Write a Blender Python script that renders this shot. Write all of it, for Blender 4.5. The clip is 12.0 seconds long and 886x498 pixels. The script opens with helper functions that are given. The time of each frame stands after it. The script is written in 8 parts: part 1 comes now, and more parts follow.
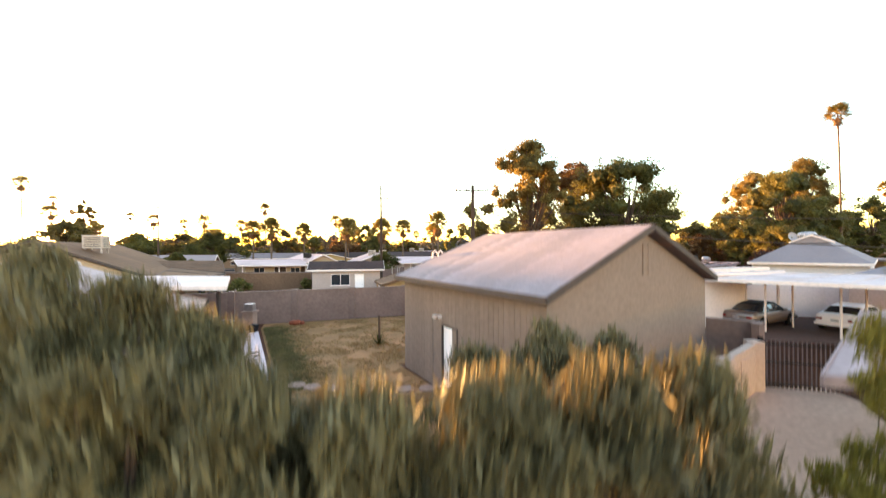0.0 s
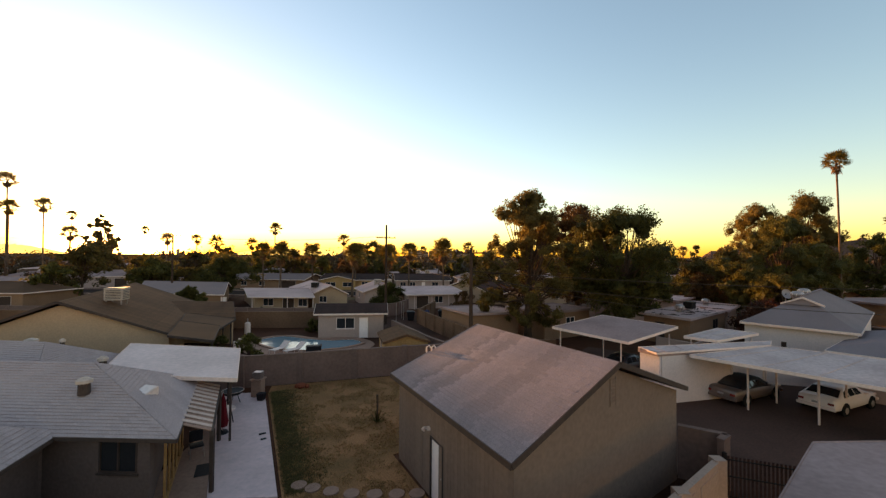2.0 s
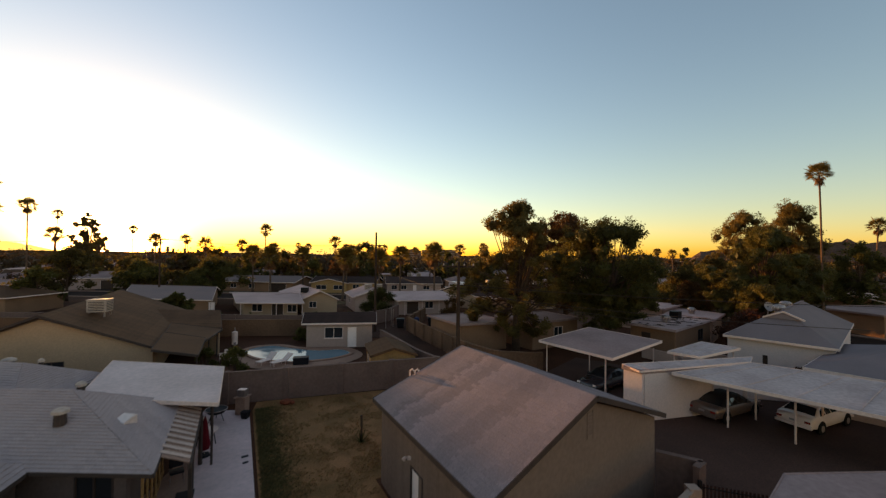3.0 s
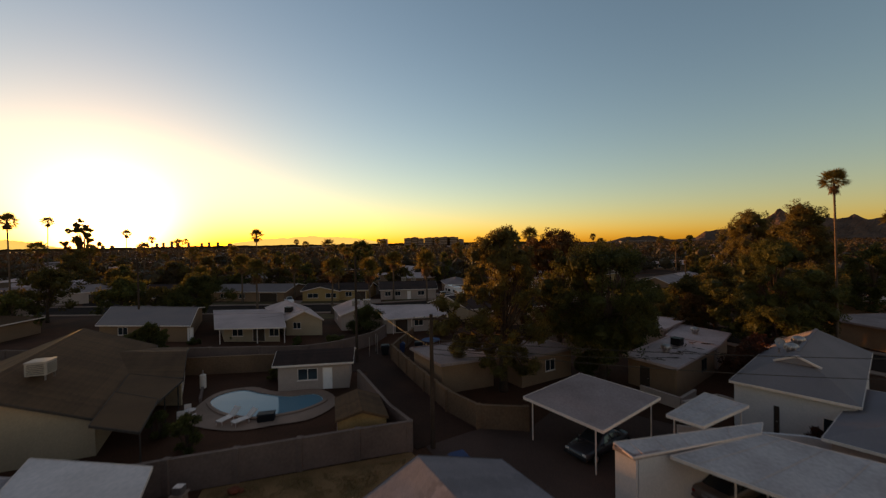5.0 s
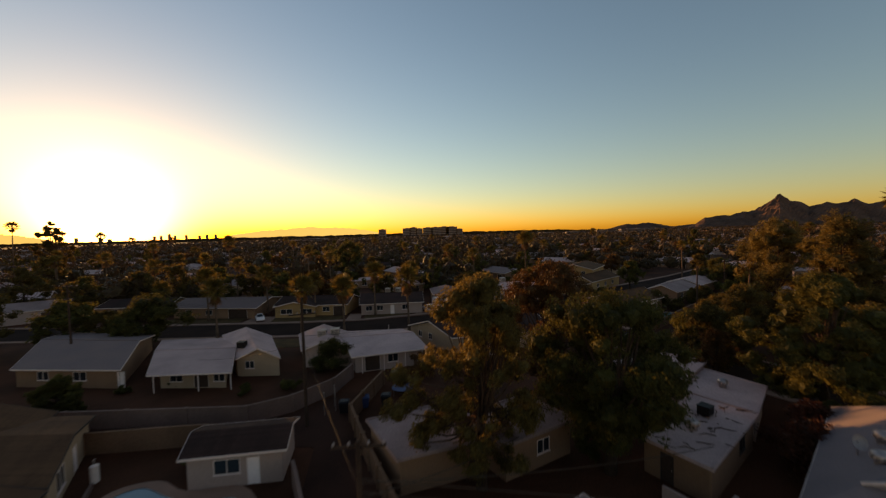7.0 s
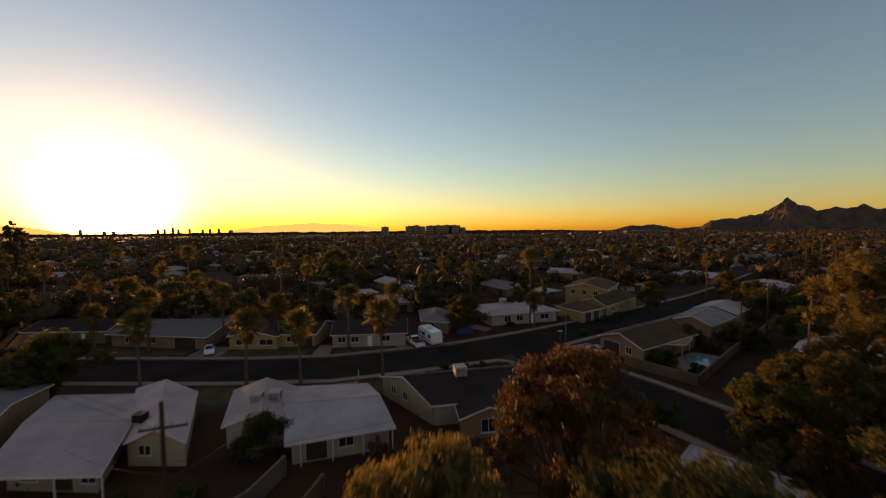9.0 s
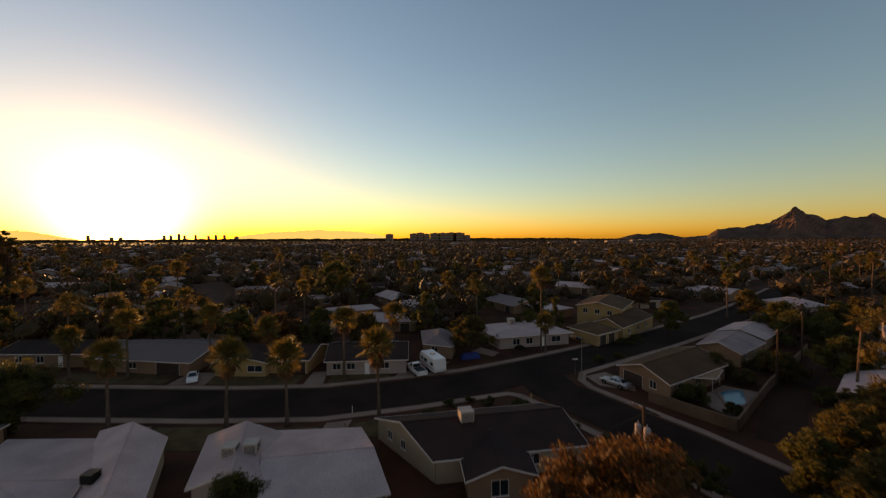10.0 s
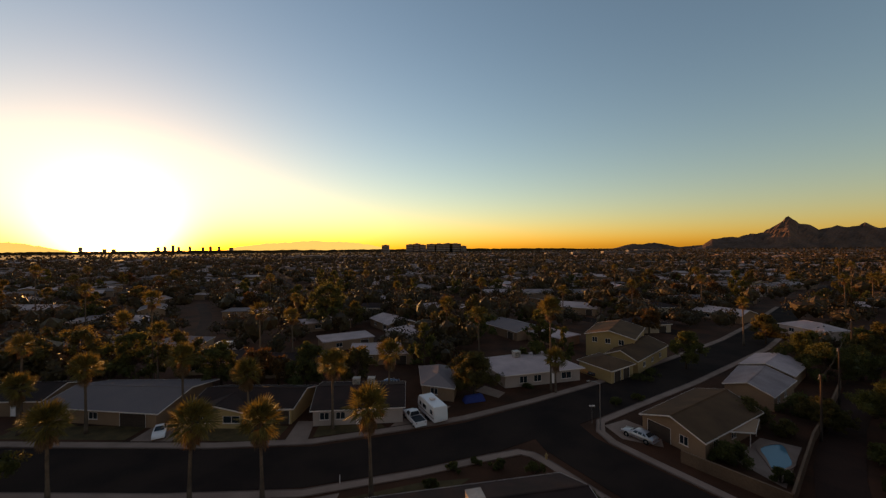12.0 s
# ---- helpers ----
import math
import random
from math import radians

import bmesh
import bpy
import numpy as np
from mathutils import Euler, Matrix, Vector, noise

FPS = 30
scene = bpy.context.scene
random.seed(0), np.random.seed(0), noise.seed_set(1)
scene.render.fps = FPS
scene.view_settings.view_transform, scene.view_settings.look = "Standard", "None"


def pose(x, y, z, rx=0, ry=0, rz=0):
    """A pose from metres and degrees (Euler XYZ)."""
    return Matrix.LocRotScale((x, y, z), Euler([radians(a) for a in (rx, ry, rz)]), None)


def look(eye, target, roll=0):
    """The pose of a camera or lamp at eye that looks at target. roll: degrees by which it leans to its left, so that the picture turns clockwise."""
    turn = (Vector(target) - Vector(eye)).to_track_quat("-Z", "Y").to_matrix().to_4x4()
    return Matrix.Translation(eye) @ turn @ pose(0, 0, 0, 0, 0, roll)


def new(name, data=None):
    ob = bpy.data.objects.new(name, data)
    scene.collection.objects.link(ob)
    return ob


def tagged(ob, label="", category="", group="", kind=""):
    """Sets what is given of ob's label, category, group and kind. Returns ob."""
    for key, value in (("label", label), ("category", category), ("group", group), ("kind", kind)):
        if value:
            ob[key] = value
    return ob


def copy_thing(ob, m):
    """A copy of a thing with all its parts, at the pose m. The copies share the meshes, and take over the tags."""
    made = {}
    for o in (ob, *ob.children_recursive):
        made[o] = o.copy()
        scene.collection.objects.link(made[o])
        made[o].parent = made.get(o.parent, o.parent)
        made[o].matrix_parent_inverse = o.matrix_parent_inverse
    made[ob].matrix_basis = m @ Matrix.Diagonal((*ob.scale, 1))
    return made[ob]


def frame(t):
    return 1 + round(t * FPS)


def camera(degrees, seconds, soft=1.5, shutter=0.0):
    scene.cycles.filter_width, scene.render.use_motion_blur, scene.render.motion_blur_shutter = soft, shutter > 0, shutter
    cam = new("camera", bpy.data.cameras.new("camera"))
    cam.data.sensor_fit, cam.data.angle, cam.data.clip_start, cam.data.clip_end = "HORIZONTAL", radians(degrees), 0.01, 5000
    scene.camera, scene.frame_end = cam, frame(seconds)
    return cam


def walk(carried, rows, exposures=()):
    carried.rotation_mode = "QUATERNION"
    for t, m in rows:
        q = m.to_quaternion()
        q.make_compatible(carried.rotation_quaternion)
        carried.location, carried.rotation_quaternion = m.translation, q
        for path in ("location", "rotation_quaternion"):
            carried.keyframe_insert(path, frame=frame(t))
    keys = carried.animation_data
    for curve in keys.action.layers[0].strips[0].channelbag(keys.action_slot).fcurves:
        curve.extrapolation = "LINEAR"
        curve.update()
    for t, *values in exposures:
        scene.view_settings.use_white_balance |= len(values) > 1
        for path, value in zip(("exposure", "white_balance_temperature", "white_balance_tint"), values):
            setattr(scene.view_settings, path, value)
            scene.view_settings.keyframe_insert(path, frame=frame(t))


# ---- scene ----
cam = camera(98.0, 12.0, soft=1.25, shutter=0.9)
PATH = [
    (0, (0.877, 0.484, 4.392), (0.856, 2.484, 4.395), -0.3),
    (0.5, (1.011, 0.16, 6.013), (0.962, 2.159, 6.025), 0.3),
    (1, (1.205, -0.185, 7.03), (1.148, 1.814, 7.061), 0.3),
    (1.5, (1.374, -0.491, 7.629), (1.319, 1.508, 7.665), 0.3),
    (2, (1.514, -0.853, 8.168), (1.451, 1.146, 8.214), 0.4),
    (2.5, (1.668, -1.159, 8.706), (1.609, 0.839, 8.756), 0.6),
    (3, (1.905, -0.919, 9.261), (1.878, 1.081, 9.302), 0.7),
    (5, (4.106, 2.291, 13.55), (4.063, 4.29, 13.521), -0.9),
    (5.5, (4.664, 3.767, 14.489), (4.61, 5.766, 14.452), -1.2),
    (6, (5.448, 5.934, 15.712), (5.433, 7.933, 15.645), -1.3),
    (6.5, (6.177, 8.427, 16.834), (6.128, 10.425, 16.76), -1.5),
    (7, (6.985, 11.264, 17.868), (6.944, 13.262, 17.782), -1.6),
    (9, (9.424, 25.895, 21.566), (9.367, 27.892, 21.469), -0.6),
    (9.5, (9.419, 28.878, 22.56), (9.356, 30.875, 22.48), -0.3),
    (10, (9.257, 31.594, 23.386), (9.178, 33.592, 23.327), -0.3),
    (10.5, (9.103, 33.712, 24.309), (9.032, 35.71, 24.267), -0.2),
    (11, (8.801, 35.486, 25.224), (8.728, 37.485, 25.196), -0.3),
    (11.5, (8.559, 37.02, 26.025), (8.497, 39.019, 26.012), -0.3),
    (12, (8.35, 38.239, 26.815), (8.291, 40.238, 26.809), -0.5),
]
EXPOSURE = [(0, 4.8, 8200, 13), (0.3, 4.6, 8200, 13), (0.6, 4.2, 8300, 13), (1, 3.7, 8400, 13), (1.5, 3.16, 8550, 14), (2, 2.7, 8650, 16), (2.5, 2.4, 8700, 17), (3, 2.16, 8650, 17), (5, 1.46, 8300, 15), (7, 1.44, 8150, 16), (9, 1.46, 8050, 16), (12, 1.5, 7950, 16)]
walk(cam, [(t, look(eye, target, roll)) for t, eye, target, roll in PATH], EXPOSURE)

# ---- exposure, sky and sun ----
SUN_AZ, SUN_EL = radians(42.2), radians(2.0)          # azimuth to the left of +y
SUN_DIR = Vector((-math.sin(SUN_AZ) * math.cos(SUN_EL), math.cos(SUN_AZ) * math.cos(SUN_EL), math.sin(SUN_EL)))
world = bpy.data.worlds.new("sky")
scene.world = world
world.use_nodes = True
wn, wl = world.node_tree.nodes, world.node_tree.links
sky = wn.new("ShaderNodeTexSky")
sky.sky_type = "NISHITA"
sky.sun_disc = False
sky.sun_elevation, sky.sun_rotation = SUN_EL, -SUN_AZ
sky.air_density, sky.dust_density, sky.ozone_density = 1.0, 0.35, 2.2
wn["Background"].inputs[1].default_value = 0.15
# the bright aureole round the low sun, falling off with the angle from it
spot, aim, fall, glare = wn.new("ShaderNodeTexCoord"), wn.new("ShaderNodeVectorMath"), wn.new("ShaderNodeMath"), wn.new("ShaderNodeMath")
aim.operation, fall.operation, glare.operation = "DOT_PRODUCT", "POWER", "MULTIPLY"
aim.inputs[1].default_value = SUN_DIR
fall.inputs[1].default_value, glare.inputs[1].default_value = 230.0, 10.0
fall.use_clamp = False
warm, add = wn.new("ShaderNodeMix"), wn.new("ShaderNodeMix")
warm.data_type, warm.blend_type, add.data_type, add.blend_type = "RGBA", "MULTIPLY", "RGBA", "ADD"
warm.inputs["Factor"].default_value = add.inputs["Factor"].default_value = 1.0
warm.inputs["A"].default_value = (1.0, 0.8, 0.5, 1)
wl.new(spot.outputs["Generated"], aim.inputs[0])
wl.new(aim.outputs["Value"], fall.inputs[0])
wl.new(fall.outputs[0], glare.inputs[0])
wl.new(glare.outputs[0], warm.inputs["B"])
wl.new(sky.outputs[0], add.inputs["A"])
wl.new(warm.outputs["Result"], add.inputs["B"])
wl.new(add.outputs["Result"], wn["Background"].inputs[0])
sun = new("sun", bpy.data.lights.new("sun", "SUN"))
sun.data.energy, sun.data.angle, sun.data.color = 2.1, radians(0.6), (1.0, 0.58, 0.22)
sun.matrix_world = look((0, 0, 200), Vector((0, 0, 200)) - SUN_DIR)


# ---- materials ----
def material(name, color, rough=0.8, var=0.25, scale=3.0, bump=0.3, bump_scale=40.0, metal=0.0, tint=None, island=0.0, obj=0.0, spec=0.12, bump_dist=0.01):
    """Base colour with variation at two scales, fine relief, and optional variation by island or by object."""
    m = bpy.data.materials.new(name)
    m.use_nodes = True
    n, l = m.node_tree.nodes, m.node_tree.links
    b = n["Principled BSDF"]
    b.inputs["Roughness"].default_value, b.inputs["Metallic"].default_value = rough, metal
    b.inputs["Specular IOR Level"].default_value = spec
    geo = n.new("ShaderNodeNewGeometry")
    big, fine = n.new("ShaderNodeTexNoise"), n.new("ShaderNodeTexNoise")
    big.inputs["Scale"].default_value, big.inputs["Detail"].default_value = scale / 10, 5
    fine.inputs["Scale"].default_value, fine.inputs["Detail"].default_value = bump_scale / 4, 4
    for t in (big, fine):
        l.new(geo.outputs["Position"], t.inputs["Vector"])
    ramp = n.new("ShaderNodeValToRGB")
    # base colours are pushed warm here to carry the evening light's cast
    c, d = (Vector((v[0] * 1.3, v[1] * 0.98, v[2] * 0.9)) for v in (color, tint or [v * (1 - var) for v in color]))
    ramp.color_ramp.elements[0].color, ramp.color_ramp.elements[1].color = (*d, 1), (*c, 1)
    ramp.color_ramp.elements[0].position, ramp.color_ramp.elements[1].position = 0.32, 0.62
    l.new(big.outputs["Fac"], ramp.inputs["Fac"])
    mix = n.new("ShaderNodeMix")
    mix.data_type, mix.blend_type = "RGBA", "MULTIPLY"
    mix.inputs["Factor"].default_value = 1.0
    grey = n.new("ShaderNodeMapRange")
    grey.inputs["From Min"].default_value, grey.inputs["From Max"].default_value = 0.3, 0.7
    grey.inputs["To Min"].default_value, grey.inputs["To Max"].default_value = 1 - var * 0.8, 1 + var * 0.35
    l.new(fine.outputs["Fac"], grey.inputs["Value"])
    l.new(ramp.outputs["Color"], mix.inputs["A"])
    l.new(grey.outputs["Result"], mix.inputs["B"])
    last = mix.outputs["Result"]
    for amount, node, sock in ((island, geo, "Random Per Island"), (obj, None, "Random")):
        if amount:
            node = node or n.new("ShaderNodeObjectInfo")
            r = n.new("ShaderNodeMapRange")
            r.inputs["To Min"].default_value, r.inputs["To Max"].default_value = 1 - amount, 1 + amount
            l.new(node.outputs[sock], r.inputs["Value"])
            k = n.new("ShaderNodeMix")
            k.data_type, k.blend_type = "RGBA", "MULTIPLY"
            k.inputs["Factor"].default_value = 1.0
            l.new(last, k.inputs["A"])
            l.new(r.outputs["Result"], k.inputs["B"])
            last = k.outputs["Result"]
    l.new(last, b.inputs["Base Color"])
    if bump:
        bn = n.new("ShaderNodeBump")
        bn.inputs["Strength"].default_value, bn.inputs["Distance"].default_value = bump, bump_dist
        l.new(fine.outputs["Fac"], bn.inputs["Height"])
        l.new(bn.outputs["Normal"], b.inputs["Normal"])
    return m


def leafy(name, color, tint, thin=0.45, island=0.28):
    """Leaves: diffuse and translucent, varied leaf by leaf and in patches."""
    m = material(name, color, rough=0.6, var=0.3, scale=6, bump=0, tint=tint, island=island, obj=0.12, spec=0.2)
    n, l = m.node_tree.nodes, m.node_tree.links
    b, out = n["Principled BSDF"], n["Material Output"]
    tr, mx = n.new("ShaderNodeBsdfTranslucent"), n.new("ShaderNodeMixShader")
    mx.inputs["Fac"].default_value = thin
    l.new(b.inputs["Base Color"].links[0].from_socket, tr.inputs["Color"])
    l.new(b.outputs["BSDF"], mx.inputs[1])
    l.new(tr.outputs["BSDF"], mx.inputs[2])
    l.new(mx.outputs["Shader"], out.inputs["Surface"])
    return m


def glass(name, color=(0.02, 0.025, 0.03), rough=0.05):
    m = material(name, color, rough=rough, var=0.1, bump=0, spec=0.6)
    return m


M = {
    "ground": material("desert_ground", (0.088, 0.037, 0.019), 0.95, 0.35, 1.2, 0.6, 30, tint=(0.041, 0.019, 0.010), bump_dist=0.03),
    "lawn": material("dry_lawn", (0.308, 0.174, 0.081), 0.95, 0.45, 5, 0.8, 60, tint=(0.165, 0.103, 0.043), bump_dist=0.03),
    "green_lawn": material("green_lawn", (0.11, 0.078, 0.034), 0.95, 0.45, 6, 0.8, 60, tint=(0.062, 0.046, 0.022), bump_dist=0.03),
    "asphalt": material("asphalt", (0.036, 0.025, 0.020), 0.95, 0.25, 1.5, 0.4, 60, tint=(0.022, 0.016, 0.014), spec=0.03),
    "lot": material("parking_asphalt", (0.092, 0.058, 0.046), 0.9, 0.3, 2, 0.4, 50, tint=(0.062, 0.040, 0.032), spec=0.1),
    "alley": material("alley_dirt", (0.057, 0.027, 0.017), 0.95, 0.35, 2, 0.6, 30, tint=(0.033, 0.016, 0.011), bump_dist=0.03),
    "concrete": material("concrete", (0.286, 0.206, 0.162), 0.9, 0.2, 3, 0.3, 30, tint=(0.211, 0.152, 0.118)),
    "drive": material("worn_concrete_drive", (0.47, 0.37, 0.29), 0.9, 0.25, 1.5, 0.3, 30, tint=(0.36, 0.28, 0.215)),
    "slab": material("painted_slab", (0.564, 0.502, 0.516), 0.7, 0.15, 4, 0.2, 20, tint=(0.473, 0.420, 0.424)),
    "kerb": material("kerb_concrete", (0.185, 0.132, 0.108), 0.9, 0.25, 4, 0.3, 30),
    "block": material("block_wall", (0.185, 0.133, 0.113), 0.9, 0.2, 3, 0.5, 25, tint=(0.134, 0.097, 0.083)),
    "block_tan": material("tan_block_wall", (0.172, 0.109, 0.069), 0.9, 0.25, 3, 0.5, 25, tint=(0.117, 0.075, 0.048)),
    "cream": material("cream_stucco", (0.47, 0.385, 0.315), 0.85, 0.15, 3, 0.4, 40),
    "taupe": material("taupe_siding", (0.192, 0.155, 0.127), 0.95, 0.15, 2, 0.25, 30, obj=0.06, spec=0.05),
    "trim_dark": material("dark_trim", (0.067, 0.054, 0.048), 0.7, 0.2, 4, 0.2, 30),
    "trim_white": material("white_trim", (0.662, 0.608, 0.563), 0.6, 0.15, 5, 0.15, 30),
    "shingle_grey": material("grey_shingle", (0.215, 0.208, 0.226), 0.9, 0.25, 3, 0.5, 90, tint=(0.180, 0.175, 0.190), spec=0.1, island=0.18),
    "shingle_pale": material("pale_grey_shingle", (0.37, 0.345, 0.345), 0.9, 0.2, 3, 0.5, 90, tint=(0.335, 0.312, 0.315), island=0.05, spec=0.1),
    "shingle_brown": material("brown_shingle", (0.118, 0.068, 0.036), 0.9, 0.25, 3, 0.6, 60, tint=(0.085, 0.049, 0.027), obj=0.1, island=0.12),
    "shingle_dark": material("dark_shingle", (0.052, 0.031, 0.026), 0.9, 0.3, 3, 0.6, 60, tint=(0.034, 0.023, 0.020), obj=0.15, island=0.12),
    "roof_white": material("white_roof_coating", (0.288, 0.239, 0.236), 0.85, 0.2, 3, 0.25, 25, tint=(0.211, 0.171, 0.167), obj=0.1, spec=0.1),
    "roof_metal": material("white_painted_metal", (0.47, 0.45, 0.45), 1.0, 0.2, 4, 0.1, 20, tint=(0.36, 0.335, 0.33), spec=0.0),
    "far_woods": material("far_dark_woods", (0.05, 0.034, 0.016), 1.0, 0.5, 0.02, 0.5, 0.3, tint=(0.03, 0.024, 0.012), spec=0.0, bump_dist=2.0),
    "metal_white": material("matt_white_sheet_metal", (0.6, 0.57, 0.56), 1.0, 0.15, 3, 0.1, 20, tint=(0.5, 0.47, 0.455), spec=0.0),
    "roof_bright": material("white_gravel_roof", (0.47, 0.385, 0.375), 0.85, 0.2, 3, 0.3, 30, tint=(0.37, 0.305, 0.30), obj=0.08, spec=0.1),
    "roof_grey": material("grey_roof", (0.202, 0.170, 0.167), 0.85, 0.25, 3, 0.4, 50, tint=(0.179, 0.156, 0.160), obj=0.2),
    "stucco_white": material("white_stucco", (0.40, 0.325, 0.285), 0.85, 0.15, 3, 0.4, 40, obj=0.1),
    "stucco_bright": material("bright_white_stucco", (0.57, 0.565, 0.57), 0.85, 0.12, 3, 0.3, 40),
    "stucco_tan": material("tan_stucco", (0.258, 0.167, 0.104), 0.85, 0.18, 3, 0.4, 40, obj=0.15),
    "stucco_yellow": material("yellow_stucco", (0.38, 0.265, 0.12), 0.85, 0.15, 3, 0.4, 40),
    "stucco_pale": material("pale_yellow_stucco", (0.40, 0.315, 0.215), 0.85, 0.15, 3, 0.4, 40),
    "stucco_grey": material("grey_stucco", (0.135, 0.112, 0.104), 0.85, 0.18, 3, 0.4, 40),
    "awning_cream": material("cream_slat_paint", (0.47, 0.40, 0.35), 0.7, 0.2, 4, 0.15, 30),
    "pane": glass("window_glass"),
    "door_white": material("white_door_paint", (0.78, 0.77, 0.75), 0.5, 0.08, 4, 0.1, 20),
    "door_dark": material("dark_door_paint", (0.068, 0.048, 0.037), 0.6, 0.2, 4, 0.1, 20),
    "wood": material("weathered_wood", (0.150, 0.088, 0.049), 0.9, 0.35, 6, 0.5, 40, tint=(0.083, 0.051, 0.031)),
    "wood_new": material("raw_timber", (0.40, 0.25, 0.105), 0.8, 0.25, 6, 0.3, 40),
    "metal": material("galvanised_metal", (0.374, 0.374, 0.374), 0.4, 0.2, 8, 0.1, 30, metal=0.8),
    "unit": material("beige_unit_paint", (0.422, 0.401, 0.360), 0.6, 0.2, 8, 0.1, 30),
    "black_metal": material("black_metal", (0.020, 0.019, 0.019), 0.5, 0.2, 8, 0.1, 30),
    "rust_metal": material("rusty_dark_steel", (0.055, 0.036, 0.034), 0.8, 0.3, 8, 0.2, 30),
    "rubber": material("tyre_rubber", (0.014, 0.014, 0.014), 0.85, 0.2, 8, 0.2, 60),
    "car_white": material("white_car_paint", (0.72, 0.72, 0.71), 0.25, 0.05, 8, 0, 30, spec=0.6),
    "car_bronze": material("bronze_car_paint", (0.16, 0.135, 0.12), 0.3, 0.05, 8, 0, 30, metal=0.4, spec=0.6),
    "car_silver": material("silver_car_paint", (0.42, 0.42, 0.43), 0.28, 0.05, 8, 0, 30, metal=0.5, spec=0.6),
    "car_dark": material("dark_car_paint", (0.045, 0.04, 0.045), 0.25, 0.05, 8, 0, 30, spec=0.6),
    "car_blue": material("blue_car_paint", (0.06, 0.08, 0.14), 0.25, 0.05, 8, 0, 30, spec=0.6),
    "vinyl": material("black_vinyl_top", (0.020, 0.020, 0.022), 0.7, 0.1, 8, 0.1, 60),
    "lens_red": material("red_lamp_lens", (0.22, 0.03, 0.025), 0.2, 0.1, 8, 0, 30),
    "lens_clear": material("clear_lamp_lens", (0.7, 0.7, 0.68), 0.15, 0.1, 8, 0, 30),
    "plastic_blue": material("blue_plastic", (0.034, 0.061, 0.150), 0.5, 0.15, 8, 0.1, 30),
    "plastic_black": material("black_plastic", (0.017, 0.017, 0.020), 0.5, 0.15, 8, 0.1, 30),
    "tarp": material("blue_tarp", (0.027, 0.041, 0.170), 0.6, 0.2, 8, 0.3, 30),
    "red": material("red_fabric", (0.135, 0.010, 0.017), 0.8, 0.2, 8, 0.2, 60),
    "terracotta": material("terracotta", (0.238, 0.075, 0.041), 0.8, 0.2, 8, 0.2, 40),
    "bark": material("brown_bark", (0.095, 0.068, 0.048), 0.95, 0.4, 10, 0.9, 40, tint=(0.048, 0.034, 0.024), bump_dist=0.03),
    "palm_bark": material("palm_bark", (0.136, 0.102, 0.075), 0.95, 0.4, 12, 0.9, 50, tint=(0.082, 0.061, 0.044), bump_dist=0.03),
    "pole": material("creosoted_pole", (0.061, 0.044, 0.034), 0.9, 0.35, 8, 0.5, 50),
    "wire": material("weathered_cable", (0.05, 0.04, 0.032), 0.6, 0.1, 8, 0, 30),
    "ceramic": material("grey_ceramic", (0.306, 0.306, 0.313), 0.4, 0.1, 8, 0, 30),
    "plaster": material("pool_plaster", (0.468, 0.612, 0.663), 0.6, 0.15, 5, 0.1, 30),
    "deck": material("pool_deck", (0.30, 0.205, 0.155), 0.85, 0.2, 4, 0.3, 40, tint=(0.23, 0.16, 0.12)),
    "leaf_hedge": leafy("hedge_leaves", (0.140, 0.130, 0.062), (0.082, 0.077, 0.038), 0.2),
    "petal": leafy("cream_petals", (0.62, 0.62, 0.5), (0.5, 0.5, 0.38), 0.3),
    "leaf_far": leafy("far_leaves", (0.064, 0.047, 0.018), (0.050, 0.028, 0.013), 0.15, island=0.3),
    "straw": leafy("straw_blades", (0.36, 0.25, 0.115), (0.27, 0.187, 0.08), 0.3),
    "grass": leafy("green_blades", (0.145, 0.132, 0.05), (0.1, 0.09, 0.034), 0.3),
    "leaf_willow": leafy("yellow_green_leaves", (0.2, 0.19, 0.04), (0.14, 0.14, 0.03), 0.5),
    "leaf_euc": leafy("grey_green_leaves", (0.145, 0.122, 0.038), (0.092, 0.078, 0.024), 0.55),
    "leaf_green": leafy("green_leaves", (0.102, 0.106, 0.028), (0.060, 0.064, 0.018), 0.5),
    "leaf_olive": leafy("olive_leaves", (0.115, 0.097, 0.027), (0.068, 0.060, 0.018), 0.5),
    "leaf_rust": leafy("rust_leaves", (0.125, 0.07, 0.022), (0.08, 0.043, 0.015), 0.35),
    "leaf_red": leafy("red_brown_leaves", (0.101, 0.038, 0.019), (0.051, 0.022, 0.012), 0.35),
    "leaf_palm": leafy("palm_leaves", (0.161, 0.128, 0.032), (0.086, 0.077, 0.019), 0.35, island=0.35),
    "leaf_dead": leafy("dead_palm_leaves", (0.171, 0.107, 0.051), (0.101, 0.063, 0.032), 0.3, island=0.3),
    "rock": material("mountain_rock", (0.115, 0.075, 0.055), 0.95, 0.4, 0.08, 0.8, 0.3, tint=(0.065, 0.045, 0.035), bump_dist=6.0),
    "haze": material("hill_haze_emission", (0.2, 0.14, 0.1), 1.0, 0.1, 0.01, 0, 1),
    "far_wall": material("far_stucco", (0.235, 0.170, 0.122), 0.9, 0.2, 0.5, 0, 10, island=0.35),
    "far_roof": material("far_roofs", (0.25, 0.215, 0.205), 0.95, 0.2, 0.5, 0, 10, island=0.55, spec=0.0),
    "tower": material("tower_cladding", (0.231, 0.211, 0.204), 0.6, 0.2, 0.3, 0, 10, island=0.25),
}
w = bpy.data.materials.new("pool_water")
w.use_nodes = True
b = w.node_tree.nodes["Principled BSDF"]
b.inputs["Base Color"].default_value = (0.11, 0.21, 0.25, 1)
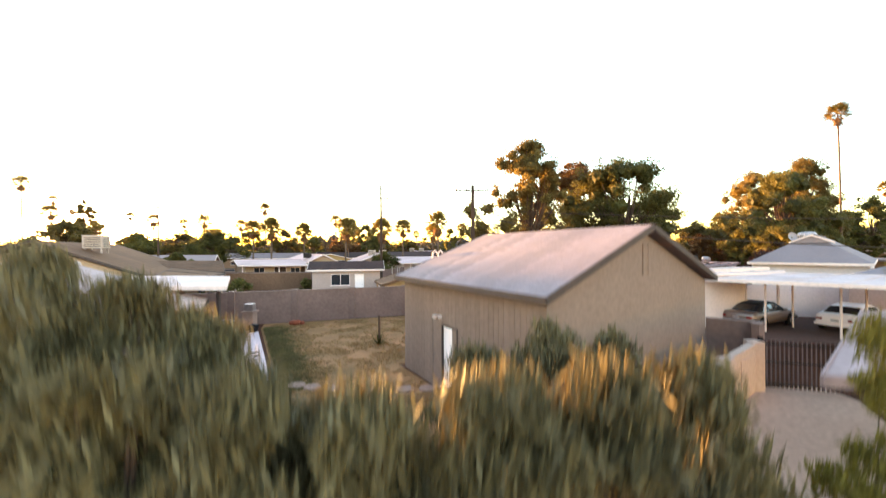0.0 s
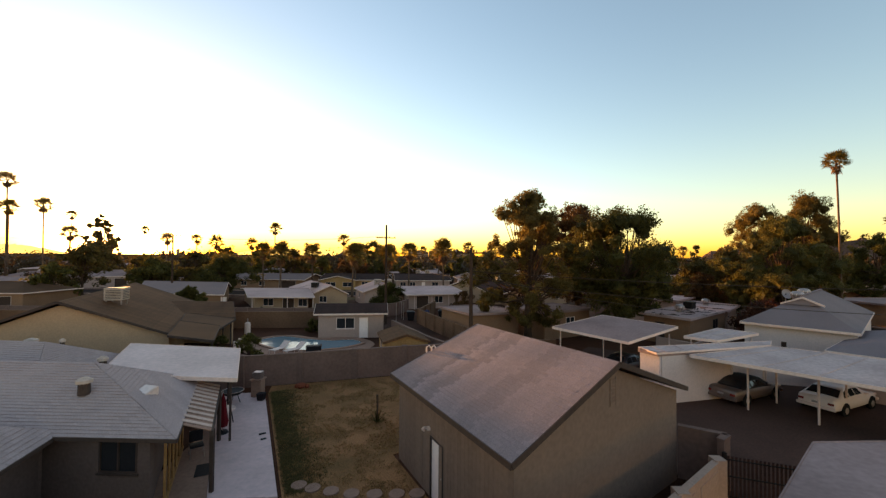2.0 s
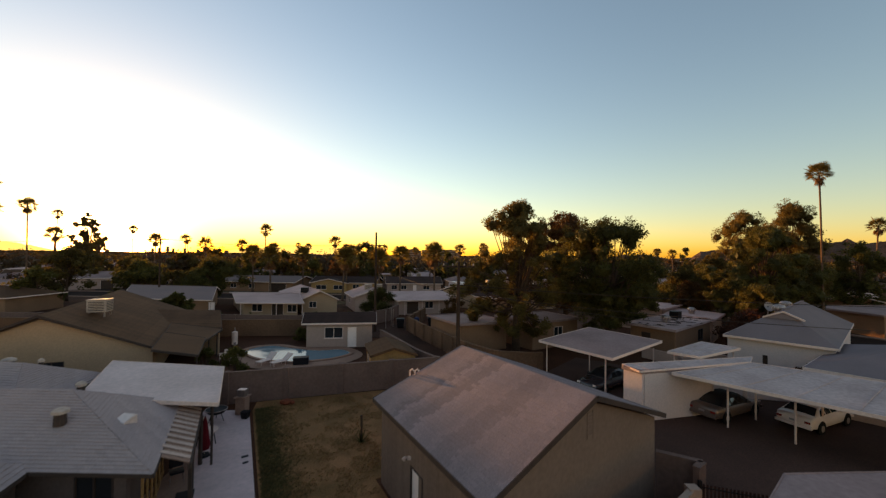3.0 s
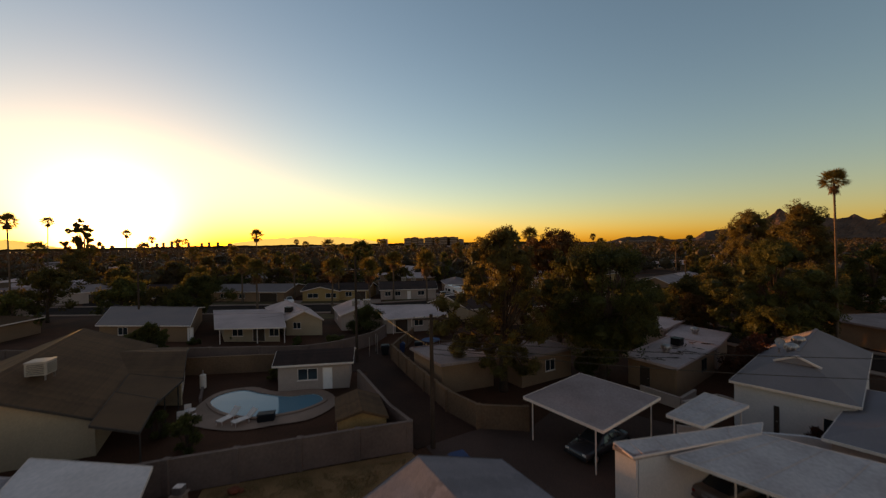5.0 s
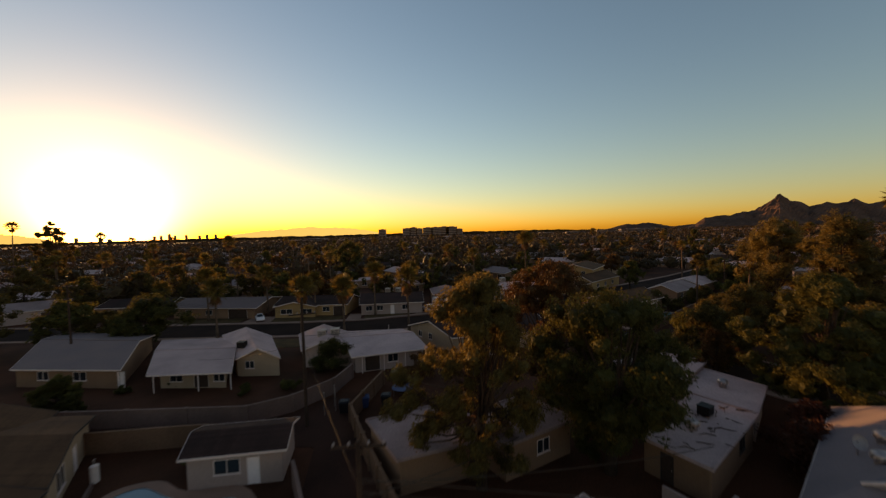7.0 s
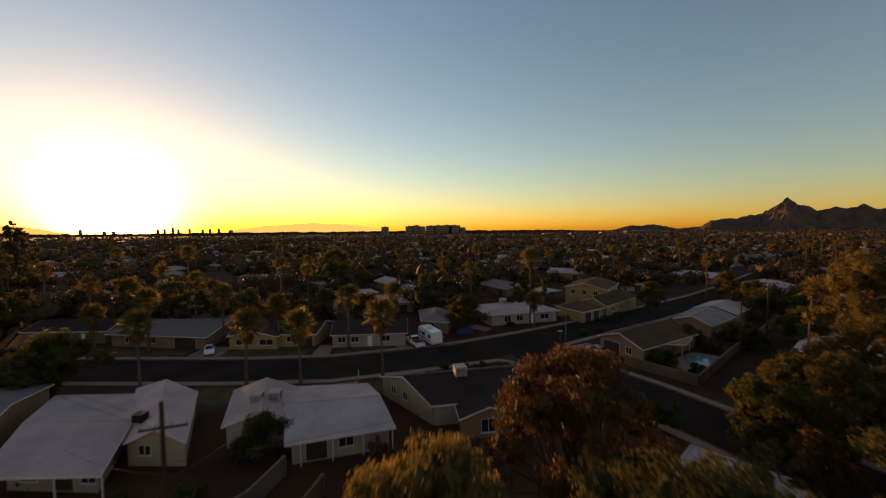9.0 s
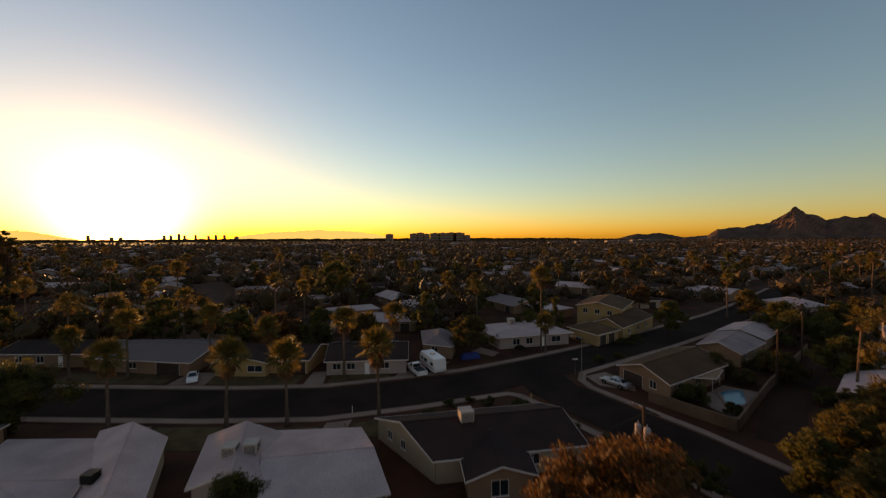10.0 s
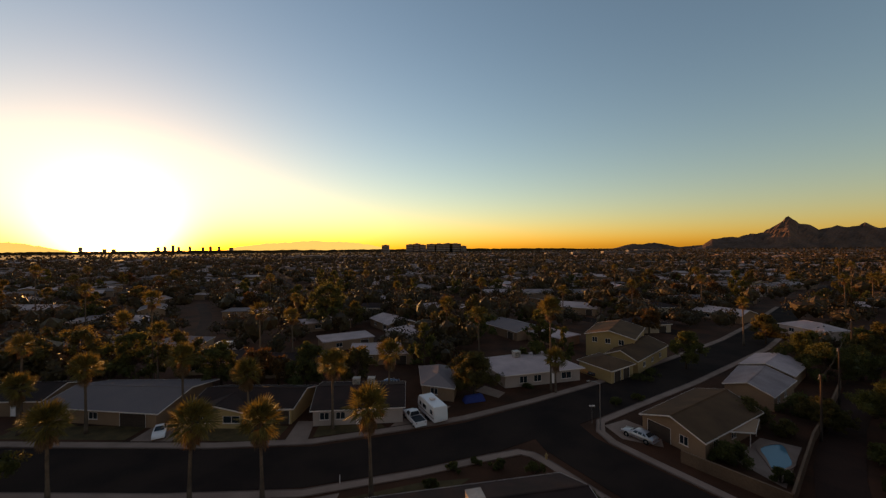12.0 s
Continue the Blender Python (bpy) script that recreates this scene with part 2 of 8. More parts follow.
b.inputs["Roughness"].default_value, b.inputs["IOR"].default_value = 0.08, 1.33
wv, wb = w.node_tree.nodes.new("ShaderNodeTexNoise"), w.node_tree.nodes.new("ShaderNodeBump")
wv.inputs["Scale"].default_value, wb.inputs["Strength"].default_value, wb.inputs["Distance"].default_value = 3.0, 0.3, 0.05
w.node_tree.links.new(wv.outputs["Fac"], wb.inputs["Height"])
w.node_tree.links.new(wb.outputs["Normal"], b.inputs["Normal"])
M["water"] = w


# ---- building blocks ----

# no haze is modelled: the farthest hills emit an evening haze colour instead
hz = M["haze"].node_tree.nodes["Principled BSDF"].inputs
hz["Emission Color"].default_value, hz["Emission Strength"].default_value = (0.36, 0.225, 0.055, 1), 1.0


def thing(name, at, label, category, group="", kind="", turn=0.0, z=0.0):
    ob = new(name)
    ob.matrix_basis = pose(at[0], at[1], z, 0, 0, turn)
    ob.empty_display_size = 0.2
    return tagged(ob, label, category, group, kind)


def part(name, bm, mat, parent, label="", smooth=False, kind=""):
    """One mesh object under a thing or a part; frees the bmesh."""
    me = bpy.data.meshes.new(name)
    bmesh.ops.recalc_face_normals(bm, faces=bm.faces)
    bm.to_mesh(me)
    bm.free()
    if smooth:
        me.shade_smooth()
    return piece(name, me, mat, parent, label, kind)


def piece(name, me, mat, parent, label="", kind=""):
    if mat and not me.materials:
        me.materials.append(M[mat])
    ob = new(name, me)
    ob.parent = parent
    return tagged(ob, label, kind=kind)


def structure(name, bm, mat, label, category=""):
    me = bpy.data.meshes.new(name)
    bmesh.ops.recalc_face_normals(bm, faces=bm.faces)
    bm.to_mesh(me)
    bm.free()
    me.materials.append(M[mat])
    return tagged(new(name, me), label, category or name.split("_")[0], kind="structure")


def hull(bm, top, bottom):
    """A closed solid between two rings of as many points."""
    a, b = [bm.verts.new(p) for p in top], [bm.verts.new(p) for p in bottom]
    n = len(a)
    bm.faces.new(a)
    bm.faces.new(b[::-1])
    for i in range(n):
        bm.faces.new((a[i], b[i], b[(i + 1) % n], a[(i + 1) % n]))
    return bm


def box(bm, lo, hi):
    (x, y, z), (X, Y, Z) = lo, hi
    return hull(bm, [(x, y, Z), (X, y, Z), (X, Y, Z), (x, Y, Z)], [(x, y, z), (X, y, z), (X, Y, z), (x, Y, z)])


def prism(bm, ring, z0, z1):
    return hull(bm, [(p[0], p[1], z1) for p in ring], [(p[0], p[1], z0) for p in ring])


def bevelled(bm, width, segments=1):
    bmesh.ops.bevel(bm, geom=bm.edges[:], offset=width, segments=segments, affect="EDGES")
    return bm


def tube(bm, points, radii, seg=8, cap=True):
    """A round limb through points."""
    rings = []
    for i, p in enumerate(points):
        p = Vector(p)
        d = (Vector(points[min(i + 1, len(points) - 1)]) - Vector(points[max(i - 1, 0)])).normalized()
        u = d.orthogonal().normalized() if abs(d.z) < 0.999 else Vector((1, 0, 0))
        v = d.cross(u)
        rings.append([bm.verts.new(p + radii[i] * (math.cos(a) * u + math.sin(a) * v)) for a in (2 * math.pi * k / seg for k in range(seg))])
    for a, b in zip(rings, rings[1:]):
        try:
            off = min(range(seg), key=lambda o: (a[0].co - b[o].co).length)
            for k in range(seg):
                bm.faces.new((a[k], a[(k + 1) % seg], b[(k + 1 + off) % seg], b[(k + off) % seg]))
        except ValueError:
            pass
    if cap:
        bm.faces.new(rings[0][::-1])
        bm.faces.new(rings[-1])
    return bm


def bar(bm, p, q, w, h):
    """A square bar from p to q, w wide and h high."""
    p, q = Vector(p), Vector(q)
    d = (q - p).normalized()
    s = d.cross(Vector((0, 0, 1)))
    s = s.normalized() if s.length > 1e-4 else Vector((1, 0, 0))
    u = s.cross(d)
    c = [(-w / 2, -h / 2), (w / 2, -h / 2), (w / 2, h / 2), (-w / 2, h / 2)]
    return hull(bm, [q + s * a + u * b for a, b in c], [p + s * a + u * b for a, b in c])


def v2(p):
    return Vector((p[0], p[1], 0))


def lerp(a, b, k):
    return Vector(a) * (1 - k) + Vector(b) * k


# ---- houses ----
def opening_parts(house, A, d, inw, s, wid, z0, h, kind, label):
    """A window or a door in its opening, with frame, panes and sill."""
    def pt(a, b, z):
        return A + d * a + inw * b + Vector((0, 0, z))
    fr = "trim_dark" if "dark" in label else "trim_white"
    t = 0.05
    if kind == "window":
        bm = bmesh.new()
        for a, b in ((s, s + t), (s + wid - t, s + wid), (s + wid / 2 - t / 2, s + wid / 2 + t / 2)):
            hull(bm, [pt(a, -0.02, z0 + h), pt(b, -0.02, z0 + h), pt(b, 0.08, z0 + h), pt(a, 0.08, z0 + h)], [pt(a, -0.02, z0), pt(b, -0.02, z0), pt(b, 0.08, z0), pt(a, 0.08, z0)])
        for a, b in ((z0, z0 + t), (z0 + h - t, z0 + h)):
            hull(bm, [pt(s + t, -0.017, b), pt(s + wid - t, -0.017, b), pt(s + wid - t, 0.077, b), pt(s + t, 0.077, b)], [pt(s + t, -0.017, a), pt(s + wid - t, -0.017, a), pt(s + wid - t, 0.077, a), pt(s + t, 0.077, a)])
        win = part("window", bm, fr, house, label)
        for a, b in ((s + t, s + wid / 2 - t / 2), (s + wid / 2 + t / 2, s + wid - t)):
            bm = bmesh.new()
            hull(bm, [pt(a, 0.03, z0 + h - t), pt(b, 0.03, z0 + h - t), pt(b, 0.042, z0 + h - t), pt(a, 0.042, z0 + h - t)], [pt(a, 0.03, z0 + t), pt(b, 0.03, z0 + t), pt(b, 0.042, z0 + t), pt(a, 0.042, z0 + t)])
            part("pane", bm, "pane", win)
        bm = bmesh.new()
        hull(bm, [pt(s - 0.05, -0.06, z0), pt(s + wid + 0.05, -0.06, z0), pt(s + wid + 0.05, -0.003, z0), pt(s - 0.05, -0.003, z0)], [pt(s - 0.05, -0.06, z0 - 0.06), pt(s + wid + 0.05, -0.06, z0 - 0.06), pt(s + wid + 0.05, -0.003, z0 - 0.06), pt(s - 0.05, -0.003, z0 - 0.06)])
        part("sill", bm, fr, win)
    else:
        bm = bmesh.new()
        hull(bm, [pt(s + t, 0.03, z0 + h - t), pt(s + wid - t, 0.03, z0 + h - t), pt(s + wid - t, 0.08, z0 + h - t), pt(s + t, 0.08, z0 + h - t)], [pt(s + t, 0.03, z0 + 0.01), pt(s + wid - t, 0.03, z0 + 0.01), pt(s + wid - t, 0.08, z0 + 0.01), pt(s + t, 0.08, z0 + 0.01)])
        if kind == "garage":
            for k in range(1, 5):
                z = z0 + h * k / 5
                hull(bm, [pt(s + t, 0.0, z + 0.03), pt(s + wid - t, 0.0, z + 0.03), pt(s + wid - t, 0.028, z + 0.03), pt(s + t, 0.028, z + 0.03)], [pt(s + t, 0.0, z - 0.03), pt(s + wid - t, 0.0, z - 0.03), pt(s + wid - t, 0.028, z - 0.03), pt(s + t, 0.028, z - 0.03)])
        door = part("garage_door" if kind == "garage" else "door", bm, "door_dark" if "brown" in label else "door_white", house, label)
        bm = bmesh.new()
        for a, b in ((s, s + t), (s + wid - t, s + wid)):
            hull(bm, [pt(a, -0.03, z0 + h), pt(b, -0.03, z0 + h), pt(b, 0.1, z0 + h), pt(a, 0.1, z0 + h)], [pt(a, -0.03, z0), pt(b, -0.03, z0), pt(b, 0.1, z0), pt(a, 0.1, z0)])
        hull(bm, [pt(s + t, -0.028, z0 + h), pt(s + wid - t, -0.028, z0 + h), pt(s + wid - t, 0.1, z0 + h), pt(s + t, 0.1, z0 + h)], [pt(s + t, -0.028, z0 + h - t), pt(s + wid - t, -0.028, z0 + h - t), pt(s + wid - t, 0.1, z0 + h - t), pt(s + t, 0.1, z0 + h - t)])
        part("door_frame", bm, fr, door)
        if kind == "door":
            bm = bmesh.new()
            bmesh.ops.create_icosphere(bm, subdivisions=2, radius=0.035, matrix=Matrix.Translation(pt(s + wid - 0.14, 0.0, z0 + 1.0)))
            part("handle", bm, "metal", door)


def wall_meshes(corners, height, t, openings, gables=(), rise=0.0):
    """The four walls, each one welded mesh with real openings and, where asked, a gable end."""
    mid = sum(corners, Vector()) / 4
    for e in range(4):
        bm = bmesh.new()
        A, B = corners[e], corners[(e + 1) % 4]
        d = (B - A).normalized()
        inw = Vector((-d.y, d.x, 0))
        if inw.dot(mid - A) < 0:
            inw = -inw
        L = (B - A).length
        s0, s1 = (0, L) if e % 2 == 0 else (t + 0.004, L - t - 0.004)
        holes = [(max(s, s0 + 0.02), min(s + wid, s1 - 0.02), z0, min(z0 + h, height - 0.02)) for s, wid, z0, h, *_ in openings.get(e, [])]
        us = sorted({s0, s1, *[v for h in holes for v in h[:2]]})
        zs = sorted({0.0, height, *[v for h in holes for v in h[2:]]})
        grid = {}

        def vert(i, j, k):
            if (i, j, k) not in grid:
                grid[i, j, k] = bm.verts.new(A + d * us[i] + inw * (t * k) + Vector((0, 0, zs[j])))
            return grid[i, j, k]

        def solid(i, j):
            if not (0 <= i < len(us) - 1 and 0 <= j < len(zs) - 1):
                return False
            u, z = (us[i] + us[i + 1]) / 2, (zs[j] + zs[j + 1]) / 2
            return not any(h[0] < u < h[1] and h[2] < z < h[3] for h in holes)
        peak = e in gables
        for i in range(len(us) - 1):
            for j in range(len(zs) - 1):
                if not solid(i, j):
                    continue
                for k in (0, 1):
                    bm.faces.new((vert(i, j, k), vert(i + 1, j, k), vert(i + 1, j + 1, k), vert(i, j + 1, k)))
                for ni, nj, p, q in ((i - 1, j, (i, j), (i, j + 1)), (i + 1, j, (i + 1, j), (i + 1, j + 1)), (i, j - 1, (i, j), (i + 1, j)), (i, j + 1, (i, j + 1), (i + 1, j + 1))):
                    if not solid(ni, nj) and not (peak and nj == len(zs) - 1):
                        bm.faces.new((vert(*p, 0), vert(*q, 0), vert(*q, 1), vert(*p, 1)))
        if peak:
            top = [bm.verts.new(A + d * (L / 2) + inw * (t * k) + Vector((0, 0, height + rise))) for k in (0, 1)]
            n, j = len(us) - 1, len(zs) - 1
            for k in (0, 1):
                bm.faces.new([vert(i, j, k) for i in range(n + 1)] + [top[k]])
            bm.faces.new((vert(0, j, 0), vert(0, j, 1), top[1], top[0]))
            bm.faces.new((vert(n, j, 0), vert(n, j, 1), top[1], top[0]))
        bmesh.ops.recalc_face_normals(bm, faces=bm.faces)
        yield bm


def courses(roof, quad, mat, exposure=0.145, tab=0.31, seed=0, butt=0.01):
    """Courses of shingles on one slope, each a row of overlapping tabs."""
    rnd = random.Random(seed)
    A, B, C, D = quad
    nrm = (B - A).cross(D - A).normalized()
    if nrm.z < 0:
        nrm = -nrm
    n = max(2, int(((D - A).length + (C - B).length) / 2 / exposure))
    for r in range(n):
        a, b = lerp(A, D, r / n), lerp(B, C, r / n)
        c, e = lerp(B, C, min(1, (r + 1.25) / n)), lerp(A, D, min(1, (r + 1.25) / n))
        L = (b - a).length
        k = max(1, int(L / tab))
        bm = bmesh.new()
        off = rnd.random()
        cuts = [0.0] + [min(1, max(0, (j + off + rnd.uniform(-0.08, 0.08)) / k)) for j in range(k)] + [1.0]
        for u, v in zip(cuts, cuts[1:]):
            if v - u < 0.004:
                continue
            h = butt * rnd.uniform(0.7, 1.3)
            g = 0.004 / max(L, 0.1)
            lo0, lo1, hi1, hi0 = lerp(a, b, u + g), lerp(a, b, v - g), lerp(e, c, v - g), lerp(e, c, u + g)
            t = [lo0 + nrm * h, lo1 + nrm * h, hi1 + nrm * 0.004, hi0 + nrm * 0.004]
            vs = [bm.verts.new(p) for p in t] + [bm.verts.new(lo0), bm.verts.new(lo1)]
            bm.faces.new(vs[:4])
            bm.faces.new((vs[4], vs[5], vs[1], vs[0]))
        part("shingle_course", bm, mat, roof)


def house(name, label, quad, eave, ridge, roof, wallm, roofm, axis=0, over=0.4, openings=None, fascia="trim_white", category="house", group="", shingled=False, cover=0.14, z0=0.0, seed=0):
    """A house over a quad of eave corners (front left, front right, back right, back left): walls, openings, roof and fascia."""
    openings = openings or {}
    q = [v2(p) for p in quad]
    mid = sum(q, Vector()) / 4
    ob = thing(name, mid, label, category, group)
    q = [p - mid for p in q]
    w = [p * (1 - over / max(p.length, 1) * 1.3) for p in q]
    t = 0.16
    top = eave - cover + 0.01
    gab = () if roof in ("hip", "flat") else ((1, 3) if axis == 0 else (0, 2))
    rise = (ridge - eave) * 0.93
    for bm in wall_meshes(w, top, t, openings, gab, rise):
        part("wall", bm, wallm, ob)
    for e, lst in openings.items():
        A, B = w[e], w[(e + 1) % 4]
        d = (B - A).normalized()
        inw = Vector((-d.y, d.x, 0))
        if inw.dot(-A) < 0:
            inw = -inw
        for s, wid, zz, h, *k in lst:
            kind = k[0] if k else "window"
            opening_parts(ob, A, d, inw, s, wid, zz, h, kind, k[1] if len(k) > 1 else ("white door" if kind != "window" else "white framed window"))
    E = [p + Vector((0, 0, eave)) for p in q]
    bm = bmesh.new()
    slopes = []
    dn = Vector((0, 0, -cover))
    if roof == "flat":
        lips = []
        hull(bm, E, [p + dn for p in E])
        for i in range(4):
            a, b = E[i], E[(i + 1) % 4]
            c = lerp(a, b, 0.5)
            inn = (Vector((0, 0, eave)) - c).normalized() * 0.09
            lip = bmesh.new()
            bar(lip, a + inn + Vector((0, 0, 0.043)), b + inn + Vector((0, 0, 0.043)), 0.14, 0.08)
            lips.append(lip)
        rf = part("roof", bm, roofm, ob)
        for lip in lips:
            part("parapet", lip, roofm, rf)
    else:
        if axis == 1:
            F = E[1:] + E[:1]
        else:
            F = E
        R0, R1 = lerp(F[3], F[0], 0.5), lerp(F[1], F[2], 0.5)
        R0.z = R1.z = ridge
        if roof == "hip":
            k = min(0.48, 0.5 * (F[3] - F[0]).length / (F[1] - F[0]).length)
            R0, R1 = lerp(R0, R1, k), lerp(R1, R0, k)
        tv = [bm.verts.new(p) for p in (*F, R0, R1)]
        bv = [bm.verts.new(p + dn) for p in (*F, R0, R1)]
        for f in ((0, 1, 5, 4), (2, 3, 4, 5)):
            bm.faces.new([tv[i] for i in f])
            bm.faces.new([bv[i] for i in f][::-1])
        rim = ((0, 1), (2, 3))
        if roof == "hip":
            for f in ((1, 2, 5), (3, 0, 4)):
                bm.faces.new([tv[i] for i in f])
                bm.faces.new([bv[i] for i in f][::-1])
            rim = ((0, 1), (1, 2), (2, 3), (3, 0))
            slopes = [(F[1], F[2], R1, R1), (F[3], F[0], R0, R0)]
        else:
            rim = rim + ((1, 5), (5, 2), (3, 4), (4, 0))
        for i, j in rim:
            bm.faces.new((tv[i], tv[j], bv[j], bv[i]))
        slopes += [(F[0], F[1], R1, R0), (F[2], F[3], R0, R1)]
        rf = part("roof", bm, roofm, ob)
        for i, j in rim:
            a, b = (*F, R0, R1)[i], (*F, R0, R1)[j]
            bm = bmesh.new()
            c = lerp(a, b, 0.5)
            out = Vector((c.x, c.y, 0)).normalized() * 0.018
            bar(bm, a + dn * 0.5 + out, b + dn * 0.5 + out, 0.03, cover + 0.03)
            part("fascia", bm, fascia, rf)
        if shingled:
            for i, s in enumerate(slopes):
                courses(rf, s, roofm, seed=seed * 10 + i, **({"exposure": 0.2, "butt": 0.024} if roofm == "shingle_pale" else {}))
        else:
            bm = bmesh.new()
            bar(bm, R0 + Vector((0, 0, 0.02)), R1 + Vector((0, 0, 0.02)), 0.22, 0.05)
            part("ridge_cap", bm, roofm, rf)
    if z0:
        ob.location.z = z0
    return ob


def slab_roof(name, label, quad, zs, mat, posts=(), post_mat="trim_white", post_r=0.05, cover=0.12, ribs=0, category="carport", edge="trim_white"):
    """A free-standing flat roof on posts; zs are the corners' heights."""
    q = [v2(p) for p in quad]
    mid = sum(q, Vector()) / len(q)
    ob = thing(name, mid, label, category)
    E = [p - mid + Vector((0, 0, z)) for p, z in zip(q, zs)]
    bm = bmesh.new()
    hull(bm, E, [p - Vector((0, 0, cover)) for p in E])
    rf = part("roof", bm, mat, ob)
    for i in range(len(E)):
        bm = bmesh.new()
        a, b = E[i], E[(i + 1) % len(E)]
        out = Vector(((a + b).x, (a + b).y, 0)).normalized() * 0.02
        bar(bm, a + out - Vector((0, 0, cover / 2)), b + out - Vector((0, 0, cover / 2)), 0.035, cover + 0.05)
        part("fascia", bm, edge, rf)
    for k in range(ribs):
        u = (k + 0.5) / ribs
        a, b = lerp(E[0], E[1], u), lerp(E[3], E[2], u)
        bm = bmesh.new()
        bar(bm, a + Vector((0, 0, 0.012)), b + Vector((0, 0, 0.012)), 0.05, 0.035)
        part("seam", bm, mat, rf)
    for p in posts:
        loc = v2(p) - mid
        bm = bmesh.new()
        top = min(zs) - cover
        tube(bm, [loc, loc + Vector((0, 0, top))], [post_r, post_r], 10)
        part("post", bm, post_mat, ob)
    return ob


def wall_run(name, points, height, mat, label, thick=0.2, pilaster=0.0, cap=True, rows=0):
    """A garden wall along points, with cap and piers."""
    base = v2(points[0])
    bm = bmesh.new()
    for a, b in zip(points, points[1:]):
        a, b = v2(a), v2(b)
        up = Vector((0, 0, height / 2))
        bar(bm, a - base + up, b - base + up, thick, height)
    ob = structure(name, bm, mat, label, "wall")
    ob.location = base
    for a, b in zip(points, points[1:]):
        a, b = v2(a) - base, v2(b) - base
        if cap:
            bm = bmesh.new()
            bar(bm, a + Vector((0, 0, height + 0.03)), b + Vector((0, 0, height + 0.03)), thick + 0.05, 0.06)
            part("cap", bm, mat, ob)
        if pilaster:
            n = max(1, round((b - a).length / pilaster))
            for k in range(0 if (a - v2(points[0]) + base).length < 0.01 else 1, n + 1):
                p = lerp(a, b, k / n)
                bm = bmesh.new()
                box(bm, p + Vector((-0.19, -0.19, 0)), p + Vector((0.19, 0.19, height + 0.1)))
                part("pier", bm, mat, ob)
    return ob


# ---- plants ----
def leaf_cloud(seed, centres, radii, n, size, aspect=0.5, up=0.0, shell=0.55):
    """Many small leaves round clump centres, as arrays of vertices and faces."""
    g = np.random.default_rng(seed)
    c, r = np.array(centres, float), np.array(radii, float)
    pick = g.choice(len(c), n, p=(r ** 2) / (r ** 2).sum())
    d = g.normal(size=(n, 3))
    d /= np.linalg.norm(d, axis=1)[:, None]
    rad = r[pick] * (shell + (1 - shell) * g.random(n)) * g.uniform(0.75, 1.12, n)
    p = c[pick] + d * rad[:, None] * np.array([1, 1, 0.8])
    a = g.normal(size=(n, 3))
    a[:, 2] += up * 2
    a /= np.linalg.norm(a, axis=1)[:, None]
    b = np.cross(a, g.normal(size=(n, 3)))
    b /= np.linalg.norm(b, axis=1)[:, None]
    s = size * g.uniform(0.6, 1.4, n)[:, None]
    a, b = a * s, b * s * aspect
    v = np.stack([p - a, p + b * 0.9 - a * 0.1, p + a, p - b * 0.9 - a * 0.1], 1).reshape(-1, 3)
    f = np.arange(n * 4).reshape(-1, 4)
    return v, f


def cloud_mesh(name, v, f, mat):
    me = bpy.data.meshes.new(name)
    me.from_pydata(v.tolist(), [], f.tolist())
    me.materials.append(M[mat])
    return me


def crown_plan(seed, rx, ry, z0, z1, n, r0=0.22, r1=0.36, top=0.75):
    """Clump centres in an uneven egg-shaped crown between two heights."""
    g = random.Random(seed)
    cs, rs = [], []
    R = (rx + ry) / 2
    while len(cs) < n:
        a, u = g.uniform(0, 2 * math.pi), g.random()
        z = g.random()
        prof = math.sin(math.pi * min(1, 0.14 + 0.86 * z) ** top) ** 0.6 if z < 0.98 else 0.2
        k = prof * (0.35 + 0.65 * math.sqrt(u)) * (0.8 + 0.28 * math.sin(3 * a + seed) + 0.12 * math.sin(7 * a + z * 9))
        r = R * g.uniform(r0, r1)
        cs.append((rx * k * math.cos(a), ry * k * math.sin(a), z0 + r * 0.6 + (z1 - z0 - r * 1.4) * z))
        rs.append(r)
    return cs, rs


def icosphere(level):
    bm = bmesh.new()
    bmesh.ops.create_icosphere(bm, subdivisions=level, radius=1.0)
    v = np.array([p.co[:] for p in bm.verts])
    f = np.array([[p.index for p in q.verts] for q in bm.faces])
    bm.free()
    return v, f


ICO = {1: icosphere(1), 2: icosphere(2)}


def lumps(seed, centres, radii, level=2, rough=0.3):
    """Knobbly solid cores of foliage, one a clump, that close a dense crown."""
    g = np.random.default_rng(seed)
    bv, bf = ICO[level]
    c, r = np.array(centres, float), np.array(radii, float)
    r = r if r.ndim == 2 else np.repeat(r[:, None], 3, 1)
    n = len(c)
    v = c[:, None, :] + bv[None] * r[:, None, :] * g.uniform(1 - rough, 1 + rough, (n, len(bv), 1))
    f = bf[None] + (np.arange(n) * len(bv))[:, None, None]
    return v.reshape(-1, 3), f.reshape(-1, 3)


def puffs(seed, cs, rs, n=6):
    """Breaks each clump of a crown into a core and small puffs on its upper and outer side."""
    g = random.Random(seed + 7)
    co, ro = [], []
    for c, r in zip(cs, rs):
        co.append(c)
        ro.append(r * 0.7)
        for k in range(n):
            d = Vector((g.gauss(0, 1), g.gauss(0, 1), g.gauss(0.35, 0.8))).normalized()
            co.append(tuple(Vector(c) + d * r * g.uniform(0.5, 0.85)))
            ro.append(r * g.uniform(0.3, 0.5))
    return co, ro


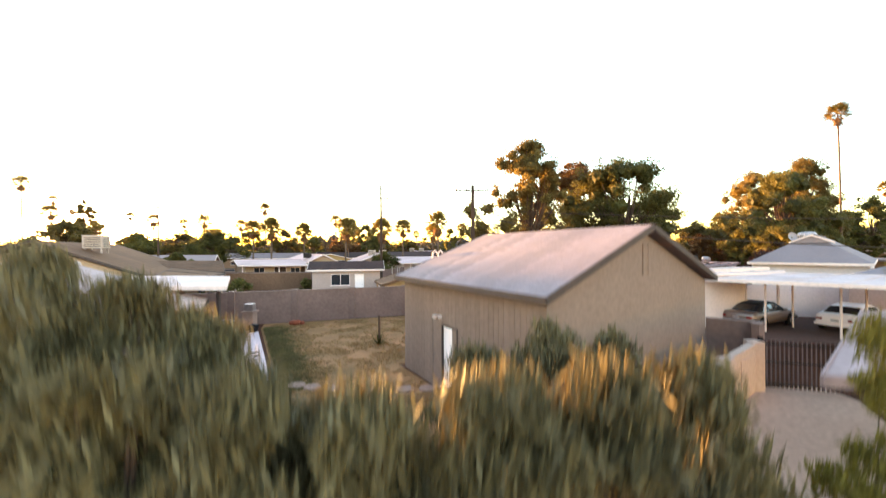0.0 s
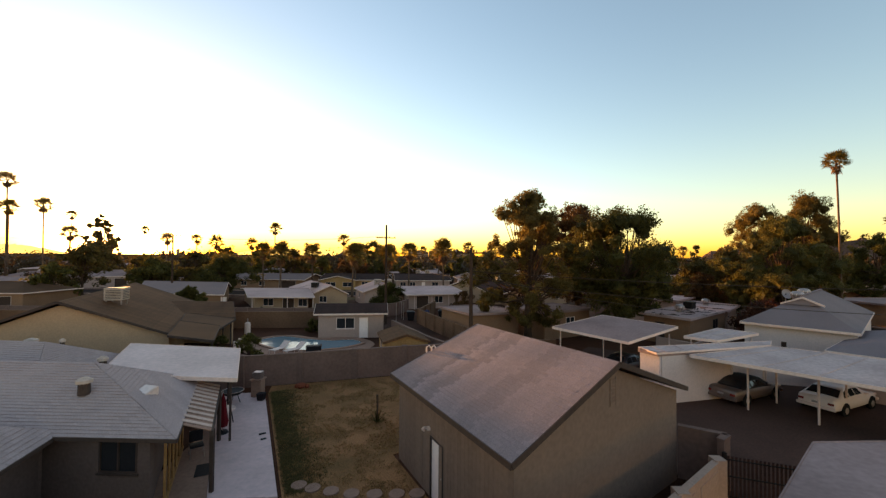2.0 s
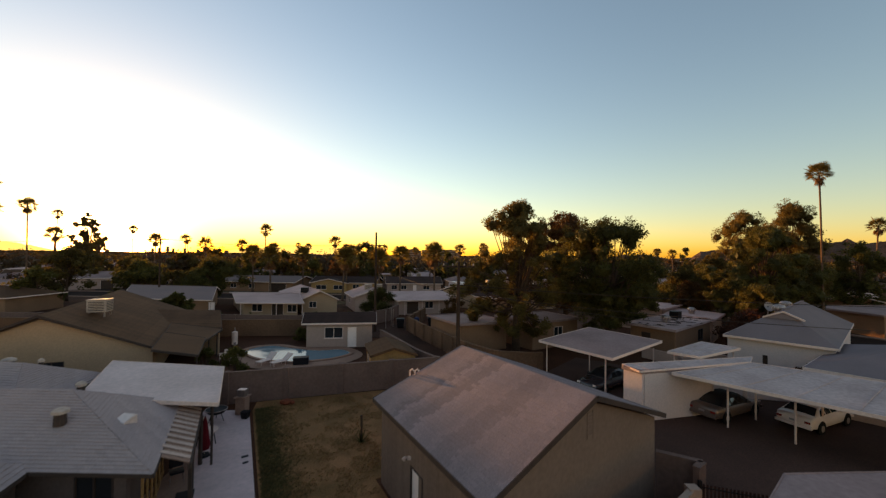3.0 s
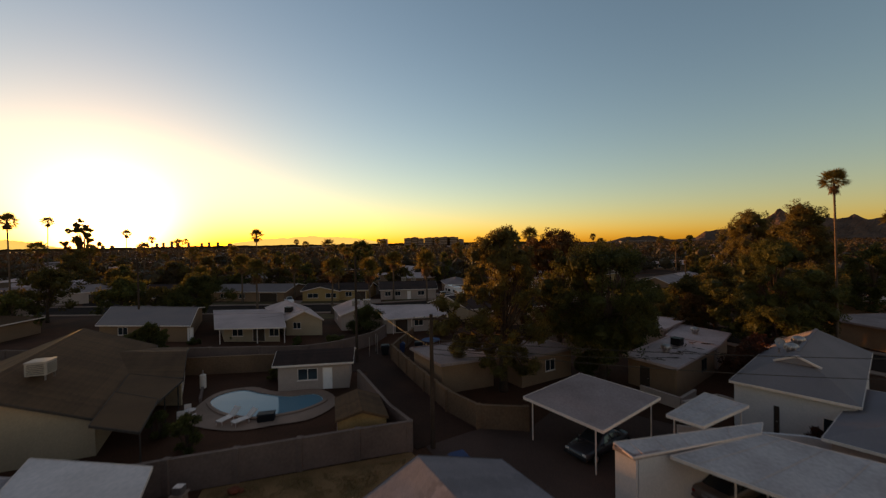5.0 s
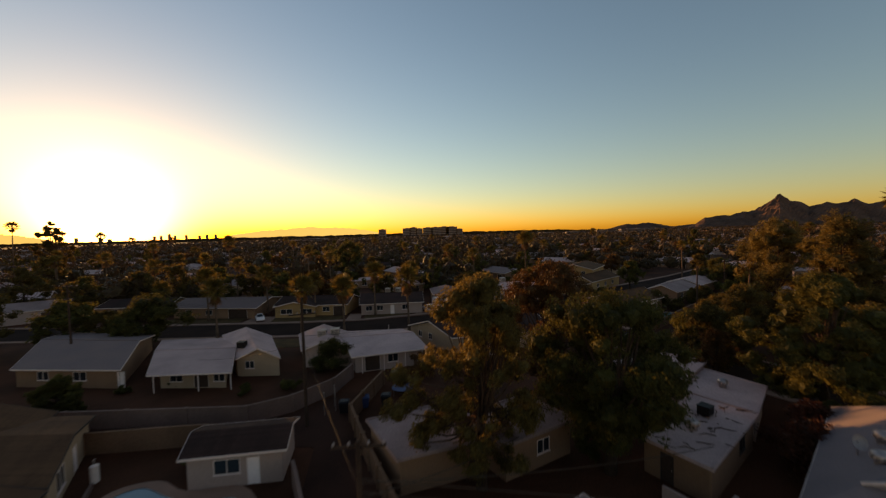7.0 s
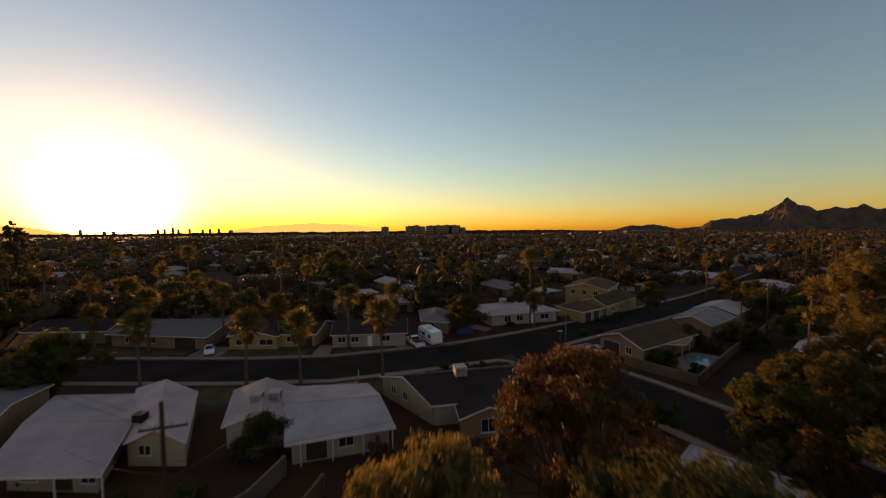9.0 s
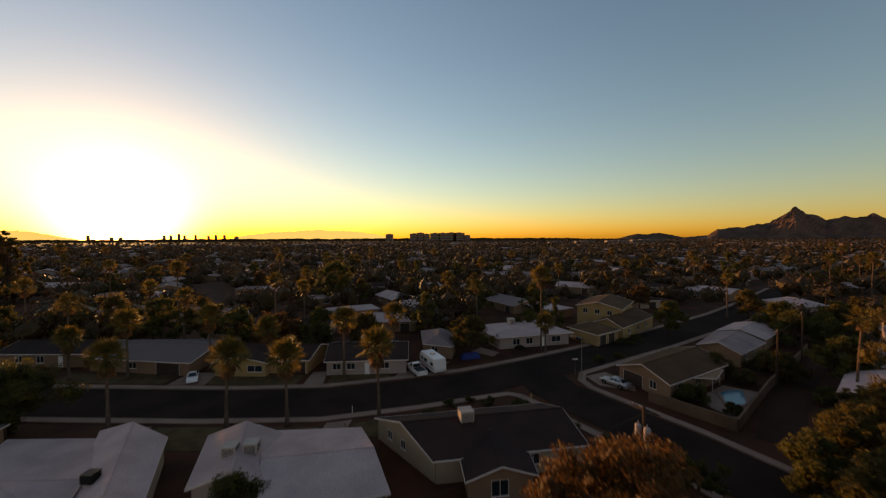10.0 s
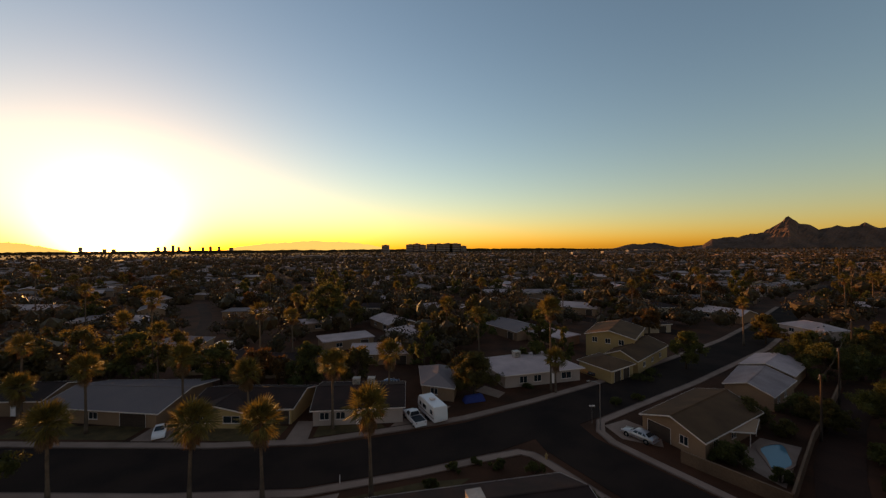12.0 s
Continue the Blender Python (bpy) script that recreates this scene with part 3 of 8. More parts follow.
def tree(at, label, seed, height, rx, ry, z0, leafm, leaves=7000, size=0.2, clumps=34, trunk_r=0.25, group="", name="tree", lean=(0, 0), top=0.75, r0=0.22, r1=0.36, aspect=0.5, up=0.0, core=0.38):
    """A tree: tapered trunk, limbs to the clumps, and a crown of many small leaves."""
    ob = thing(name, at, label, "tree", group)
    cs, rs = crown_plan(seed, rx, ry, z0, height, clumps, r0, r1, top)
    g = random.Random(seed + 1)
    fork = Vector((lean[0] * 0.5, lean[1] * 0.5, z0 + (height - z0) * 0.22))
    bm = bmesh.new()
    tube(bm, [(0, 0, -0.1), (lean[0] * 0.15, lean[1] * 0.15, fork.z * 0.4), fork, fork + Vector((lean[0] * 0.5, lean[1] * 0.5, (height - fork.z) * 0.55))], [trunk_r * 1.25, trunk_r, trunk_r * 0.75, trunk_r * 0.2], 9)
    part("trunk", bm, "bark", ob, smooth=True)
    bm = bmesh.new()
    for c, r in zip(cs, rs):
        c = Vector(c)
        s = fork + Vector((0, 0, g.uniform(-0.15, 0.5) * (height - fork.z) * 0.6))
        m = lerp(s, c, 0.5) + Vector((g.uniform(-0.3, 0.3), g.uniform(-0.3, 0.3), -0.08 * (c - s).length))
        tube(bm, [s, m, c], [trunk_r * 0.34, trunk_r * 0.2, trunk_r * 0.06], 5, cap=False)
    part("branchwork", bm, "bark", ob, smooth=True)
    fine = leaves >= 16000
    v, f = leaf_cloud(seed, *puffs(seed, cs, rs), int(leaves * (2.3 if fine else 1.9)), size * (0.57 if fine else 0.68), aspect, up, 0.4)
    if core:
        cv, cf = lumps(seed, cs, [r * core for r in rs])
        f = f.tolist() + (cf + len(v)).tolist()
        v = np.concatenate([v, cv])
    else:
        f = f.tolist()
    me = bpy.data.meshes.new("crown")
    me.from_pydata(v.tolist(), [], f)
    me.materials.append(M[leafm])
    piece("crown", me, None, ob)
    return ob


def bush(at, label, seed, height, rx, ry, leafm, leaves=4000, size=0.12, clumps=26, aspect=0.4, up=0.0, name="bush", z0=0.0, group="", r0=0.25, r1=0.4, top=0.75, flowers=0):
    ob = thing(name, at, label, "bush", group)
    cs, rs = crown_plan(seed, rx, ry, z0, height, clumps, r0, r1, top)
    bm = bmesh.new()
    for c in cs:
        tube(bm, [(c[0] * 0.12, c[1] * 0.12, -0.05), (c[0] * 0.6, c[1] * 0.6, c[2] * 0.6), c], [0.04, 0.03, 0.008], 5, cap=False)
    part("branchwork", bm, "bark", ob)
    v, f = leaf_cloud(seed, cs, rs, leaves, size, aspect, up, 0.35)
    piece("foliage", cloud_mesh("foliage", v, f, leafm), None, ob)
    if flowers:
        v, f = leaf_cloud(seed + 500, cs, [r * 1.08 for r in rs], flowers, 0.06, 0.9, 0.2, 1.0)
        piece("flowers", cloud_mesh("flowers", v, f, "petal"), None, ob, "small cream-white flowers")
    return ob


def frond_mesh():
    """One fan-shaped palm leaf along +x, with its stalk and folded blades."""
    bm = bmesh.new()
    tube(bm, [(0, 0, 0), (0.3, 0, 0.03), (0.6, 0, 0.0)], [0.03, 0.024, 0.018], 4, cap=False)
    hub = Vector((0.6, 0, 0))
    n = 13
    for k in range(n):
        a = radians(-84 + 168 * k / (n - 1))
        L = 0.4 + 0.46 * math.cos(a * 0.85)
        d = Vector((math.cos(a), math.sin(a), 0))
        s = Vector((-d.y, d.x, 0)) * 0.045
        m, tip = hub + d * L * 0.62 + Vector((0, 0, -0.04)), hub + d * L + Vector((0, 0, -0.1 * L - 0.1 * a * a))
        vs = [bm.verts.new(p) for p in (hub, m - s, tip, m + s, m + Vector((0, 0, 0.03)))]
        bm.faces.new((vs[0], vs[1], vs[4]))
        bm.faces.new((vs[0], vs[4], vs[3]))
        bm.faces.new((vs[1], vs[2], vs[4]))
        bm.faces.new((vs[4], vs[2], vs[3]))
    me = bpy.data.meshes.new("frond")
    bm.to_mesh(me)
    bm.free()
    return me


FROND = frond_mesh()
FROND.materials.append(M["leaf_palm"])
FROND_DEAD = FROND.copy()
FROND_DEAD.materials.clear()
FROND_DEAD.materials.append(M["leaf_dead"])


def frond_poses(seed, height, n, lo, hi, reach, r=0.12, drop=0.1):
    g = random.Random(seed)
    for k in range(n):
        e = lo + (hi - lo) * ((k + g.random()) / n) ** 0.75
        yield pose(0, 0, height + g.uniform(-drop, 0.1), 0, 0, k * 137.5 + g.uniform(-25, 25)) @ pose(r, 0, 0, g.uniform(-40, 40), -e, 0) @ Matrix.Scale(reach * g.uniform(0.85, 1.15), 4)


def palm(at, label, seed, height, reach=1.15, split=True, group="fan palms", n=34, dead=16, tr=0.2, lean=0.3):
    """A fan palm: ringed trunk, a skirt of dead leaves and a crown of fronds."""
    ob = thing("fan_palm", at, label, "palm tree", group)
    g = random.Random(seed)
    lx, ly = g.uniform(-lean, lean), g.uniform(-lean, lean)
    bm = bmesh.new()
    pts, rad = [], []
    for k in range(15):
        u = k / 14
        pts.append((lx * u * u, ly * u * u, -0.1 + (height + 0.1) * u))
        rad.append(tr * (1.5 - 0.6 * min(1, u * 3) - 0.15 * u) * (1 + 0.05 * (k % 2)))
    tube(bm, pts, rad, 9)
    part("trunk", bm, "palm_bark", ob, smooth=True)
    shift = Matrix.Translation((lx, ly, 0))
    if split:
        n, reach = 46, reach * 1.18
    else:
        n, dead = 26, dead // 2 + 4
    live = list(frond_poses(seed, height, n, -42, 86, reach))
    old = list(frond_poses(seed + 5, height - 0.15, dead, -88, -64, reach * 0.8, 0.14, 0.55 * reach if dead > 12 else 0.2))
    if split:
        for ps, me, nm in ((live, FROND, "frond"), (old, FROND_DEAD, "dead_frond")):
            for m in ps:
                o = piece(nm, me, None, ob)
                o.matrix_basis = shift @ m
    else:
        for ps, mat, nm in ((live, "leaf_palm", "crown"), (old, "leaf_dead", "skirt")):
            base = np.array([v.co[:] for v in FROND.vertices])
            faces = [tuple(p.vertices) for p in FROND.polygons]
            vs, fs = [], []
            for m in ps:
                m = np.array(shift @ m)
                off = sum(len(x) for x in vs)
                vs.append(base @ m[:3, :3].T + m[:3, 3])
                fs += [tuple(i + off for i in f) for f in faces]
            me = bpy.data.meshes.new(nm)
            me.from_pydata(np.concatenate(vs).tolist(), [], fs)
            me.materials.append(M[mat])
            piece(nm, me, None, ob)
    return ob


# ---- ground, roads and yards ----
def sheet(name, ring, z, mat, label, category="ground", thick=0.05):
    bm = bmesh.new()
    prism(bm, ring, z - thick, z)
    return structure(name, bm, mat, label, category)


def strip(points, left, right):
    """A ring round a line of points, by its distances to the left and right."""
    a, b = [], []
    for i, p in enumerate(points):
        d = (v2(points[min(i + 1, len(points) - 1)]) - v2(points[max(i - 1, 0)])).normalized()
        n = Vector((-d.y, d.x, 0))
        a.append(v2(p) + n * left)
        b.append(v2(p) - n * right)
    return a, b


def ribbon(name, points, left, right, z0, z1, mat, label, category):
    a, b = strip(points, left, right)
    bm = bmesh.new()
    for i in range(len(a) - 1):
        prism(bm, [a[i], a[i + 1], b[i + 1], b[i]], z0, z1)
    bmesh.ops.remove_doubles(bm, verts=bm.verts, dist=0.001)
    return structure(name, bm, mat, label, category)


bm = bmesh.new()
bmesh.ops.create_grid(bm, x_segments=60, y_segments=60, size=4900)
ground = structure("ground", bm, "ground", "dry desert ground of gravel and dirt", "ground")
ground.location.z = -0.02

sheet("ground_yard", [(-4.3, 12.2), (-8.5, 10.2), (-8.5, 2.0), (3.2, 2.0), (3.6, 7.4), (3.0, 8.4), (-1.0, 15.2), (5.5, 20.6), (1.3, 27.1), (-10.0, 23.3), (-9.6, 22.0)], 0.012, "lawn", "dry straw-coloured lawn worn to bare dirt")
sheet("ground_drive", [(3.4, 3.0), (7.0, 2.0), (12.6, 11.6), (12.6, 12.7), (10.5, 12.7), (5.6, 8.3), (4.0, 7.0)], 0.016, "drive", "pale concrete side drive")
sheet("ground_lot", [(10.0, 14.4), (10.6, 12.72), (12.65, 12.72), (16, 10), (34, 6), (44, 20), (33, 26), (24.5, 25), (21, 30), (14, 35.5), (9.6, 30.2), (6.3, 30.3), (2.0, 28.2), (5.8, 20.7)], 0.016, "lot", "worn grey asphalt parking court")
sheet("ground_alley", [(1.6, 27.4), (6.2, 30.4), (3.8, 33.4), (0.4, 40.6), (-2.6, 47.0), (-6.2, 53.5), (-9.4, 49.3), (-13, 47.0), (-36, 46.2), (-80, 45.8), (-80, 41.5), (-24.3, 42.5), (-14.5, 43.7), (-5.0, 42.8), (-3.8, 36.7)], 0.024, "alley", "dirt service alley between the yards")
sheet("ground_pool_yard", [(-10, 24.6), (1.0, 27.6), (-4.0, 36.6), (-14, 42.3), (-17.5, 41), (-17.5, 31)], 0.01, "ground", "bare dirt yard round the swimming pool")
sheet("ground_back_yard_A", [(-40, 47.2), (-13.2, 47.6), (-10, 50), (-12, 57), (-40, 56)], 0.01, "ground", "bare dirt back yard")

STREET = [(-420, 83.5), (-90, 84.4), (-45, 84.2), (-24, 84.3), (-10, 85.4), (2, 89.2), (12, 93.2), (24, 100.4), (36, 108.2), (52, 119.2), (71, 133.2), (86, 144.5), (110, 166), (150, 204), (230, 275), (420, 420)]
ribbon("road_street", STREET, 4.6, 4.6, 0.0, 0.03, "asphalt", "dark asphalt residential street", "road")
SIDE = [(22.5, 97.5), (24.0, 91.0), (28.5, 83.5), (33.5, 76.0), (38.5, 67.0), (44, 56), (56, 34), (80, -10)]
ribbon("road_side", SIDE, 4.2, 4.2, 0.0, 0.034, "asphalt", "dark asphalt side street joining the bend", "road")
ribbon("road_alley", [(45.4, 75.6), (53.0, 84.4), (66, 97.0), (80, 108.5), (104, 130), (150, 168)], 2.2, 2.2, 0.0, 0.028, "alley", "narrow dirt alley behind the corner house", "road")
ribbon("road_far", [(-72, 86), (-86, 100), (-108, 128), (-132, 160), (-168, 222), (-230, 330)], 4.2, 4.2, 0.0, 0.028, "asphalt", "far cross street", "road")
ribbon("road_lane", [(-50, 121), (-54, 129), (-92, 191), (-118, 226)], 2.0, 2.0, 0.0, 0.026, "alley", "far dirt alley between yards", "road")
ribbon("road_north", [(-180, 340), (-100, 304), (-30, 265), (32, 210), (51, 188), (78, 158)], 4.0, 4.0, 0.0, 0.027, "asphalt", "far residential street", "road")
ribbon("road_beyond", [(-46, 205), (-70, 241), (-131, 346), (-220, 500)], 4.0, 4.0, 0.0, 0.0255, "asphalt", "far residential street", "road")

KERBS = {
    "north": [(-420, 88.6), (-90, 89.2), (-45, 88.9), (-25, 89.0), (-11.5, 90.3), (0, 94.2), (10, 98.0), (22, 104.8), (34, 112.4), (50, 123.4), (69, 137.4), (84, 148.8), (108, 170), (148, 208)],
    "south": [(-420, 78.8), (-90, 79.6), (-45, 79.4), (-24, 79.5), (-8.8, 80.5), (3.5, 84.4), (12.5, 88.0), (16.5, 89.4), (18.6, 88.6), (20.3, 86.5), (24.4, 80.0), (29.6, 72.6), (34.6, 63.8), (40, 53), (52, 31)],
    "corner": [(60, 32), (48.5, 55), (42.6, 68.5), (37.6, 78.0), (32.4, 86.0), (29.2, 91.2), (28.6, 94.5), (30.0, 98.2), (38.6, 104.2), (54.8, 115.3), (73.6, 129.4), (88.6, 140.6), (112, 162)],
}
for nm, line in KERBS.items():
    side = 1 if nm == "north" else -1
    a, b = (0.18, 0.0) if nm == "north" else (0.0, 0.18)
    ribbon("kerb_" + nm, line, a, b, 0.0, 0.14, "kerb", "weathered concrete kerb", "kerb")
    a, b = (1.5, -0.185) if nm == "north" else (-0.185, 1.3)
    ribbon("pavement_" + nm, line, a, b, 0.0, 0.125, "concrete", "concrete pavement along the kerb", "pavement")

for i, ring in enumerate([[(-15.6, 91.2), (-12.4, 91.0), (-13.6, 97.5), (-16.2, 97.5)], [(-37.5, 91), (-31.5, 91), (-32.5, 96.5), (-37.5, 96.5)], [(-1.5, 95.8), (5, 98.2), (7.5, 103.5), (0.5, 101)], [(36.5, 113.0), (44.0, 118.2), (43.6, 119.5), (39, 114.8)], [(30.6, 96.5), (31.5, 92.5), (36.0, 90.3), (37.5, 94.2), (34.5, 98.5)], [(-31.5, 71.5), (-28.5, 71.5), (-29, 77.4), (-32, 77.4)], [(-7.5, 74), (-4.6, 74.5), (-4.5, 80), (-7.5, 79)], [(12, 110.2), (16, 107), (17.5, 109.5), (14, 113)]]):
    sheet("ground_driveway_%d" % i, ring, 0.022 + 0.002 * i, "concrete", "concrete driveway")
for i, ring in enumerate([[(-34, 91.2), (-17, 91.2), (-17, 95.8), (-34, 95.8)], [(-58, 91.3), (-38.5, 91.3), (-38.5, 95.5), (-58, 95.5)], [(-12, 92.4), (-2.2, 95.6), (-3, 96.6), (-12.5, 96.6)], [(-28, 72), (-8.5, 72.5), (-8, 78), (-28, 77.2)], [(-4, 75.2), (5, 77.5), (10, 83), (4, 82), (-4, 79)]]):
    sheet("ground_lawn_%d" % i, ring, 0.014 + 0.002 * i, "green_lawn", "dull green front lawn")

# ---- garden walls, gates and fences ----
wall_run("wall_yard", [(-14, 22.0), (-11.7, 22.9), (-2.0, 26.3), (1.2, 27.3)], 1.9, "block", "grey painted block wall with piers", pilaster=3.4)
wall_run("wall_alley_west", [(1.3, 27.5), (-0.6, 30.2), (-4.0, 36.6), (-4.8, 38.0)], 1.8, "block", "grey block alley wall")
wall_run("wall_alley_south", [(-80, 41.4), (-40, 42.0), (-24.3, 42.3), (-16.8, 43.3), (-14.4, 43.5)], 1.8, "block_tan", "tan block wall along the alley")
wall_run("wall_alley_north", [(-80, 46.0), (-36, 46.4), (-13.1, 47.2), (-9.6, 49.6), (-6.6, 54.0), (-5.8, 58.5)], 1.7, "block", "grey block wall along the alley", pilaster=6)
wall_run("wall_alley_east", [(9.3, 29.9), (5.9, 30.3), (3.6, 33.2), (-0.6, 41.8), (-3.0, 47.2), (-1.5, 56)], 1.7, "block_tan", "tan block wall of the dark yard", pilaster=2.6)
wall_run("wall_corner", [(36.2, 86.7), (39.4, 82.4), (42.5, 78.3), (56.5, 91.5), (66, 99.5), (80, 112)], 1.45, "block_tan", "tan block wall round the corner house")
wall_run("wall_lot", [(9.95, 14.1), (11.25, 13.35), (10.75, 12.95)], 1.9, "block", "short grey block wall stub beside the gate")
wall_run("wall_garden_G", [(2.0, 62.0), (-2.6, 70.5), (-4.2, 76)], 1.5, "block_tan", "tan block wall between the houses")
wall_run("wall_planter", [(21.9, 32.3), (25.4, 33.6), (26.6, 31.6)], 1.0, "stucco_white", "low white block wall")
wall_run("wall_flat_front", [(20.4, 36.0), (22.2, 33.2), (24.4, 34.9)], 0.9, "stucco_white", "low white wall before the flat-roofed house")

cream = wall_run("wall_drive", [(10.35, 12.5), (5.8, 8.75), (3.9, 7.15)], 1.42, "cream", "cream stucco wall with panels beside the drive", thick=0.16, pilaster=2.9)
for k in range(3):
    bm = bmesh.new()
    a, b = lerp((10.35, 12.5, 0.7), (5.8, 8.75, 0.7), (k + 0.12) / 3), lerp((10.35, 12.5, 0.7), (5.8, 8.75, 0.7), (k + 0.88) / 3)
    n = Vector((0.636, -0.772, 0)) * 0.09
    bar(bm, a + n - v2((10.35, 12.5)), b + n - v2((10.35, 12.5)), 0.03, 1.02)
    part("panel", bm, "cream", cream)


def picket_gate(a, b, height, label):
    a, b = v2(a), v2(b)
    ob = thing("metal_gate", a, label, "gate")
    d = (b - a)
    for z in (0.15, height * 0.55, height - 0.12):
        bm = bmesh.new()
        bar(bm, Vector((0, 0, z)), d + Vector((0, 0, z)), 0.04, 0.04)
        part("rail", bm, "black_metal", ob)
    n = int(d.length / 0.11)
    bm = bmesh.new()
    box(bm, (-0.032, -0.012, 0.03), (0.032, 0.012, height))
    me = bpy.data.meshes.new("picket")
    bm.to_mesh(me)
    bm.free()
    for k in range(n + 1):
        slat = piece("picket", me, "rust_metal", ob)
        slat.matrix_basis = Matrix.Translation(d * (k / n)) @ Matrix.Rotation(math.atan2(d.y, d.x), 4, "Z")
    for k in (0, 1):
        bm = bmesh.new()
        box(bm, d * k + Vector((-0.05, -0.05, 0)), d * k + Vector((0.05, 0.05, height + 0.1)))
        part("gate_post", bm, "black_metal", ob)
    return ob


picket_gate((10.75, 12.75), (13.3, 11.9), 1.5, "dark rusty metal picket gate across the drive")

# ---- near yard: workshop ----
shed = house("workshop", "taupe board-sided workshop with grey shingle roof", [(2.85, 8.2), (10.2, 13.9), (6.3, 20.2), (-1.1, 15.0)], 3.42, 5.05, "gable", "taupe", "shingle_grey", axis=1, over=0.3,
             openings={3: [(2.85, 0.95, 0.0, 2.08, "door", "white door in a dark frame")]}, fascia="trim_dark", shingled=True, category="workshop", seed=3)
mid = (v2((2.85, 8.2)) + v2((10.2, 13.9)) + v2((6.3, 20.2)) + v2((-1.1, 15.0))) / 4
q = [v2(p) - mid for p in [(2.85, 8.2), (10.2, 13.9), (6.3, 20.2), (-1.1, 15.0)]]
wq = [p * (1 - 0.39 / p.length) for p in q]
A, B = wq[3], wq[0]
d, L = (B - A).normalized(), (B - A).length
out = Vector((d.y, -d.x, 0))
if out.dot(A) < 0:
    out = -out
n = int(L / 0.2)
for k in range(n):
    s0, s1 = L * k / n + 0.004, L * (k + 1) / n - 0.004
    low = 2.1 if s1 > 2.35 and s0 < 3.3 else 0.04
    bm = bmesh.new()
    r = [(s0, low), (s1, low), (s1, 3.26), (s0, 3.26)]
    hull(bm, [A + d * s + out * 0.01 + Vector((0, 0, z)) for s, z in r], [A + d * s + out * 0.002 + Vector((0, 0, z)) for s, z in r])
    part("siding_board", bm, "taupe", shed)
A, B = wq[0], wq[1]
d = (B - A).normalized()
out = Vector((d.y, -d.x, 0))
bm = bmesh.new()
for k in range(7):
    p = lerp(A, B, 0.5) + out * 0.012 + Vector((0, 0, 3.75 + k * 0.11))
    bar(bm, p - d * 0.13, p + d * 0.13, 0.02, 0.06)
for s in (-1, 1):
    bar(bm, lerp(A, B, 0.5) + d * 0.15 * s + out * 0.012 + Vector((0, 0, 3.66)), lerp(A, B, 0.5) + d * 0.15 * s + out * 0.012 + Vector((0, 0, 4.52)), 0.025, 0.025)
part("gable_vent", bm, "taupe", shed, "louvred gable vent")
A, B = wq[3], wq[0]
d = (B - A).normalized()
out = Vector((-d.y, d.x, 0)) if Vector((-d.y, d.x, 0)).dot(A) > 0 else Vector((d.y, -d.x, 0))
lampo = thing("wall_lamp", mid + A + d * 2.8 + out * 0.03, "white double floodlight above the workshop door", "lamp", z=2.3)
bm = bmesh.new()
box(bm, (-0.07, -0.05, -0.05), (0.07, 0.05, 0.05))
base = part("mount", bm, "trim_white", lampo)
for s in (-1, 1):
    bm = bmesh.new()
    tube(bm, [(s * 0.05, 0, 0.02), (s * 0.16, -0.06, 0.04), (s * 0.2, -0.12, 0.0)], [0.03, 0.05, 0.075], 10)
    part("lamp_head", bm, "trim_white", lampo)
pz = thing("roof_vent", (0.3, 16.0), "white plastic vent pipes on the workshop roof", "vent", z=3.85)
for o in (0, 0.22):
    bm = bmesh.new()
    tube(bm, [(o, 0, -0.1), (o, 0, 0.42), (o + 0.1, 0, 0.5), (o + 0.18, 0, 0.4)], [0.035] * 4, 8)
    part("pipe", bm, "trim_white", pz)

# ---- near yard: house, patio ----
h1 = house("ranch_house", "grey ranch house with pale hip roof", [(-24, 10.6), (-6.9, 10.7), (-10.1, 16.5), (-28, 17.0)], 2.6, 4.05, "hip", "stucco_grey", "shingle_pale", over=0.85, cover=0.09,
           openings={0: [(13.4, 1.24, 1.38, 1.02, "window", "dark brown framed sliding window")]}, fascia="trim_dark", shingled=True, seed=5)
house("house_wing", "north wing of the ranch house with pale roof", [(-29, 15.6), (-15.5, 14.2), (-16.6, 20.2), (-26.8, 20.5)], 2.6, 3.95, "hip", "stucco_grey", "shingle_pale", cover=0.09, fascia="trim_dark", seed=6, shingled=True)
house("house_wing", "front wing of the ranch house with pale roof", [(-19, 6.0), (-9.7, 7.3), (-10.9, 11.2), (-19, 11.2)], 2.58, 3.7, "hip", "stucco_grey", "shingle_pale", cover=0.09, fascia="trim_dark", seed=7, shingled=True)


def roof_vent(x, y, z, label, r=0.2):
    ob = thing("roof_vent", (x, y), label, "vent", "vents on the pale roof", z=z)
    bm = bmesh.new()
    tube(bm, [(0, 0, -0.15), (0, 0, 0.3)], [r, r * 0.95], 14)
    part("collar", bm, "trim_dark", ob)
    bm = bmesh.new()
    tube(bm, [(0, 0, 0.26), (0, 0, 0.36), (0, 0, 0.44)], [r * 1.35, r * 1.3, r * 0.5], 14)
    part("hood", bm, "unit", ob)


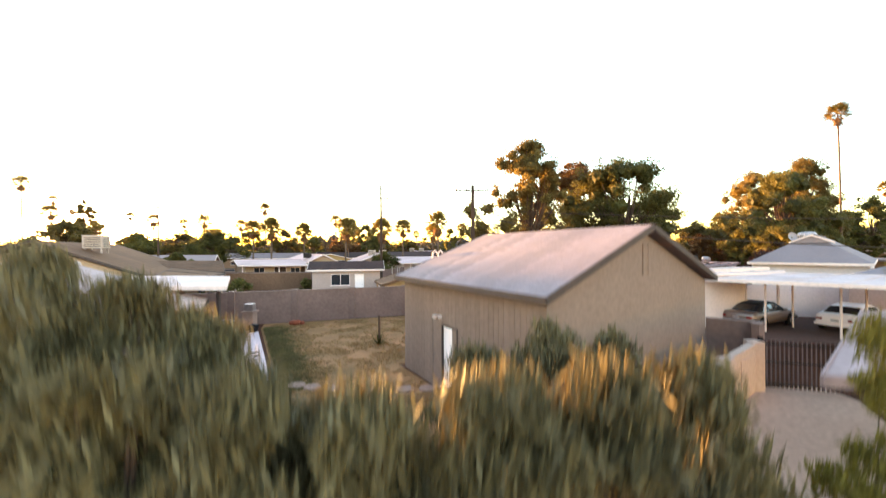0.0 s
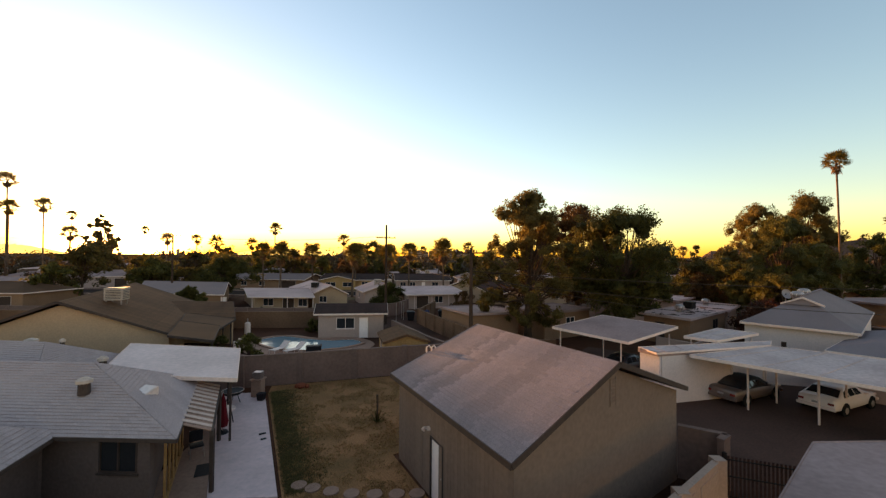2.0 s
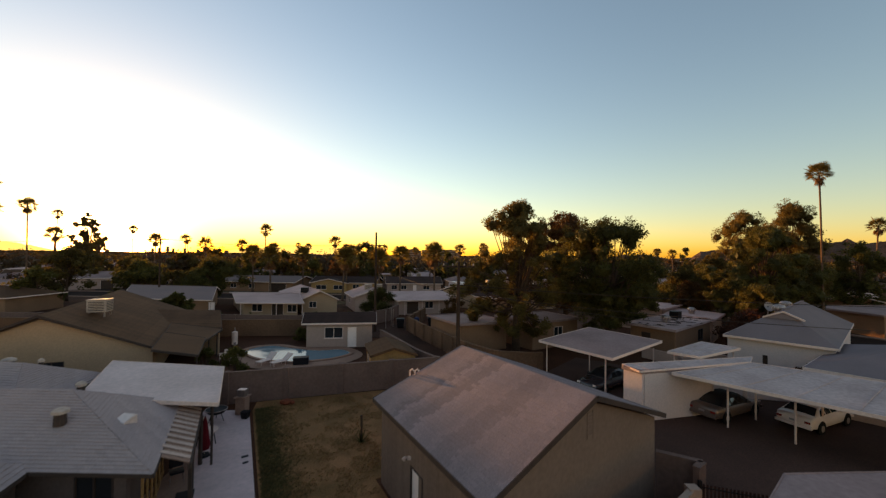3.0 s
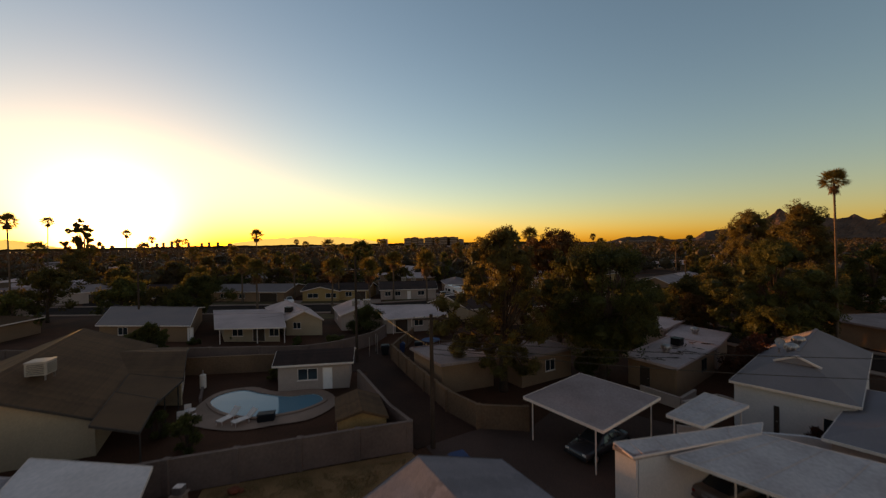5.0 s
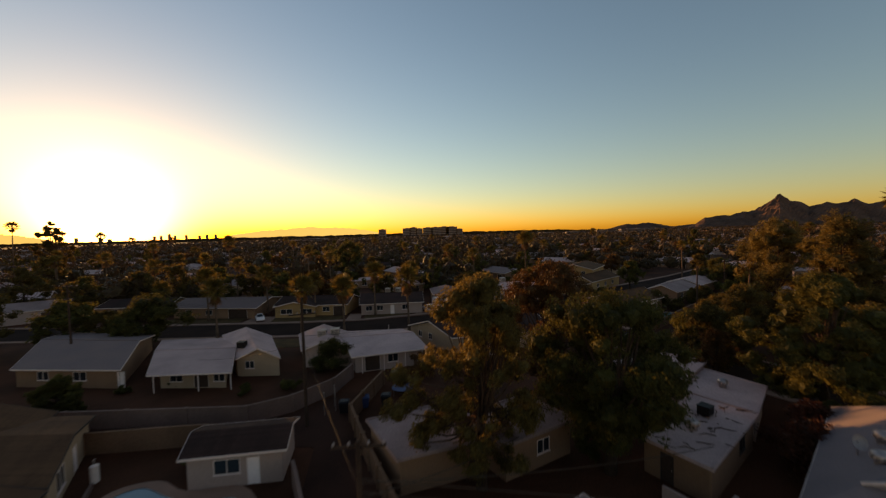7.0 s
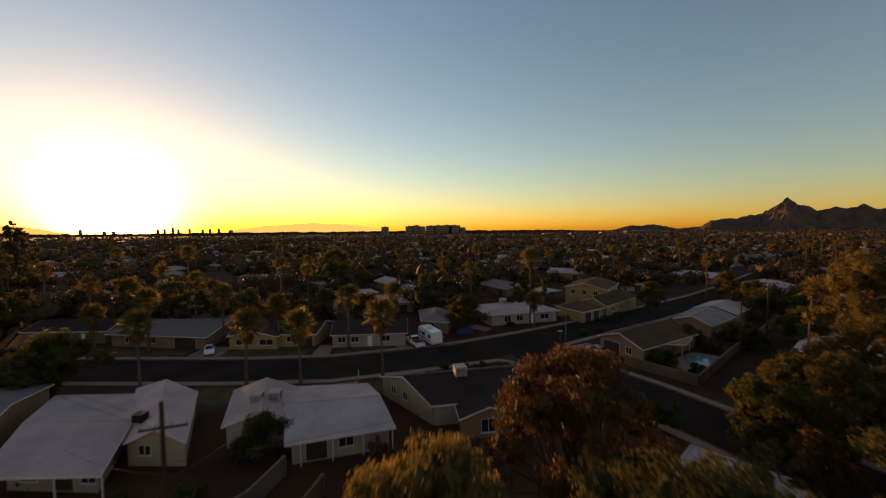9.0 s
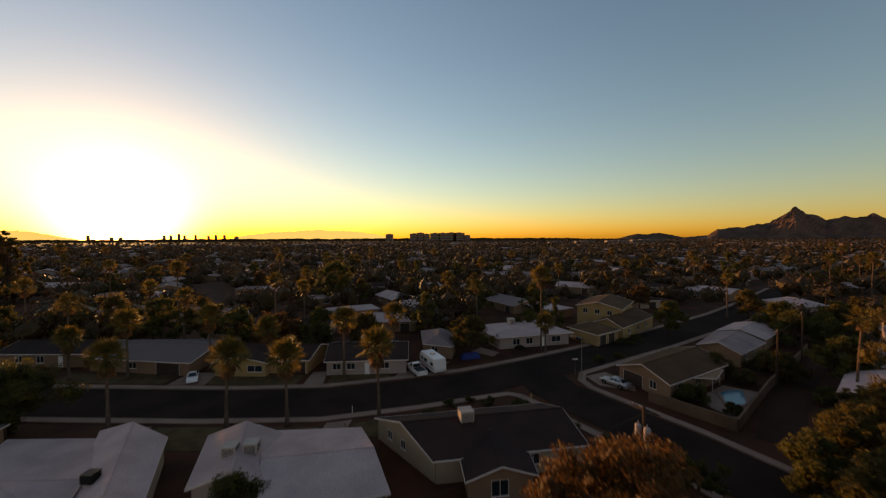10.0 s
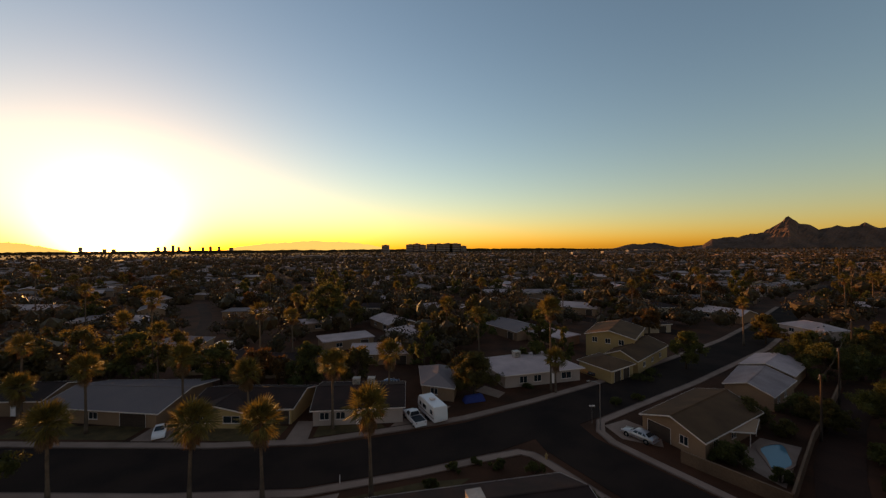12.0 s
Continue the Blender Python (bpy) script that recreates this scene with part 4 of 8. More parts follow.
roof_vent(-11.3, 12.2, 3.5, "round grey-capped turbine vent on the roof", 0.18)
roof_vent(-12.9, 14.6, 3.6, "small white-capped roof vent", 0.14)
roof_vent(-20.5, 18.6, 3.4, "white square roof vent", 0.22)
roof_vent(-18.4, 18.2, 3.5, "thin vent pipe with a cap", 0.1)
sk = thing("skylight", (-9.75, 12.95), "raised white-framed skylight on the hip roof", "skylight", z=3.18)
sk.scale = (0.75, 0.75, 0.75)
bm = bmesh.new()
hull(bm, [(-0.4, -0.3, 0.06), (0.3, -0.35, 0.02), (0.45, 0.3, 0.24), (-0.25, 0.35, 0.28)], [(-0.4, -0.3, -0.3), (0.3, -0.35, -0.3), (0.45, 0.3, -0.3), (-0.25, 0.35, -0.3)])
part("frame", bm, "trim_white", sk)
bm = bmesh.new()
hull(bm, [(-0.32, -0.22, 0.09), (0.24, -0.27, 0.06), (0.36, 0.22, 0.25), (-0.19, 0.27, 0.29)], [(-0.32, -0.22, 0.07), (0.24, -0.27, 0.04), (0.36, 0.22, 0.23), (-0.19, 0.27, 0.27)])
part("dome", bm, "lens_clear", sk)

slab_roof("patio_cover", "white flat metal patio cover on posts", [(-13.9, 15.5), (-7.7, 15.3), (-10.4, 20.3), (-17.2, 21.0)], (3.04, 3.0, 3.05, 3.08), "metal_white", posts=[(-8.3, 15.9), (-10.6, 19.6), (-14, 20.2)], post_mat="trim_dark", ribs=0, category="patio cover")
aw = thing("striped_awning", (-8, 13.9), "brown and white striped slatted patio awning", "awning")
ring = [v2(p) - v2((-8, 13.9)) for p in ((-7.5, 11.7), (-6.5, 11.75), (-8.9, 16.1), (-9.9, 16.1))]
for k in range(22):
    u0, u1 = k / 22 + 0.002, (k + 1) / 22 - 0.002
    bm = bmesh.new()
    r = [lerp(ring[0], ring[3], u0) + Vector((0, 0, 2.62)), lerp(ring[1], ring[2], u0) + Vector((0, 0, 2.42)), lerp(ring[1], ring[2], u1) + Vector((0, 0, 2.42)), lerp(ring[0], ring[3], u1) + Vector((0, 0, 2.62))]
    up = Vector((0, 0, 0.03 if k % 2 else 0.0))
    hull(bm, [p + up for p in r], [p + up - Vector((0, 0, 0.025)) for p in r])
    part("slat", bm, "awning_cream" if k % 2 else "deck", aw)
bm = bmesh.new()
bar(bm, ring[1] + Vector((0, 0, 2.3)), ring[2] + Vector((0, 0, 2.3)), 0.1, 0.18)
part("beam", bm, "trim_dark", aw)
for u in (0.12, 0.95):
    p = lerp(ring[1], ring[2], u)
    bm = bmesh.new()
    box(bm, p + Vector((-0.06, -0.06, 0.1)), p + Vector((0.06, 0.06, 2.22)))
    part("post", bm, "trim_dark", aw)
sheet("pavement_patio", [(-6.7, 11.9), (-4.4, 12.1), (-9.75, 21.9), (-12.4, 21.5)], 0.1, "slab", "pale painted concrete patio slab", "patio", 0.15)
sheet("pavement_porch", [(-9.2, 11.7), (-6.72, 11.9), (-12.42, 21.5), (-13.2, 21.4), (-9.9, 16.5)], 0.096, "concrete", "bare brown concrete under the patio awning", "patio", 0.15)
fr = thing("timber_frame", (-8.05, 12.7), "open raw timber stud wall of the unfinished room", "stud wall", z=0.1)
for k in range(6):
    p = Vector((0.25 - 0.416 * k, -1.25 + 0.736 * k, 0))
    bm = bmesh.new()
    box(bm, p + Vector((-0.03, -0.03, 0)), p + Vector((0.03, 0.03, 2.3)))
    part("stud", bm, "wood_new", fr)
for z in (0.04, 2.3):
    bm = bmesh.new()
    bar(bm, Vector((0.27, -1.3, z)), Vector((-1.85, 2.5, z)), 0.09, 0.07)
    part("plate", bm, "wood_new", fr)

umb = thing("patio_umbrella", (-9.05, 16.6), "folded dark red patio umbrella", "umbrella", z=0.1)
bm = bmesh.new()
tube(bm, [(0, 0, 0.32), (0, 0, 0.5), (0, 0, 0.9), (0, 0, 1.45), (0, 0, 1.8)], [0.2, 0.24, 0.18, 0.11, 0.02], 9)
part("canopy", bm, "red", umb)
bm = bmesh.new()
tube(bm, [(0, 0, 0), (0, 0, 1.86)], [0.02, 0.02], 8)
part("pole", bm, "metal", umb)
bm = bmesh.new()
tube(bm, [(0, 0, 0), (0, 0, 0.1)], [0.25, 0.2], 14)
part("base", bm, "plastic_black", umb)


def table(at, label, r=0.5, h=0.7, mat="metal", z=0.1):
    ob = thing("patio_table", at, label, "table", z=z)
    bm = bmesh.new()
    tube(bm, [(0, 0, h - 0.04), (0, 0, h)], [r, r], 20)
    part("tabletop", bm, mat, ob)
    for k in range(4):
        a = math.pi / 2 * k + 0.4
        bm = bmesh.new()
        tube(bm, [(r * 0.8 * math.cos(a), r * 0.8 * math.sin(a), 0), (r * 0.6 * math.cos(a), r * 0.6 * math.sin(a), h - 0.04)], [0.025, 0.02], 6)
        part("leg", bm, "black_metal", ob)


def chair(at, label, turn=0, mat="trim_white", z=0.1, group="patio chairs"):
    ob = thing("garden_chair", at, label, "chair", group, turn=turn, z=z)
    for nm, lo, hi in (("seat", (-0.24, -0.24, 0.4), (0.24, 0.24, 0.45)), ("backrest", (-0.24, 0.2, 0.5), (0.24, 0.25, 0.95))):
        bm = bmesh.new()
        box(bm, lo, hi)
        part(nm, bevelled(bm, 0.015), mat, ob)
    for x in (-0.22, 0.22):
        for y in (-0.22, 0.22):
            bm = bmesh.new()
            tube(bm, [(x * 1.1, y * 1.1, 0), (x, y, 0.95 if y > 0 else 0.42)], [0.02, 0.018], 6)
            part("leg", bm, "metal", ob)


table((-9.6, 17.6), "round white patio table", mat="trim_white")
chair((-8.9, 14.6), "dark patio chair beside the stud wall", 40, "plastic_black")
chair((-10.4, 18.6), "white patio chair by the table", 200)
bowl = thing("fire_bowl", (-10.75, 20.3), "dark metal fire bowl on a stand", "fire pit", z=0.1)
bm = bmesh.new()
tube(bm, [(0, 0, 0.38), (0, 0, 0.45), (0, 0, 0.62)], [0.15, 0.42, 0.55], 18)
part("bowl", bm, "black_metal", bowl)
bm = bmesh.new()
bmesh.ops.create_circle(bm, segments=18, radius=0.55)
tube(bm, [(0.55 * math.cos(a), 0.55 * math.sin(a), 0.64) for a in (2 * math.pi * k / 18 for k in range(19))], [0.025] * 19, 6)
part("rim", bm, "metal", bowl)
for k in range(3):
    a = 2.1 * k
    bm = bmesh.new()
    tube(bm, [(0.42 * math.cos(a), 0.42 * math.sin(a), 0), (0.25 * math.cos(a), 0.25 * math.sin(a), 0.45)], [0.02, 0.02], 6)
    part("leg", bm, "black_metal", bowl)
gr = thing("barbecue", (-9.85, 21.3), "pale stone barbecue pillar with a metal lid", "barbecue", z=0.1)
for nm, lo, hi, m in (("pedestal", (-0.28, -0.28, 0), (0.28, 0.28, 0.95), "concrete"), ("shelf", (-0.36, -0.36, 0.952), (0.36, 0.36, 1.02), "concrete"), ("lid", (-0.25, -0.22, 1.022), (0.25, 0.22, 1.4), "metal")):
    bm = bmesh.new()
    box(bm, lo, hi)
    part(nm, bevelled(bm, 0.03, 2), m, gr)
pot = thing("flower_pot", (-9.35, 20.7), "dark square planter on the slab", "planter", z=0.1)
bm = bmesh.new()
hull(bm, [(-0.2, -0.2, 0.38), (0.2, -0.2, 0.38), (0.2, 0.2, 0.38), (-0.2, 0.2, 0.38)], [(-0.15, -0.15, 0), (0.15, -0.15, 0), (0.15, 0.15, 0), (-0.15, 0.15, 0)])
part("pot", bm, "plastic_black", pot)
for x, y, r in ((-7.2, 16.6, 0.14), (-6.9, 16.1, 0.11)):
    sh = thing("garden_shoe", (x, y), "dark sandal dropped on the slab", "shoe", z=0.1, turn=40)
    bm = bmesh.new()
    hull(bm, [(-r, -0.04, 0.05), (r, -0.05, 0.03), (r, 0.05, 0.03), (-r, 0.04, 0.05)], [(-r, -0.05, 0), (r, -0.06, 0), (r, 0.06, 0), (-r, 0.05, 0)])
    part("sole", bm, "plastic_black", sh)
mat_ = thing("door_mat", (-7.9, 13.6), "dark door mat on the patio", "mat", z=0.1, turn=28)
bm = bmesh.new()
box(bm, (-0.3, -0.45, 0.002), (0.3, 0.45, 0.02))
part("mat", bm, "vinyl", mat_)
for k, (x, y) in enumerate([(-4.0, 12.9), (-3.45, 12.75), (-2.75, 12.6), (-2.0, 12.5), (-1.2, 12.5), (-0.45, 12.55), (0.25, 12.6)]):
    st = thing("stepping_stone", (x, y), "round concrete stepping stone set in dirt", "stepping stone", "path of stepping stones")
    bm = bmesh.new()
    g = random.Random(k)
    ring = [((0.29 + g.uniform(-0.015, 0.015)) * math.cos(a), (0.29 + g.uniform(-0.015, 0.015)) * math.sin(a)) for a in (2 * math.pi * i / 18 for i in range(18))]
    hull(bm, [(p[0] * 0.93, p[1] * 0.93, 0.055) for p in ring], [(p[0], p[1], -0.02) for p in ring])
    part("stone", bm, "concrete", st)
red = thing("ball_pot", (-8.0, 23.0), "low red clay pot by the block wall", "pot")
bm = bmesh.new()
tube(bm, [(0, 0, 0), (0, 0, 0.15), (0, 0, 0.28)], [0.15, 0.28, 0.24], 12)
part("pot", bm, "terracotta", red)
for x in (0.35, -0.3):
    bm = bmesh.new()
    bmesh.ops.create_icosphere(bm, subdivisions=2, radius=0.14, matrix=Matrix.Translation((x, 0.05, 0.12)))
    part("clay_ball", bm, "terracotta", red)
ag = thing("agave", (-2.3, 18.3), "dark spiky agave with a dry stalk", "plant")
for k in range(22):
    a, e = k * 2.4, radians(20 + 3 * k)
    d = Vector((math.cos(a) * math.cos(e), math.sin(a) * math.cos(e), math.sin(e)))
    s = Vector((-math.sin(a), math.cos(a), 0)) * 0.045
    bm = bmesh.new()
    hull(bm, [d * 0.05 + s, d * 0.05 - s, d * 0.05 + Vector((0, 0, 0.03))], [d * 0.62 + s * 0.1, d * 0.62 - s * 0.1, d * 0.62 + Vector((0, 0, 0.005))])
    part("leaf", bm, "leaf_green", ag)
bm = bmesh.new()
tube(bm, [(0, 0, 0), (0.02, 0.0, 0.8), (0.0, 0.03, 1.35)], [0.05, 0.05, 0.06], 7)
part("stalk", bm, "bark", ag)
fau = thing("hose_reel", (-6.3, 10.0), "dark metal hose reel stand in the side yard", "hose reel")
bm = bmesh.new()
tube(bm, [(0, 0, 0), (0, 0, 0.9)], [0.03, 0.03], 8)
part("stand", bm, "black_metal", fau)
bm = bmesh.new()
tube(bm, [(0.28 * math.cos(a), 0.05, 0.5 + 0.28 * math.sin(a)) for a in (2 * math.pi * k / 16 for k in range(17))], [0.05] * 17, 6, cap=False)
part("hose", bm, "plastic_black", fau)

slab_roof("drive_roof", "pale flat roof of the carport beside the drive", [(6.1, 5.9), (12.5, 11.4), (21, 11.8), (19, 2.5)], (2.6, 2.6, 2.7, 2.7), "roof_white", posts=[(7.2, 6.0), (12.4, 10.8), (18.5, 10.8), (17.5, 4)], category="carport roof", edge="roof_white")

# ---- parking court ----
slab_roof("carport", "long white metal carport over parked cars", [(14.9, 21.6), (24.9, 10.9), (29.2, 16.1), (20.9, 23.4)], (2.75, 2.75, 2.92, 2.92), "roof_metal",
          posts=[(17.5, 20.8), (19.6, 19.0), (22.2, 16.4), (19.9, 21.9), (22.2, 20.3), (25.2, 17.4)], ribs=7)
house("storage_room", "white stucco storage room at the carport's end", [(12.35, 22.4), (12.95, 21.3), (18.2, 22.75), (17.6, 23.7)], 2.84, 2.84, "flat", "stucco_bright", "roof_white", over=0.1, category="storage room")
slab_roof("storage_roof", "long white sheet roof strip over the storage room", [(12.85, 21.2), (20.8, 23.45), (21.8, 24.6), (12.5, 22.6)], (2.91, 2.96, 2.98, 2.93), "roof_metal", posts=[(20.6, 23.7), (21.2, 24.3)], ribs=6, category="roof", cover=0.05)
slab_roof("porch_roof", "weathered white porch roof", [(16.9, 25.6), (18.0, 23.95), (22.6, 26.7), (21.4, 29.0)], (3.02, 3.1, 3.08, 3.0), "roof_metal", posts=[(17.3, 25.5), (21.2, 28.5), (22.2, 26.8)], ribs=3, category="porch roof")
wall_run("wall_court", [(18.0, 26.4), (24.6, 25.0), (29.2, 22.2)], 2.0, "stucco_bright", "white stucco wall behind the parked cars", cap=False)
eh = house("court_house", "white house with a grey shingle hip roof", [(24.1, 30.5), (28.6, 25.8), (41.2, 37.0), (36.7, 41.7)], 3.3, 5.4, "hip", "stucco_bright", "shingle_grey", axis=1,
           openings={0: [(2.2, 0.3, 0.0, 2.05, "door", "dark brown door"), (4.6, 1.4, 0.9, 1.1)]}, category="house")
house("court_house", "white house wing with grey hip roof", [(24.0, 23.4), (30.4, 16.4), (39.3, 23.6), (33.3, 30.4)], 2.7, 4.1, "hip", "stucco_white", "shingle_grey", openings={0: [(2.5, 1.4, 0.9, 1.1), (5.5, 0.9, 0, 2.05, "door")]})
gv = thing("dormer_vent", (28.0, 29.45), "small white-edged gable at the roof's ridge", "vent", z=4.85, turn=41)
for k in (-1, 1):
    bm = bmesh.new()
    bar(bm, Vector((-0.05, k * 1.25, -0.08)), Vector((-0.05, 0, 0.47)), 0.14, 0.12)
    part("rake_board", bm, "trim_white", gv)
bm = bmesh.new()
hull(bm, [(0.02, -1.1, -0.1), (0.02, 1.1, -0.1), (0.02, 0, 0.4)], [(0.9, -0.5, 0.1), (0.9, 0.5, 0.1), (0.9, 0, 0.4)])
part("roof", bm, "shingle_grey", gv)


def turbine(at, z, label, size=0.72):
    ob = thing("roof_ventilator", at, label, "ventilator", "big roof ventilators", z=z)
    bm = bmesh.new()
    tube(bm, [(0, 0, -0.3), (0, 0, 0.35)], [0.42, 0.42], 16)
    part("base", bm, "metal", ob)
    bm = bmesh.new()
    tube(bm, [(0, 0, 0.35), (0, 0, 0.5), (0, 0, 0.85), (0, 0, 1.05), (0, 0, 1.12)], [0.42, 0.58, 0.62, 0.44, 0.1], 18)
    part("dome", bm, "metal", ob, smooth=True)
    for k in range(10):
        a = 2 * math.pi * k / 10
        bm = bmesh.new()
        tube(bm, [(0.56 * math.cos(a), 0.56 * math.sin(a), 0.45), (0.65 * math.cos(a + 0.1), 0.65 * math.sin(a + 0.1), 0.65), (0.56 * math.cos(a + 0.2), 0.56 * math.sin(a + 0.2), 0.92)], [0.03] * 3, 5)
        part("vane", bm, "trim_white", ob)
    ob.scale = (size, size, size)


turbine((29.5, 31.6), 4.85, "large silver dome ventilator on the roof")
turbine((31.6, 33.4), 4.95, "large white dome ventilator on the roof")
dish = thing("satellite_dish", (29.9, 33.2), "grey satellite dish on a pole", "satellite dish", z=4.5)
bm = bmesh.new()
tube(bm, [(0, 0, -0.3), (0, 0, 0.7)], [0.04, 0.04], 8)
part("mast", bm, "metal", dish)
bm = bmesh.new()
tube(bm, [(0, 0, 0.75), (0, -0.06, 0.77), (0, -0.14, 0.8)], [0.06, 0.32, 0.42], 16, cap=False)
part("reflector", bm, "ceramic", dish)

flat = house("flat_roof_house", "white house with a leaf-littered flat roof", [(22.8, 34.7), (31.1, 41.7), (28.4, 45.9), (20.1, 38.9)], 2.75, 2.75, "flat", "stucco_tan", "roof_bright", over=0.5,
             openings={0: [(6.0, 1.4, 1.0, 1.1, "window", "dark framed window")], 3: [(1.2, 0.9, 0, 2.05, "door", "dark brown door")]}, category="house")
house("flat_roof_house", "rear part of the white flat-roofed house", [(28.3, 46.6), (31.4, 42.1), (36.3, 47.3), (33.4, 52.8)], 2.6, 2.6, "flat", "stucco_white", "roof_bright", category="house")


def cooler(at, z, label, s=0.5, turn=30, mat="unit"):
    """A box-shaped rooftop cooler with louvred sides and feet."""
    ob = thing("roof_cooler", at, label, "cooler", "rooftop coolers", z=z, turn=turn)
    bm = bmesh.new()
    box(bm, (-s, -s, 0.12), (s, s, 0.12 + 1.5 * s))
    part("cabinet", bevelled(bm, 0.03), mat, ob)
    bm = bmesh.new()
    box(bm, (-s * 1.04, -s * 1.04, 0.125 + 1.5 * s), (s * 1.04, s * 1.04, 0.17 + 1.5 * s))
    part("lid", bm, mat, ob)
    for k in range(6):
        z1 = 0.25 + k * 0.2 * s
        for nm, lo, hi in (("louvre", (-s * 0.8, -s - 0.02, z1), (s * 0.8, -s - 0.002, z1 + 0.07 * s)), ("louvre", (s + 0.002, -s * 0.8, z1), (s + 0.02, s * 0.8, z1 + 0.07 * s))):
            bm = bmesh.new()
            box(bm, lo, hi)
            part(nm, bm, "black_metal", ob)
    for x in (-s * 0.8, s * 0.8):
        for y in (-s * 0.8, s * 0.8):
            bm = bmesh.new()
            box(bm, (x - 0.04, y - 0.04, -0.25), (x + 0.04, y + 0.04, 0.12))
            part("foot", bm, "metal", ob)
    return ob


cooler((26.8, 41.6), 2.8, "dark square roof cooler on the flat roof", 0.45, 35, "black_metal")
turbine((24.6, 39.6), 2.75, "low white dome ventilator on the flat roof")
turbine((32.2, 47.4), 2.6, "low white dome ventilator on the rear roof")
lit = []
g = random.Random(4)
for k in range(60):
    c = lerp((22, 37.5, 3.29), (29, 42, 3.29), g.random()) + Vector((g.uniform(-2.2, 2.2), g.uniform(-1.5, 1.5), 0))
    lit.append((c.x, c.y, 2.8))
ob = thing("leaf_litter", (25, 40), "dark twigs and fallen leaves on the flat roof", "leaf litter", kind="stuff")
bm = bmesh.new()
for c in lit[:30]:
    a = g.uniform(0, 6.28)
    L = g.uniform(0.1, 0.75)
    p = Vector(c) - Vector((25, 40, 0))
    tube(bm, [p, p + Vector((L * math.cos(a), L * math.sin(a), 0.05)), p + Vector((1.8 * L * math.cos(a + 0.3), 1.8 * L * math.sin(a + 0.3), 0.03))], [0.03, 0.04, 0.012], 5)
part("twigs", bm, "bark", ob, kind="stuff")

slab_roof("carport", "grey-roofed open carport on thin posts", [(12.4, 23.8), (17.5, 27.4), (13.8, 31.7), (8.85, 28.4)], (2.95, 3.35, 3.5, 3.05), "roof_white", posts=[(12.3, 24.6), (16.9, 27.4), (13.6, 31.0), (9.5, 28.6)])
house("alley_garage", "low garage with a pale flat roof by the alley", [(-0.4, 42.0), (3.0, 36.2), (8.4, 38.4), (4.9, 44.4)], 2.75, 2.75, "flat", "stucco_tan", "roof_white", category="garage")
house("back_house", "low tan house with a pale flat roof under trees", [(10.3, 37.5), (16.6, 41.4), (13.4, 46.2), (7.1, 42.4)], 2.8, 2.8, "flat", "stucco_tan", "roof_white", openings={0: [(3, 1.3, 1, 1.1)]})
house("white_house", "house with a white flat roof among trees", [(24.2, 53.4), (29.2, 48.0), (34.8, 53.4), (29.5, 58.6)], 3.0, 3.0, "flat", "stucco_white", "roof_bright")

# ---- brown house, pool yard ----
house("brown_house", "pale yellow house with a broad brown gable roof", [(-30.8, 21.4), (-19.0, 26.6), (-29.4, 45.2), (-41.0, 39.6)], 2.5, 5.1, "gable", "stucco_pale", "shingle_brown", axis=1, over=0.35,
      openings={0: [(6.2, 1.3, 0.9, 1.0, "window", "dark framed gable window")]}, fascia="trim_dark", shingled=True, seed=9)
house("brown_house_wing", "east wing of the pale yellow house with brown roof", [(-29.5, 34.35), (-18.8, 34.35), (-25.0, 44.2), (-34.5, 44.0)], 2.5, 3.4, "gable", "stucco_pale", "shingle_brown", openings={1: [(2, 1.8, 0.6, 1.5), (6, 0.9, 0, 2.05, "door")]}, fascia="trim_dark", shingled=True, seed=10)
slab_roof("brown_patio_roof", "brown flat patio roof beside the pool", [(-18.4, 25.4), (-14.9, 25.0), (-17.3, 29.6), (-21.2, 30.4)], (2.66, 2.44, 2.6, 2.84), "shingle_brown", posts=[(-15.3, 25.5), (-17.5, 29.2)], post_mat="trim_dark", category="patio roof", edge="trim_dark")
slab_roof("brown_lean_to_roof", "brown lean-to roof with a pale tan patch", [(-21.3, 30.5), (-17.4, 29.7), (-18.7, 34.25), (-23.4, 34.25)], (2.62, 2.36, 2.42, 2.9), "shingle_brown", posts=[(-17.9, 31.0), (-18.9, 33.8)], post_mat="trim_dark", category="patio roof", edge="trim_dark")
cooler((-25.6, 29.3), 4.5, "boxy white evaporative cooler on the brown roof", 0.62, 20)
house("guest_house", "grey-white guest house with dark roof by the pool", [(-12.5, 37.1), (-5.3, 38.3), (-6.3, 43.2), (-13.8, 42.0)], 2.5, 3.25, "gable", "stucco_white", "shingle_dark",
      openings={0: [(1.75, 1.8, 0.95, 1.1), (4.0, 0.9, 0.0, 2.05, "door", "white door")]}, category="guest house", shingled=True, seed=12)
house("garden_shed", "small tan garden shed with brown roof", [(-3.7, 27.4), (-0.3, 28.0), (-1.7, 31.8), (-4.9, 31.2)], 1.95, 2.5, "gable", "wood_new", "shingle_brown", axis=1, over=0.15, openings={3: [(1.0, 0.9, 0, 1.7, "door", "brown plank door")]}, fascia="wood", category="shed", shingled=True, seed=14)


def smooth_ring(pts, n=6):
    """A rounded ring through points (Catmull-Rom)."""
    out, m = [], len(pts)
    for i in range(m):
        a, b, c, d = (Vector(pts[(i + k) % m]) for k in (-1, 0, 1, 2))
        for j in range(n):
            t = j / n
            out.append(0.5 * (2 * b + (c - a) * t + (2 * a - 5 * b + 4 * c - d) * t * t + (3 * b - a - 3 * c + d) * t ** 3))
    return out


